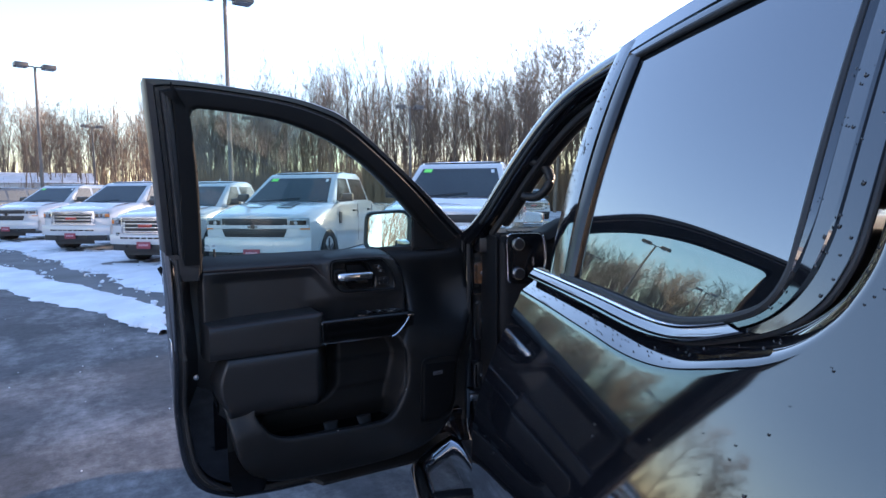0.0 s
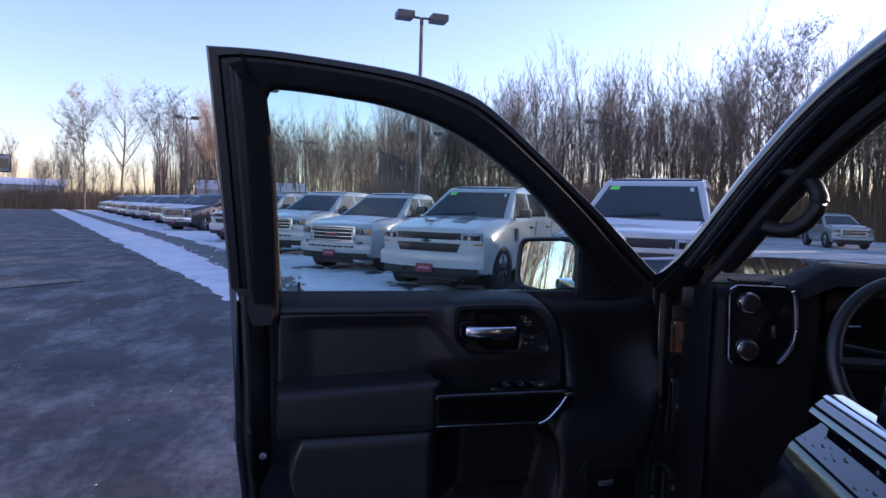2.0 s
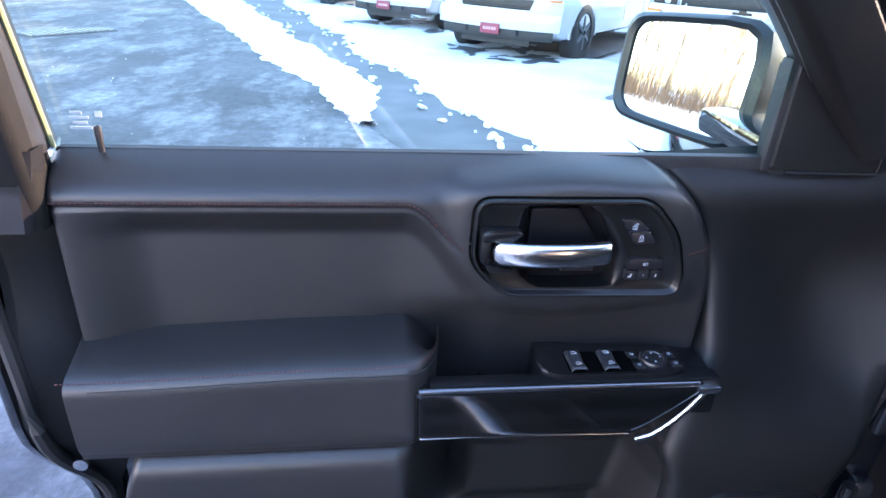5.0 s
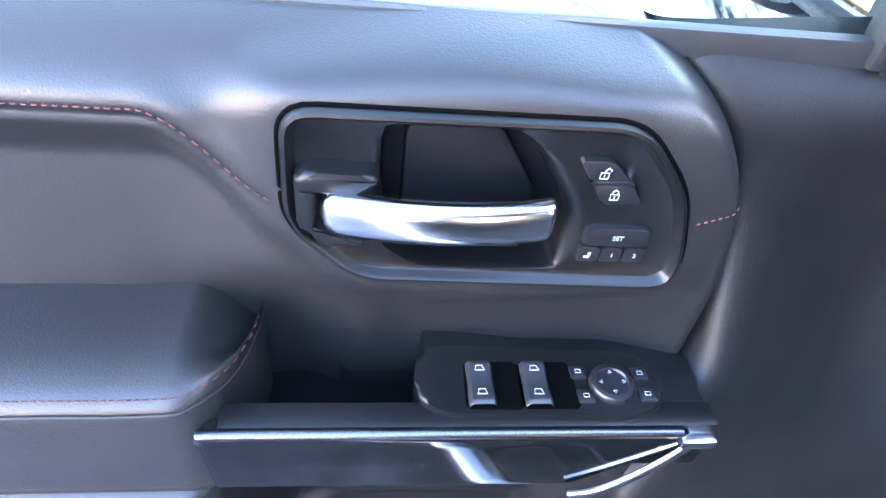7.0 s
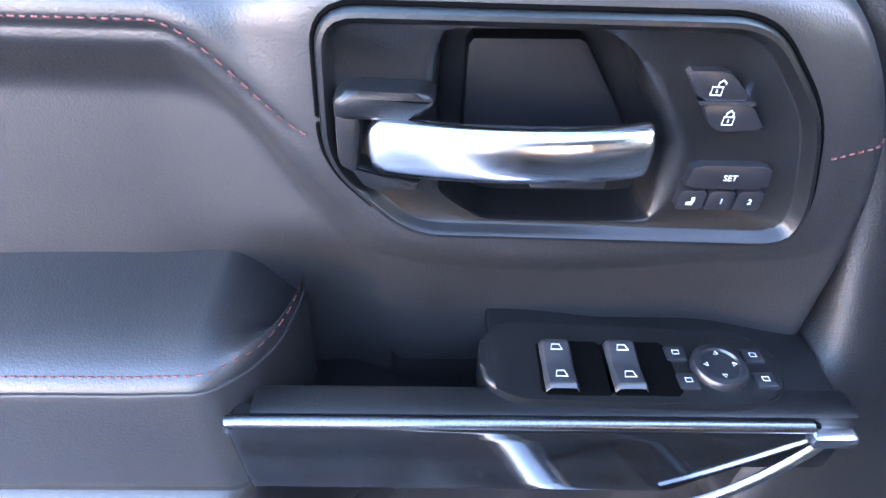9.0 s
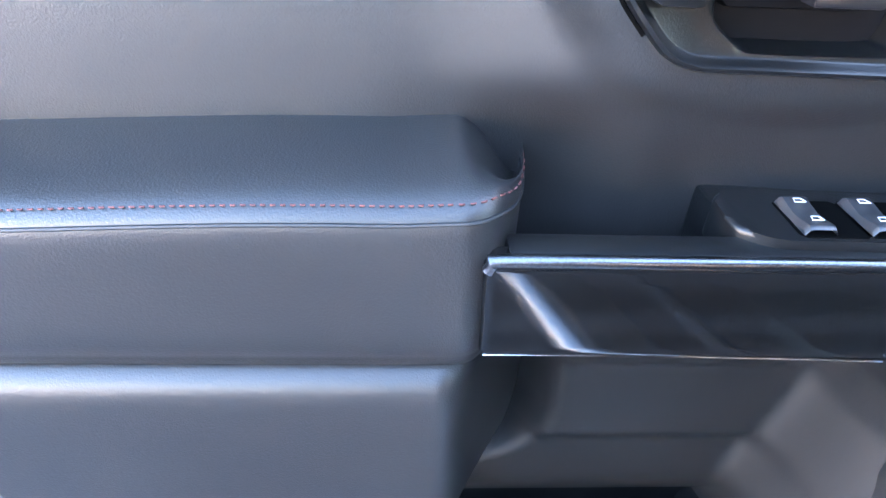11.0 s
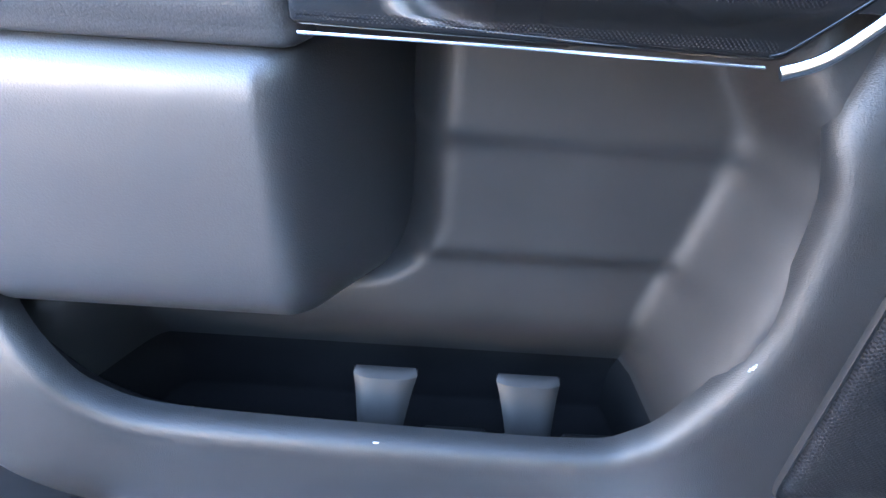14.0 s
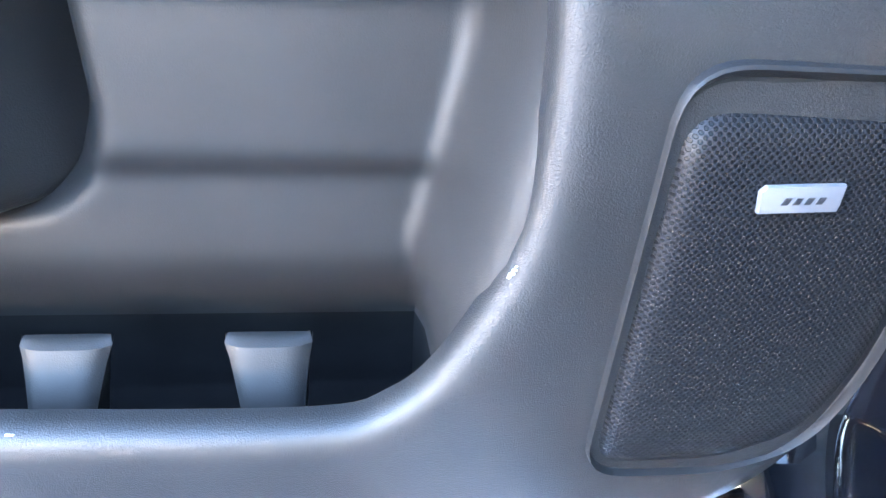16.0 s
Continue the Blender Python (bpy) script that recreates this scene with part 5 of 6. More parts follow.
def wheel(parent, x, y, radius, width, outward, m=None, label="", rim_mat=None, spokes=6):
    """A tyre with tread shoulders and a spoked rim; outward is the side that the rim faces along x."""
    r = radius
    tyre = part("wheel", lathe([(r * 0.62, -width / 2), (r * 0.9, -width / 2), (r * 0.97, -width * 0.42), (r, -width * 0.3), (r, width * 0.3), (r * 0.97, width * 0.42), (r * 0.9, width / 2), (r * 0.66, width / 2), (r * 0.64, width * 0.42)], 28, pose(x, y, r, 0, 90 * outward, 0)), tyre_rubber, parent, label or "black tyre on an alloy rim", m=m)
    bm = lathe([(r * 0.64, -width * 0.3), (r * 0.64, width * 0.40), (r * 0.60, width * 0.42), (r * 0.57, width * 0.34), (r * 0.55, width * 0.1), (0.0, width * 0.08)], 28)
    for k in range(spokes):
        a = 2 * math.pi * k / spokes
        tube([(0.04 * math.cos(a), 0.04 * math.sin(a), width * 0.33), (r * 0.58 * math.cos(a), r * 0.58 * math.sin(a), width * 0.36)], [0.05 * r / 0.4, 0.035 * r / 0.4], 6, bm=bm, flat=1.0)
    lathe([(0.0, width * 0.4), (0.05, width * 0.4), (0.06, width * 0.3)], 12, bm=bm)
    bm.transform(pose(x, y, r, 0, 90 * outward, 0))
    part("rim", bm, rim_mat or alloy, tyre, m=m)
    return tyre


for x, o in ((0.13, -1), (1.93, 1)):
    for y in (1.95, -2.25):
        wheel(truck, x, y, 0.405, 0.27, o, m=TRUCK)

# dashboard
def dash_top(u, v):
    """The top pad: a low slab beside the pillar, then the hood over the instruments."""
    x = 0.17 + 1.65 * u
    hood = S(0.335, 0.43, x) * (1 - 0.55 * S(0.74, 0.92, x))
    return (x, 0.825 + 0.27 * v - 0.035 * hood * (1 - v), 1.282 + hood * (0.060 * math.sin(math.pi * min(1.0, 0.25 + v)) ** 0.8) + 0.010 * v - 0.030 * max(0.0, 1 - v * 9) ** 2)


dash = part("dashboard", grid(60, 20, dash_top), dash_plastic, truck, "dark grained vinyl dashboard", m=TRUCK)
bm = grid(22, 30, lambda u, v: (0.150 + 0.28 * u, 0.835 - 0.018 * v + 0.05 * max(0.0, abs(2 * u - 1) - 0.72) ** 2 / 0.08 + 0.03 * max(0.0, 0.06 - v) / 0.06 + 0.09 * S(0.42, 1.0, v), 1.288 - 0.72 * v))
part("dash_end", bm, dash_plastic, dash, "dark plastic dash end panel", m=TRUCK)
bm = grid(24, 14, lambda u, v: (0.42 + 1.38 * u, 0.885 + 0.05 * v, 1.285 - 0.62 * v))
part("dash_face", bm, hard_plastic, dash, m=TRUCK)
part("dash_side", box(0.150, 0.158, 0.84, 1.10, 0.60, 1.275, 0.003), dash_plastic, dash, m=TRUCK)
DTILT = pose(0.262, 0.822, 1.190, -3)


def flat_xz(outline, y0, y1, bevel=0.002):
    return prism(outline, y0, y1, bevel)


part("light_switch_panel", flat_xz(soften([(-0.078, 0.098), (0.076, 0.098), (0.082, -0.03), (0.040, -0.098), (-0.072, -0.098)], 1), -0.010, 0.02, 0.004), gloss_black, dash, "gloss black light switch panel with two knobs", m=TRUCK @ DTILT)
part("panel_trim", tube([(-0.064, -0.014, -0.092), (-0.074, -0.014, -0.080), (-0.074, -0.014, 0.088), (-0.060, -0.014, 0.096)], 0.0022, 6), chrome, dash, m=TRUCK @ DTILT)
part("panel_trim", tube(curve([(0.070, -0.014, 0.088), (0.078, -0.014, 0.06), (0.081, -0.014, -0.02), (0.068, -0.014, -0.055), (0.044, -0.014, -0.090)], 24), 0.0050, 8, flat=0.8), chrome, dash, "bright chrome edge of the light panel", m=TRUCK @ DTILT)
for dz in (0.056, -0.058):
    knob = part("knob", lathe([(0.024, 0), (0.024, 0.010), (0.021, 0.012), (0.021, 0.022), (0.018, 0.025), (0.0, 0.0255)], 28, pose(-0.030, -0.010, dz, 90)), satin_black, dash, "ribbed black knob with a chrome ring", m=TRUCK @ DTILT)
    part("knob_ring", lathe([(0.0235, 0.006), (0.0255, 0.010), (0.0235, 0.014)], 28, pose(-0.030, -0.010, dz, 90)), chrome, dash, m=TRUCK @ DTILT)
part("thumb_wheel", box(0.028, 0.034, -0.016, -0.008, -0.028, 0.002, 0.002), satin_chrome, dash, m=TRUCK @ DTILT)
for k in range(6):
    part("vent_slat", box(0.225 + 0.016 * k, 0.233 + 0.016 * k, 0.88, 0.95, 1.284, 1.2925), rubber, dash, m=TRUCK)
# grab handle on the pillar
bm = tube(curve([(0.232, 0.68, 1.560), (0.275, 0.64, 1.535), (0.288, 0.62, 1.49), (0.272, 0.63, 1.450), (0.245, 0.655, 1.428), (0.212, 0.69, 1.432)], 36), 0.0165, 10, flat=1.1)
part("grab_handle", bm, hard_plastic, truck, "black looped grab handle on the windscreen pillar", m=TRUCK)
# steering wheel and column
STEER = TRUCK @ pose(0.530, 0.62, 1.15, 68)
rim_path = [(0.190 * math.cos(2 * math.pi * k / 48), 0.190 * math.sin(2 * math.pi * k / 48), 0) for k in range(48)]
swheel = part("steering_wheel", tube(rim_path, 0.0155, 12, closed=True), soft_vinyl, truck, "black leather steering wheel", m=STEER)
bm = lathe([(0.0, 0.02), (0.07, 0.015), (0.085, -0.01), (0.06, -0.05), (0.04, -0.25)], 24)
for a in (0, 180, 250, 290):
    tube([(0.06 * math.cos(radians(a)), 0.06 * math.sin(radians(a)), 0), (0.185 * math.cos(radians(a)), 0.185 * math.sin(radians(a)), 0)], 0.016, 8, bm=bm, flat=1.0)
part("hub", bm, hard_plastic, swheel, m=STEER)
part("instrument_panel", box(0.43, 0.73, 0.86, 0.89, 1.16, 1.290, 0.01), gloss_black, dash, "dark instrument cluster", m=TRUCK)
part("stalk", tube([(0.52, 0.70, 1.15), (0.38, 0.68, 1.175)], 0.009, 8), satin_black, dash, m=TRUCK)
part("stalk", tube([(0.45, 0.855, 1.190), (0.51, 0.855, 1.193)], 0.004, 6), satin_chrome, dash, m=TRUCK)


# ---------------------------------------------------------------- parked vehicles: local y runs from nose to tail
def body_loft(stations, sides=1):
    """A body of cross-sections. A station: y, half width, bottom, shoulder height, top height, top half width."""
    b = bmesh.new()
    rings = []
    for y, w, zb, zs, zt, wt in stations:
        half = [(0.0, zb), (w * 0.80, zb), (w * 0.96, zb + 0.07), (w, zb + 0.22), (w * 1.005, (zb + zs) / 2 + 0.1), (w * 0.985, zs - 0.05), (w * 0.955, zs), (wt, zt - 0.012), (wt * 0.85, zt), (0.0, zt + 0.02)]
        ring = half + [(-x, z) for x, z in half[-2:0:-1]]
        rings.append([b.verts.new((x, y, z)) for x, z in ring])
    n = len(rings[0])
    for q, r in zip(rings, rings[1:]):
        for k in range(n):
            b.faces.new((q[k], q[(k + 1) % n], r[(k + 1) % n], r[k]))
    b.faces.new(rings[0])
    b.faces.new(rings[-1][::-1])
    return b


def slab(quad, lift, bm=None):
    """A thin plate on four corners, lifted along its normal."""
    a, b_, c, d_ = (Vector(q) for q in quad)
    n = (b_ - a).cross(d_ - a).normalized()
    b = bmesh.new()
    top, low = [b.verts.new(p + n * lift) for p in (a, b_, c, d_)], [b.verts.new(p - n * 0.01) for p in (a, b_, c, d_)]
    b.faces.new(top)
    for k in range(4):
        b.faces.new((low[k], low[(k + 1) % 4], top[(k + 1) % 4], top[k]))
    return join(bm, b)


def arch(parent, y, r, w, mt):
    for s in (-1, 1):
        path = [(s * w, y - r * math.cos(math.pi * k / 16), 0.36 + r * math.sin(math.pi * k / 16)) for k in range(17)]
        part("wheel_arch", tube(path, 0.035, 6, flat=0.6), mt, parent)
        bm = bmesh.new()
        bm.faces.new([bm.verts.new((s * (w + 0.006), p[1], p[2])) for p in path])
        part("wheel_well", bm, rubber, parent, smooth=False)


def vehicle(name, label, category, group, paint, kind="pickup", L=5.85, W=2.03, H=1.90, hood=1.13, face="bars", sticker=False, plate=True, rim_mat=None, snowy=True, decal=False):
    v = thing(name, label, category, group)
    h, nose = W / 2, 0.0
    cowl = 1.38 if kind != "sedan" else 1.30
    belt = 1.30 * H / 1.9 if kind != "sedan" else 0.95
    tail = {"pickup": 1.22, "suv": belt + 0.02, "sedan": 0.98}[kind]
    zb = 0.30 if kind != "sedan" else 0.2
    rise = belt - hood
    body = body_loft([(0.035, h * 0.55, zb + 0.16, hood - 0.13, hood - 0.055, h * 0.50), (0.080, h * 0.72, zb + 0.14, hood - 0.12, hood - 0.035, h * 0.64), (0.135, h * 0.87, zb + 0.10, hood - 0.12, hood - 0.02, h * 0.74), (0.195, h * 0.96, zb + 0.05, hood - 0.11, hood - 0.005, h * 0.80), (0.36, h, zb, hood - 0.09, hood + 0.015, h * 0.84), (0.65, h * 1.01, zb, hood - 0.07 + 0.4 * rise, hood + 0.5 * rise, h * 0.86), (1.25, h * 1.01, zb, belt - 0.06, belt - 0.01, h * 0.87), (cowl, h, zb, belt - 0.03, belt, h * 0.88), (cowl + 0.5, h, zb, belt - 0.02, belt, h * 0.90),
                      (L - 2.0, h, zb, belt, belt + 0.01, h * 0.90), (L - 1.8, h * 1.01, zb, tail, tail + 0.02, h * 0.92), (L - 0.15, h * 0.99, zb + 0.05, tail, tail + 0.02, h * 0.92), (L, h * 0.95, zb + 0.12, tail - 0.05, tail - 0.03, h * 0.88)])

    def front(x):
        return 0.20 * (abs(x) / h) ** 2.5

    def band(nm, x0, x1, z0, z1, proud, mt, parent, lbl="", slant=0.0, deep=0.06):
        """A panel that follows the rounded nose, with closed edges."""
        prof = [(0.0, deep), (0.0, 0.004), (0.06, 0.0), (0.94, 0.0), (1.0, 0.004), (1.0, deep)]
        return part(nm, grid(14, 6, lambda a, c: (x0 + (x1 - x0) * a + slant * prof[round(c * 5)][0] * (1 if x0 + x1 > 0 else -1 if x0 + x1 < 0 else 2 * a - 1), front(x0 + (x1 - x0) * a) - proud + prof[round(c * 5)][1], z0 + (z1 - z0) * prof[round(c * 5)][0])), mt, parent, lbl, sharp=30)

    part("body", body, paint, v, sharp=35)
    # glasshouse
    roof_f, roof_r = cowl + 0.90, {"pickup": L - 2.15, "suv": L - 0.45, "sedan": L - 1.75}[kind]
    foot_r = {"pickup": L - 1.95, "suv": L - 0.12, "sedan": L - 0.85}[kind]
    wb, wr, zr = h * 0.90, h * 0.73, H
    b = bmesh.new()
    ring = [(cowl, wb, belt - 0.02), (roof_f, wr, zr - 0.05), (roof_f + 0.35, wr, zr), (roof_r - 0.2, wr, zr), (roof_r, wr, zr - 0.05), (foot_r, wb, belt - 0.02)]
    left, right = [b.verts.new((-w, y, z)) for y, w, z in ring], [b.verts.new((w, y, z)) for y, w, z in ring]
    for k in range(5):
        b.faces.new((left[k], left[k + 1], right[k + 1], right[k]))
    b.faces.new(left[::-1])
    b.faces.new(right)
    bmesh.ops.bevel(b, geom=list(b.edges), offset=0.05, segments=3, affect="EDGES", profile=0.6)
    part("cab", b, paint, v, sharp=50)
    fx = lambda f, y0, y1, a, c: y0 + (y1 - y0) * f
    def on_slope(f, s):  # point on the windscreen at height share f and width share s
        return (s * (wb + (wr - wb) * f), cowl + (roof_f - cowl) * f, belt - 0.02 + (zr - 0.05 - belt + 0.02) * f)
    part("windscreen", slab([on_slope(0.06, -0.90), on_slope(0.06, 0.90), on_slope(0.865, 0.85), on_slope(0.865, -0.85)], 0.006), car_glass, v, "dark windscreen")
    part("windscreen_band", slab([on_slope(0.01, -0.91), on_slope(0.01, 0.91), on_slope(0.065, 0.91), on_slope(0.065, -0.91)], 0.010), rubber, v, "black cowl below the windscreen")
    part("wiper", tube([Vector(on_slope(0.07, -0.5)) + Vector((0, -0.02, 0.012)), Vector(on_slope(0.16, 0.25)) + Vector((0, -0.02, 0.012))], 0.008, 5), rubber, v)
    if sticker:
        part("sticker", slab([on_slope(0.76, -0.80), on_slope(0.76, -0.62), on_slope(0.85, -0.62), on_slope(0.85, -0.80)], 0.011), sticker_green, v, "bright green windscreen sticker")
        part("sticker", slab([on_slope(0.73, 0.72), on_slope(0.73, 0.79), on_slope(0.82, 0.79), on_slope(0.82, 0.72)], 0.011), siding, v, "small white windscreen sticker")
    def on_flank(y, f, s):
        return (s * (wb + (wr - wb) * f + 0.004), y, belt - 0.02 + (zr - 0.05 - belt + 0.02) * f)
    span = (cowl + 0.30, foot_r - (0.15 if kind != "sedan" else 0.5))
    cuts = {"pickup": 2, "suv": 3, "sedan": 2}[kind]
    for s in (-1, 1):
        for k in range(cuts):
            y0, y1 = span[0] + (span[1] - span[0]) * k / cuts + 0.05, span[0] + (span[1] - span[0]) * (k + 1) / cuts - 0.05
            t0 = max(y0, roof_f - 0.12 + 0.05 * k) if k == 0 else y0
            t1 = min(y1, roof_r - 0.08) if k == cuts - 1 else y1
            q = [on_flank(y0, 0.08, s), on_flank(y1, 0.08, s), on_flank(t1, 0.86, s), on_flank(t0 + 0.02, 0.86, s)]
            part("side_window", slab(q if s > 0 else q[::-1], 0.006), car_glass, v)
            part("door_handle", box(s * (h * 1.0) - 0.015, s * (h * 1.0) + 0.03, y1 - 0.28, y1 - 0.08, belt - 0.20, belt - 0.165, 0.008), satin_black if paint is white_paint else paint, v)
            part("door_gap", box(s * h * 1.001 - 0.004, s * h * 1.001 + 0.004, y1 + 0.045, y1 + 0.055, zb + 0.2, belt - 0.06), rubber, v, smooth=False)
        # mirror
        big = (0.13 if H > 2 else 0.105) if kind == "pickup" else 0.09
        m_ = box(s * (h + 0.10) - big, s * (h + 0.10) + big, cowl + 0.36, cowl + 0.48, belt + 0.01, belt + 0.01 + 1.5 * big, 0.03)
        box(s * (h - 0.02) - 0.08, s * (h - 0.02) + 0.08, cowl + 0.40, cowl + 0.46, belt, belt + 0.05, 0.01, bm=m_)
        part("wing_mirror", m_, satin_black if face != "chrome_mirror" else chrome, v, "black wing mirror")
        # head lamp with an amber corner, fog lamp
        x0, x1 = sorted((s * h * 0.61, s * h * 0.95))
        hl = band("headlamp", x0, x1, hood - 0.235, hood - 0.075, 0.012, lamp_glass, v, "clear headlamp")
        x0, x1 = sorted((s * h * 0.64, s * h * (0.80 if face == "bars" else 0.90)))
        band("lamp_chamber", x0, x1, hood - 0.20, hood - 0.115, 0.016, gloss_black, hl)
        part("lamp_lens", lathe([(0.0, -0.006), (0.028, -0.002), (0.034, 0.01)], 14, pose(s * h * 0.74, front(h * 0.74) - 0.018, hood - 0.157, 90)), lamp_glass, hl)
        x0, x1 = sorted((s * h * (0.86 if face == "bars" else 0.80), s * h * 0.955))
        band("indicator", x0, x1, *((hood - 0.20, hood - 0.12) if face == "bars" else (hood - 0.275, hood - 0.245)), 0.018, amber_glass, v, "amber indicator")
        if kind != "sedan":
            x0, x1 = sorted((s * h * 0.66, s * h * 0.80))
            fg = band("fog_lamp", x0, x1, 0.60, 0.70, 0.035 if face == "bars" else 0.02, gloss_black, v, "dark fog lamp pod")
            part("fog_lens", lathe([(0.0, -0.01), (0.030, -0.005), (0.034, 0.02)], 12, pose(s * h * 0.73, front(h * 0.73) - 0.04, 0.65, 90)), lamp_glass, fg)
        part("tail_lamp", box(s * h * 0.93 - 0.06, s * h * 0.93 + 0.06, L - 0.12, L + 0.005, tail - 0.42, tail - 0.06, 0.02), red_paint, v)
    # grille
    gz0, gz1, gw = hood - 0.42, hood - 0.075, h * 0.60
    if face == "split":
        gr = band("grille", -gw, gw, hood - 0.20, gz1, 0.008, mesh_black, v, "dark mesh grille")
        band("grille_bar", -h * 0.94, h * 0.94, hood - 0.252, hood - 0.195, 0.024, paint, gr, "body-coloured grille bar")
        band("grille_bar", -gw * 1.02, gw * 1.02, gz1 - 0.006, gz1 + 0.022, 0.016, paint, gr)
        part("emblem", prism([(-0.09, -0.012), (-0.035, -0.012), (-0.035, -0.03), (0.035, -0.03), (0.035, -0.012), (0.09, -0.012), (0.09, 0.012), (0.035, 0.012), (0.035, 0.03), (-0.035, 0.03), (-0.035, 0.012), (-0.09, 0.012)], -0.034, -0.01), gloss_black, gr, "dark emblem", m=Matrix.Translation((0, 0, hood - 0.222)))
        lg = band("lower_grille", -gw * 0.90, gw * 0.90, hood - 0.405, hood - 0.262, 0.012, mesh_black, v, "dark mesh lower grille", slant=0.06)
        for k in range(3):
            band("grille_slat", -gw * 0.9, gw * 0.9, hood - 0.38 + 0.038 * k, hood - 0.372 + 0.038 * k, 0.016, satin_black, lg)
        band("grille_frame", -gw, gw, hood - 0.435, hood - 0.40, 0.03, paint, v)
    else:
        gr = band("grille", -gw, gw, gz0 + 0.03, gz1, 0.006, mesh_black, v, "dark grille")
        for k in range(4):
            z = gz0 + 0.03 + (gz1 - gz0 - 0.03) * (k + 0.5) / 4
            band("grille_bar", -gw * 0.95, gw * 0.95, z - 0.010, z + 0.010, 0.02, satin_chrome, gr, "bright grille bar")
        for zz in (gz0 + 0.02, gz1 - 0.01):
            band("grille_surround", -gw * 1.03, gw * 1.03, zz, zz + 0.03, 0.026, satin_chrome, gr)
        for s in (-1, 1):
            x0, x1 = sorted((s * gw * 0.97, s * gw * 1.04))
            band("grille_surround", x0, x1, gz0 + 0.02, gz1 + 0.02, 0.026, satin_chrome, gr)
        part("emblem", box(-0.15, 0.15, -0.032, -0.01, (gz0 + gz1) / 2 - 0.02, (gz0 + gz1) / 2 + 0.045, 0.004), red_paint, gr, "red emblem bar")
        band("lower_slot", -h * 0.62, h * 0.62, 0.575, 0.615, 0.075, gloss_black, v)
    # bumper, plate, air dam
    lift = 0.0 if kind != "sedan" else -0.10
    band("bumper", -h * 0.985, h * 0.985, 0.465 + lift, (hood - 0.44) if kind != "sedan" else 0.62, 0.075, paint if face != "bars" or paint is not dark_paint else satin_chrome, v, "painted front bumper", deep=0.14)
    band("bumper_step", -h * 0.985, h * 0.985, (hood - 0.45) if kind != "sedan" else 0.61, hood - 0.41, 0.045, paint, v, deep=0.1)
    band("air_dam", -h * 0.90, h * 0.90, 0.33 + lift, 0.475 + lift, 0.05, rubber, v, "black lower bumper", deep=0.3)
    band("air_dam", -h * 0.56, h * 0.56, 0.24 if kind != "sedan" else 0.14, 0.34 + lift, -0.03, rubber, v, "black air dam", deep=0.2)
    for s in (-1, 1):
        if kind != "sedan":
            part("tow_hook", tube([(s * 0.42, -0.02, 0.45), (s * 0.42, -0.075, 0.44), (s * 0.42, -0.075, 0.41), (s * 0.42, -0.02, 0.40)], 0.012, 6), satin_black, v)
    if plate:
        pl = part("number_plate", box(-0.155, 0.155, -0.098, -0.080, 0.385, 0.525, 0.004), plate_red, v, "dark red dealer plate")
        bm = bmesh.new()
        for k in range(5):
            box(-0.105 + 0.044 * k, -0.073 + 0.044 * k, -0.0995, -0.097, 0.435, 0.475, bm=bm)
        part("plate_bar", bm, plate_pale, pl, smooth=False)
    # wheels
    r = 0.42 if kind != "sedan" else 0.33
    for y in (0.93 if kind != "sedan" else 0.85, L - 1.15 if kind != "sedan" else L - 1.0):
        arch(v, y, r + 0.085, h * 1.0, satin_black if kind == "suv" else paint)
        for s in (-1, 1):
            wheel(v, s * (h - 0.10), y, r, 0.26, s, rim_mat=rim_mat)
    part("antenna", tube([(0.1, roof_f + 0.45, zr), (0.1, roof_f + 0.52, zr + 0.08)], [0.025, 0.008], 6), paint, v)
    def hood_z(y):
        """Height of the bonnet along its length."""
        if y < 0.65:
            return hood + 0.015 + (0.5 * rise - 0.015) * max(0.0, (y - 0.36) / 0.29)
        return hood + 0.5 * rise + (0.5 * rise - 0.01) * min(1.0, (y - 0.65) / 0.6)

    if decal:
        for s in (-1, 1):
            part("bonnet_stripe", grid(6, 10, lambda a, c: (s * (0.14 + 0.05 * c + (0.30 - 0.10 * c) * a), 0.62 + 0.62 * c, hood_z(0.62 + 0.62 * c) + 0.024)), dark_paint, v, "dark bonnet stripe")
            part("flank_mark", box(s * h * 1.012 - 0.004, s * h * 1.012 + 0.006, 1.52, 1.66, 0.90, 1.12), satin_black, v, smooth=False)
    if snowy:
        def snow_place(u, w_):
            x, y = (2 * u - 1) * h * 0.80, 0.45 + (cowl - 0.55) * w_
            z = hood_z(y) + 0.008
            d = 0.022 * max(-0.9, noise.noise((x * 2 + L * 7, y * 2, W * 9)) + 0.15)
            return (x, y, z + d + 0.016 * (1 - abs(2 * u - 1) ** 2) - 0.02 * abs(2 * w_ - 1) ** 6)
        if not decal:
            part("snow_cover", grid(26, 14, snow_place), snow, v, "thin melting snow on the bonnet", sharp=80)
        part("snow_cover", grid(12, 14, lambda u, w_: ((2 * u - 1) * (wr - 0.05), roof_f + 0.12 + (roof_r - roof_f - 0.2) * w_, zr - 0.012 + 0.03 * math.sin(math.pi * u) ** 0.4 * math.sin(math.pi * w_) ** 0.3)), snow, v, "thin snow on the roof", sharp=80)
    return v


PARK = 40.0


def parked(x, y, turn=0.0):
    """A pose from the near left corner of a nose; the vehicle stands at the angle of the row."""
    return lambda W: Matrix.Translation((x, y, 0)) @ Matrix.Rotation(radians(-(PARK + turn)), 4, "Z") @ Matrix.Translation((W / 2, 0, 0))


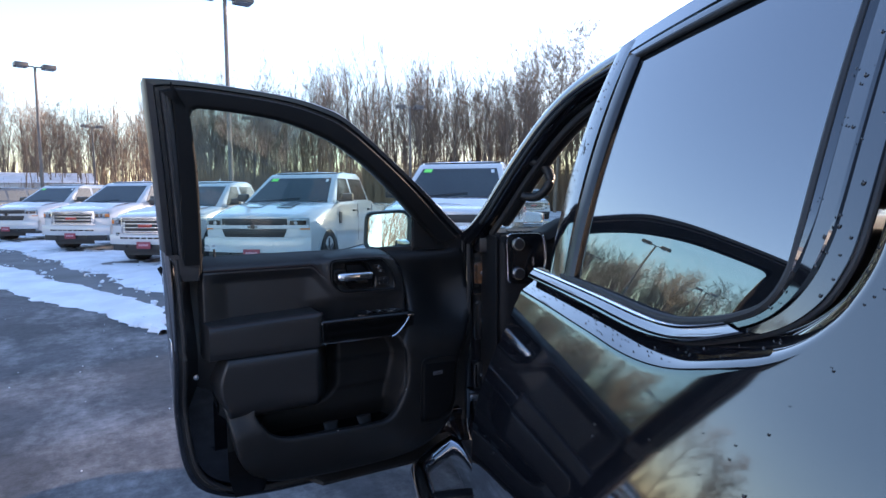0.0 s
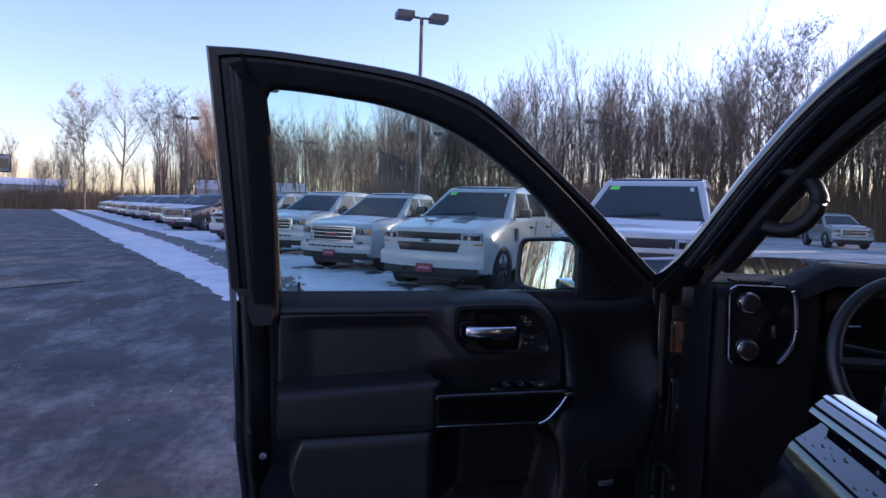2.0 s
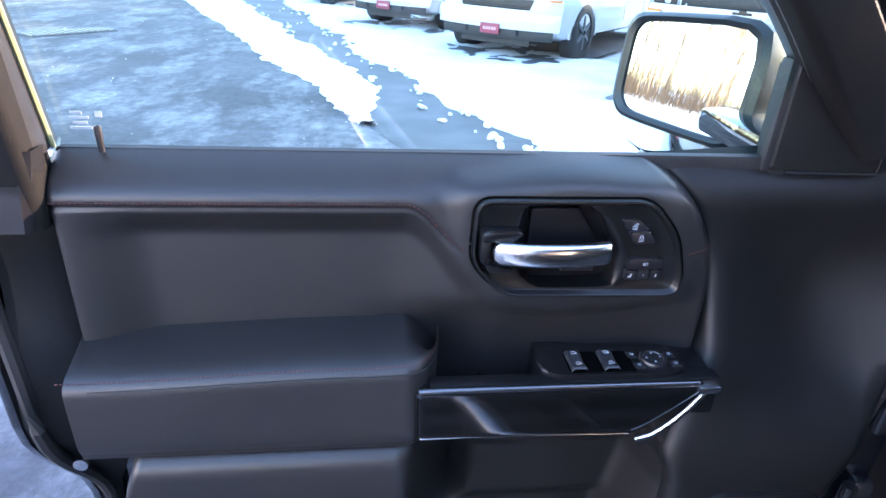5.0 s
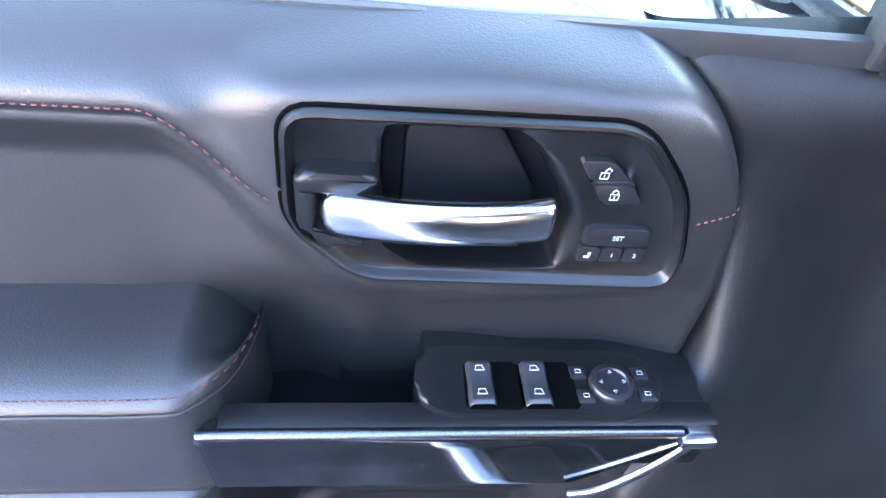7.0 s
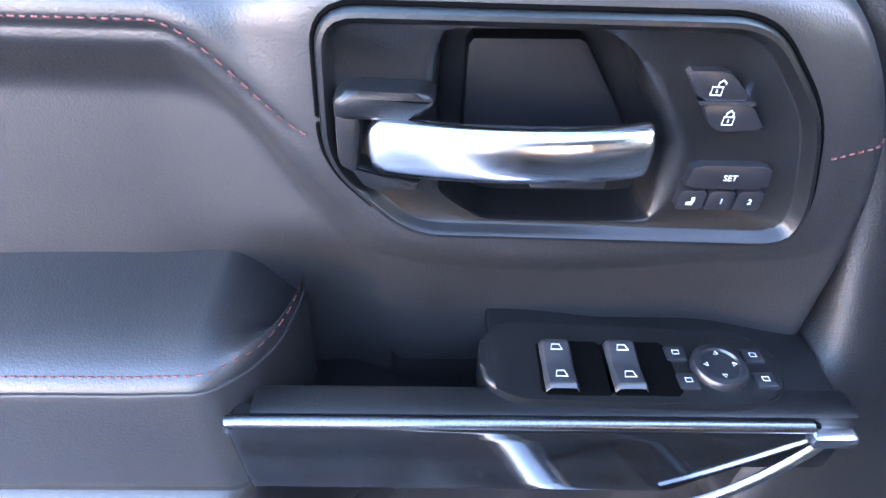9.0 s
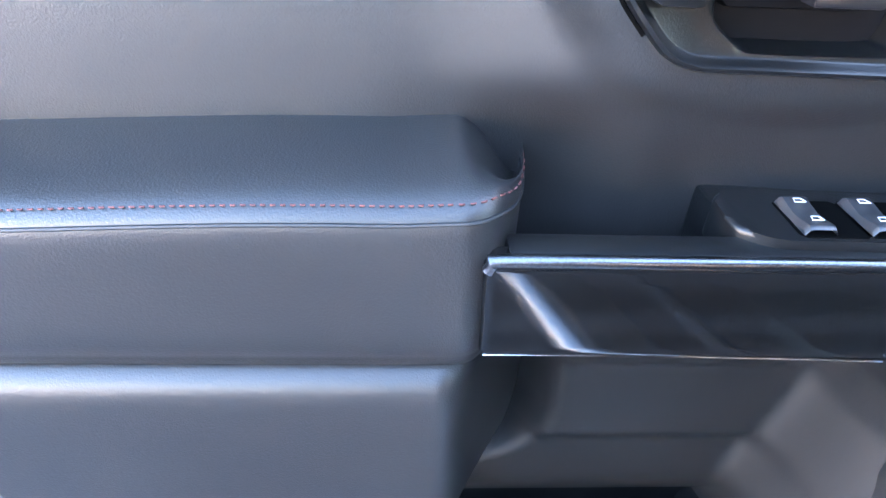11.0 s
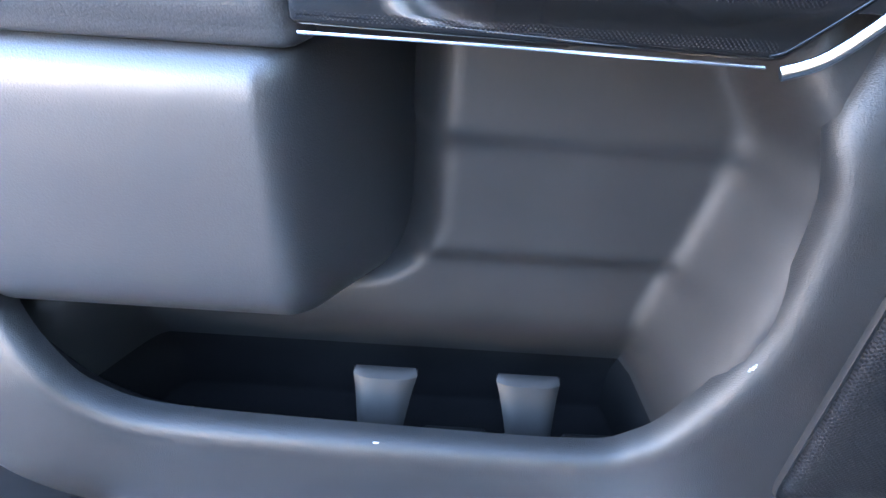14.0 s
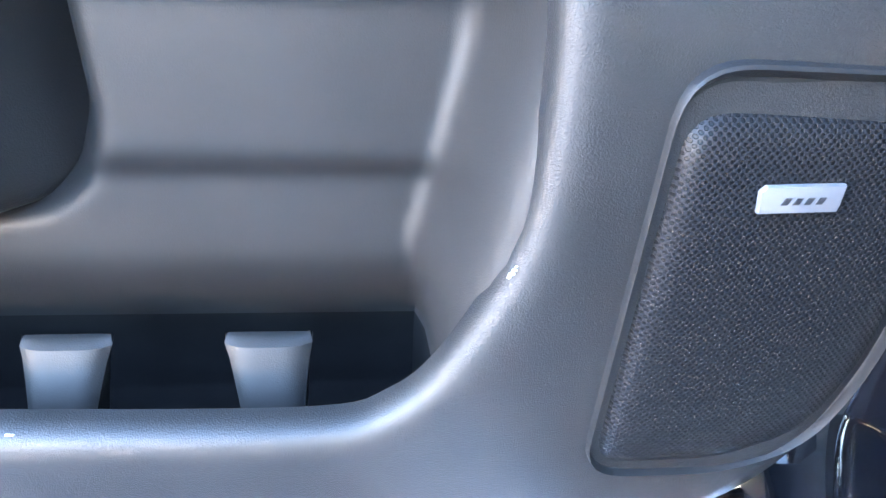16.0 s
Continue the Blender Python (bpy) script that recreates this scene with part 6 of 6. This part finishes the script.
mesh_black = material("grille_mesh", (0.008, 0.008, 0.009), 0.5, vary=0.4, scale=60)
plate_pale = material("plate_pale", (0.42, 0.25, 0.30), 0.5)
ROW = "vehicles parked in the snowy row"
black_rim = material("dark_alloy", (0.10, 0.10, 0.105), 0.3, metal=0.8, vary=0.4, scale=15)


def set_down(v, m):
    v.matrix_basis = m
    return v


set_down(vehicle("parked_pickup", "white full-size pickup with a split dark grille and green sticker", "pickup truck", ROW, white_paint, face="split", sticker=True, rim_mat=black_rim, H=1.92, decal=True), parked(1.85, 11.6)(2.0))
set_down(vehicle("parked_pickup", "tall white heavy-duty pickup with snow on its bonnet", "pickup truck", ROW, white_paint, W=2.03, H=2.02, hood=1.24, face="split", sticker=True), parked(3.66, 8.35)(2.03))
set_down(vehicle("parked_pickup", "white mid-size pickup with a chrome-barred grille", "pickup truck", ROW, white_paint, L=5.4, W=1.88, H=1.79, hood=1.08, sticker=False), parked(0.45, 14.65)(1.85))
set_down(vehicle("parked_pickup", "pale silver full-size pickup with bright grille bars", "pickup truck", ROW, white_paint, H=1.88), parked(-1.0, 19.2)(2.03))
set_down(vehicle("parked_pickup", "white full-size pickup with a dark air dam", "pickup truck", ROW, white_paint, H=1.88, face="split", sticker=True), parked(-2.85, 24.4)(2.03))
dark_suv = set_down(vehicle("parked_suv", "dark grey full-size utility vehicle with a chrome grille", "suv", ROW, dark_paint, kind="suv", L=5.3, H=1.89, snowy=True), parked(-6.2, 33.0)(2.03))
silver = set_down(vehicle("parked_pickup", "silver full-size pickup with a bright grille", "pickup truck", ROW, silver_paint, H=1.88), parked(-7.3, 37.6)(2.03))
white_far = vehicle("parked_pickup", "white full-size pickup dusted with snow", "pickup truck", ROW, white_paint, H=1.88)
set_down(white_far, parked(-10.6, 46.0)(2.03))
copy_thing(dark_suv, parked(-8.8, 41.6)(2.03))
copy_thing(white_far, parked(-12.4, 50.5)(2.03))
copy_thing(dark_suv, parked(-14.3, 55.5)(2.03))
copy_thing(silver, parked(-16.3, 61.0)(2.03))
copy_thing(dark_suv, parked(-18.6, 67.0)(2.03))
copy_thing(white_far, parked(-21.0, 73.5)(2.03))
# cars behind the row and across the lot
BACK = "cars standing behind the row"
sedan = vehicle("parked_sedan", "white sedan standing side-on in the snow", "car", BACK, white_paint, kind="sedan", L=4.8, W=1.84, H=1.46, hood=0.90, plate=False)
set_down(sedan, Matrix.Translation((12.3, 15.0, 0)) @ Matrix.Rotation(radians(62), 4, "Z"))
suv2 = vehicle("parked_suv", "pale silver utility vehicle with a snowy roof", "suv", BACK, silver_paint, kind="suv", L=4.8, W=1.9, H=1.75, hood=1.05, plate=False)
set_down(suv2, Matrix.Translation((21.5, 27.0, 0)) @ Matrix.Rotation(radians(-30), 4, "Z"))
red_car = vehicle("parked_sedan", "dark red sedan standing in the snowy lot", "car", BACK, red_paint, kind="sedan", L=4.7, W=1.82, H=1.46, hood=0.9, plate=False)
set_down(red_car, Matrix.Translation((17.0, 24.0, 0)) @ Matrix.Rotation(radians(70), 4, "Z"))
for x, y, a in ((6.5, 25.0, 60), (10.2, 26.0, 66), (27.0, 25.5, -25), (31.0, 22.0, -25), (2.5, 31.0, 60)):
    copy_thing((sedan, suv2)[int(x) % 2], Matrix.Translation((x, y, 0)) @ Matrix.Rotation(radians(a), 4, "Z"))
for k, (x, y) in enumerate(((-33.0, 66.0), (-36.5, 72.0), (-40.0, 78.0), (-44.0, 85.0), (-26.8, 50.5), (-29.8, 57.5), (-48.5, 95.0), (-54.0, 106.0))):
    copy_thing((red_car, dark_suv, suv2, red_car, dark_suv, suv2, white_far, dark_suv)[k], Matrix.Translation((x, y, 0)) @ Matrix.Rotation(radians(130), 4, "Z"))

# bare wet asphalt where the vehicles have melted the snow
def melt_patch(m, W, L, seed):
    b = bmesh.new()
    n = 120
    ring = []
    for k in range(n):
        a = 2 * math.pi * k / n
        cx, cy = math.cos(a), math.sin(a)
        q = 1.0 / max(abs(cx), abs(cy)) ** 0.8
        w = 1 + 0.16 * noise.noise((2.2 * cx + seed, 2.2 * cy, 1)) + 0.08 * noise.noise((6 * cx + seed, 6 * cy, 4)) + 0.05 * noise.noise((17 * cx + seed, 17 * cy, 7))
        ring.append(b.verts.new((cx * q * w * (W * 0.58), L * 0.45 + cy * q * w * (L * 0.50), 0.062)))
    b.faces.new(ring)
    b.transform(m)
    return b


melt = bmesh.new()
for k, (x, y) in enumerate(((1.85, 11.6), (3.66, 8.35), (0.45, 14.65), (-1.0, 19.2), (-2.85, 24.4), (-6.2, 33.0), (-7.3, 37.6))):
    join(melt, melt_patch(parked(x, y)(2.0), 2.0, 5.4, 3.1 * k))
# clods of old snow along the ragged edges
rs = random.Random(21)
bm = bmesh.new()
for _ in range(260):
    y = 2.0 + 20.0 * rs.random() ** 1.6
    edge = rs.choice((bank_outer(y), bank_outer(y), bank_inner(y) if y > 6.6 else bank_outer(y)))
    r = rs.uniform(0.012, 0.045)
    x = edge + rs.gauss(-0.05, 0.17)
    bmesh.ops.create_icosphere(bm, subdivisions=2, radius=r, matrix=Matrix.LocRotScale((x, y, 0.012 + 0.25 * r), Euler((rs.random(), rs.random(), rs.random() * 6)), (1.0, rs.uniform(0.6, 1.5), rs.uniform(0.45, 0.8))))
for v in bm.verts:
    v.co += Vector((1, 1, 0.6)) * (0.012 * noise.noise(v.co * 28))
for _ in range(150):
    x, y, r = rs.uniform(-1.9, 3.3), 0.8 + 15.0 * rs.random() ** 1.4, rs.uniform(0.003, 0.008)
    bmesh.ops.create_icosphere(bm, subdivisions=1, radius=r, matrix=Matrix.LocRotScale((x, y, 0.006 + 0.2 * r), Euler((0, 0, rs.random() * 6)), (1.0, rs.uniform(0.6, 1.6), 0.55)))
tagged(part("snow_clods", bm, snow, m=ROAD, sharp=70), "small clods of old snow beside the banks", "snow", kind="stuff")
tagged(part("bare_asphalt", melt, dark_asphalt, smooth=False), "bare wet asphalt under the parked vehicles", "asphalt", kind="stuff")


# ---------------------------------------------------------------- lamps, sign, building
def street_lamp(x, y, height, turn, heads=2):
    v = thing("street_lamp", "tall dark lot lamp with flat square heads, switched off", "street lamp", "lot lamps", m=pose(x, y, 0, 0, 0, turn))
    M = v.matrix_basis
    part("pole", tube([(0, 0, 0), (0, 0, height * 0.5), (0, 0, height)], [0.10, 0.09, 0.075], 8), pole_paint, v, m=M)
    part("base", lathe([(0.30, 0), (0.30, 0.7), (0.26, 0.75), (0.1, 0.76)], 16), siding, v, "pale concrete lamp base", m=M)
    for k in range(heads):
        s = 1 if k % 2 == 0 else -1
        part("arm", box(s * 0.06, s * 0.45, -0.04, 0.04, height - 0.05, height + 0.03, 0.01), pole_paint, v, m=M)
        head = part("lamp_head", box(s * 0.36, s * 1.05, -0.34, 0.34, height - 0.10, height + 0.16, 0.04), pole_paint, v, "flat box lamp head", m=M)
        part("lens", box(s * 0.42, s * 0.98, -0.28, 0.28, height - 0.115, height - 0.10), lamp_glass, head, m=M)
    return v


street_lamp(5.15, 25.6, 9.1, 5)
street_lamp(-2.15, 44.0, 9.1, 15)
street_lamp(-9.7, 60.5, 9.0, 15)
street_lamp(0.95, 78, 9.1, 15)
street_lamp(13.9, 59, 8.6, 12)
street_lamp(21.8, 42.5, 8.1, -10)
street_lamp(-22.0, 14.0, 9.0, 60)
street_lamp(-36.0, 30.0, 9.0, 40)
street_lamp(-24.0, -10.0, 9.0, 70)

sign = thing("billboard", "roadside billboard on a steel post with a washed-out poster", "billboard", m=pose(-46.6, 108.5, 0, 0, 0, 24))
SM = sign.matrix_basis
part("post", tube([(0, 0, 0), (0, 0, 5.6)], 0.35, 10), pole_paint, sign, m=SM)
part("panel", box(-3.0, 3.0, -0.25, 0.25, 5.2, 8.0, 0.05), satin_black, sign, "dark billboard frame", m=SM)
part("poster", box(-2.85, 2.85, -0.275, -0.25, 5.35, 7.85), sign_face, sign, "pale blue and grey poster", m=SM)
part("poster_bar", box(-2.5, -0.5, -0.285, -0.27, 5.55, 6.15), dark_paint, sign, m=SM)
part("poster_bar", box(1.5, 2.7, -0.285, -0.27, 5.75, 7.3), dark_paint, sign, m=SM)
for z in (7.35, 6.95, 6.55):
    part("poster_bar", box(-2.3, 1.1, -0.283, -0.27, z, z + 0.16), siding, sign, m=SM)
sign2 = thing("road_sign", "small red roadside sign on two posts", "sign", m=pose(-59.5, 118.0, 0, 0, 0, 24))
part("panel", box(-2.2, 2.2, -0.1, 0.1, 3.2, 5.6, 0.03), red_paint, sign2, m=sign2.matrix_basis)
for x in (-1.6, 1.6):
    part("post", tube([(x, 0.1, 0), (x, 0.1, 4.5)], 0.09, 8), pole_paint, sign2, m=sign2.matrix_basis)


def long_building(name, label, x, y, turn, w, d, h):
    v = thing(name, label, "building", m=pose(x, y, 0, 0, 0, turn))
    M = v.matrix_basis
    part("wall", box(-w / 2, w / 2, 0, d, 0, h), siding, v, m=M, smooth=False)
    part("roof", prism([(-0.4, h), (d + 0.4, h), (d / 2, h + d * 0.16)], -w / 2 - 0.4, w / 2 + 0.4, axes="yz"), snow, v, "snow-covered roof", m=M, smooth=False)
    n = int(w / 4)
    for k in range(n):
        xx = -w / 2 + (k + 0.5) * w / n
        win_ = part("window", box(xx - 0.7, xx + 0.7, -0.06, 0.1, h * 0.38, h * 0.75, 0.02), car_glass, v, m=M)
        part("sill", box(xx - 0.8, xx + 0.8, -0.14, 0.02, h * 0.35, h * 0.38), siding, win_, m=M)
    return v


long_building("warehouse", "long low pale building with snow on its roof", -6.5, 94.0, 5, 15.0, 9.0, 3.3)
long_building("warehouse", "distant low pale building beside the road", -47.0, 122.0, 20, 12.0, 8.0, 3.6)
long_building("dealership", "low pale building across the drive", -38.0, -22.0, -60, 34.0, 16.0, 5.0)


# ---------------------------------------------------------------- bare trees
def tree_mesh(seed, height, levels=3, spread=0.55, lean=0.0, low=0.28, floor=0.012, reach=0.36, stout=0.0085, counts=(14, 6, 8, 4)):
    """Points and faces of a leafless tree: a tapered trunk, limbs and fine twigs."""
    r = random.Random(seed)
    vs, fs = [], []

    def limb(p, way, length, radius, sides, steps):
        rings = []
        q, w = p.copy(), way.copy()
        spots = []
        for i in range(steps + 1):
            f = i / steps
            rad = radius * (1 - 0.82 * f) + 0.002
            s = w.orthogonal().normalized()
            t = w.cross(s)
            base = len(vs)
            for k in range(sides):
                a = 2 * math.pi * k / sides
                o = q + s * (rad * math.cos(a)) + t * (rad * math.sin(a))
                vs.append((o.x, o.y, o.z))
            rings.append(base)
            spots.append((q.copy(), w.copy(), rad))
            w = (w + Vector((r.uniform(-1, 1), r.uniform(-1, 1), r.uniform(-0.3, 0.9))) * (0.05 if sides == 6 else 0.17)).normalized()
            q = q + w * (length / steps)
        for a, b in zip(rings, rings[1:]):
            for k in range(sides if sides > 2 else 1):
                fs.append((a + k, a + (k + 1) % sides, b + (k + 1) % sides, b + k))
        return spots

    def grow(p, way, length, radius, level):
        sides, steps = ((6, 7), (4, 3), (3, 2), (2, 1), (2, 1))[level]
        spots = limb(p, way, length, radius, sides, steps)
        if level == levels + 1:
            return
        count = counts[level]
        for k in range(count):
            f = low + (1 - low) * (k + r.random()) / count if level == 0 else 0.25 + 0.75 * (k + r.random()) / count
            q, w, rad = spots[min(len(spots) - 1, int(f * (len(spots) - 1) + 0.5))]
            side = Vector((r.uniform(-1, 1), r.uniform(-1, 1), 0)).normalized()
            out = (w * (1 - spread) + side * spread + Vector((0, 0, 0.32))).normalized()
            grow(q, out, length * (reach, 0.58, 0.62, 0.62)[level] * (1.15 - 0.6 * f) * r.uniform(0.75, 1.15), max(floor, rad * 0.5), level + 1)

    grow(Vector((0, 0, 0)), Vector((lean, 0, 1)).normalized(), height * 0.96, height * stout, 0)
    return np.array(vs), fs


def mesh_of(name, vs, fs, mat):
    me = bpy.data.meshes.new(name)
    me.from_pydata([tuple(v) for v in vs], [], fs)
    me.materials.append(mat)
    return me


KINDS = [tree_mesh(40 + k, 13.4 + 1.3 * (k % 3), 2, 0.33 + 0.04 * (k % 4), 0.0, 0.42 if k % 2 else 0.30, 0.0060, 0.42, 0.0085, (14, 7, 7, 4)) for k in range(7)]
KINDS += [tree_mesh(60 + k, 9.5 + 1.5 * k, 1, 0.30, 0.0, 0.25, 0.010, 0.30, 0.0075, (9, 4, 4, 4)) for k in range(4)]  # slender young trees


def woods(name, label, spots):
    """Many trees as one object: each one a turned and scaled kind."""
    pts, faces, start = [], [], 0
    for x, y, k, s, a in spots:
        vs, fs = KINDS[k]
        c, n = math.cos(a), math.sin(a)
        p = np.stack([(vs[:, 0] * c - vs[:, 1] * n) * s + x, (vs[:, 0] * n + vs[:, 1] * c) * s + y, vs[:, 2] * s - 0.05], 1)
        pts.append(p)
        arr = [tuple(i + start for i in f) for f in fs]
        faces += arr
        start += len(vs)
    ob = new(name, mesh_of(name, np.concatenate(pts), faces, bark))
    return tagged(ob, label, "trees", kind="stuff")


rw = random.Random(11)


def belt_of(bearing0, bearing1, near, far, count, size0, size1, first=0, kinds=7):
    out = []
    for _ in range(count):
        b, dd = radians(rw.uniform(bearing0, bearing1)), rw.uniform(near, far)
        out.append((dd * math.sin(b), dd * math.cos(b), first + rw.randrange(kinds), rw.uniform(size0, size1), rw.uniform(0, 6.28)))
    return out


woods("woods", "dense bare winter woods behind the parked rows", belt_of(8, 18, 58, 90, 80, 0.62, 0.82) + belt_of(18, 60, 54, 92, 270, 0.66, 0.95))
woods("woods", "bare winter woods farther along the drive", belt_of(-10, 9, 92, 135, 130, 0.75, 1.0) + belt_of(-20, -10, 95, 140, 40, 0.35, 0.55) + belt_of(-34, -18, 135, 190, 50, 0.5, 0.8))
# Out of view: this belt is added to thin out the low sun.
woods("woods", "unseen bare woods added to filter the low sun", belt_of(60, 118, 52, 82, 170, 0.75, 1.05))
woods("woods", "bare woods across the drive", belt_of(-100, -36, 55, 85, 150, 0.62, 0.95) + belt_of(-175, -100, 45, 80, 90, 0.6, 0.95))

woods("saplings", "slender young trees crowding the woods", belt_of(7, 62, 62, 100, 760, 0.45, 0.95, 7, 4) + belt_of(-12, 8, 92, 140, 420, 0.6, 1.0, 7, 4))
# Also out of view, added within the belt that filters the sun.
woods("saplings", "unseen slender young trees added among the sun-filtering woods", belt_of(62, 118, 54, 90, 300, 0.6, 1.0, 7, 4))


def single_tree(x, y, seed, height, turn=0.0):
    vs, fs = tree_mesh(seed, height * 0.92, 3, 0.56, 0.03, 0.36, 0.0052, 0.50, 0.013, (15, 8, 8, 6))
    v = thing("tree", "single bare deciduous tree with fine twigs", "tree", "single trees", m=pose(x, y, 0, 0, 0, turn))
    t = new("trunk", mesh_of("trunk", vs[: 8 * 6], [f for f in fs if max(f) < 8 * 6], bark))
    c = new("crown", mesh_of("crown", vs, [f for f in fs if max(f) >= 8 * 6], bark))
    t.parent, c.parent = v, v
    return v


single_tree(-25.5, 84.0, 3, 13.2)
single_tree(-21.8, 86.0, 8, 14.6, 40)
single_tree(-17.3, 86.0, 15, 14.4, 110)
single_tree(-9.5, 84.0, 22, 13.0, 200)
single_tree(31.5, 37.0, 31, 13.2, 70)
single_tree(34.5, 42.0, 37, 13.8, 10)


def undergrowth(name, label, bearing0, bearing1, near, far, count, height):
    """Brown brush at the foot of the woods: upright stalks with side twigs."""
    pts, faces = [], []
    for _ in range(count):
        b, dd = radians(rw.uniform(bearing0, bearing1)), rw.uniform(near, far)
        x, y, h = dd * math.sin(b), dd * math.cos(b), height * rw.uniform(0.4, 1.3)
        for _k in range(3):
            dx, dy, w = rw.uniform(-0.9, 0.9), rw.uniform(-0.9, 0.9), rw.uniform(0.03, 0.07)
            i = len(pts)
            pts += [(x + dx - w, y + dy, 0), (x + dx + w, y + dy, 0), (x + dx * 1.8, y + dy * 1.8, h * rw.uniform(0.7, 1.1))]
            faces.append((i, i + 1, i + 2))
    ob = new(name, mesh_of(name, pts, faces, brush))
    return tagged(ob, label, "brush", kind="stuff")


undergrowth("undergrowth", "brown winter brush below the trees", 6, 64, 52, 92, 22000, 3.9)
undergrowth("undergrowth", "brown winter brush along the drive", -34, 9, 88, 150, 9000, 3.0)
undergrowth("undergrowth", "brown brush across the drive", -175, -36, 45, 80, 7000, 4.0)

# drain grate lying in the drive
gr = thing("drain_grate", "iron drain grate set in the asphalt drive", "drain", m=pose(-3.75, 12.2, 0.006, 0, 0, 21.3 + 28))
part("grate_frame", prism([(-0.65, -0.22), (0.65, -0.22), (0.65, 0.22), (-0.65, 0.22)], 0.012, 0.0, axes="xy"), dark_asphalt, gr, m=gr.matrix_basis, smooth=False)
for k in range(13):
    part("grate_bar", box(-0.60 + 0.1 * k - 0.025, -0.60 + 0.1 * k + 0.025, -0.18, 0.18, 0.012, 0.02), steel_rust, gr, m=gr.matrix_basis, smooth=False)
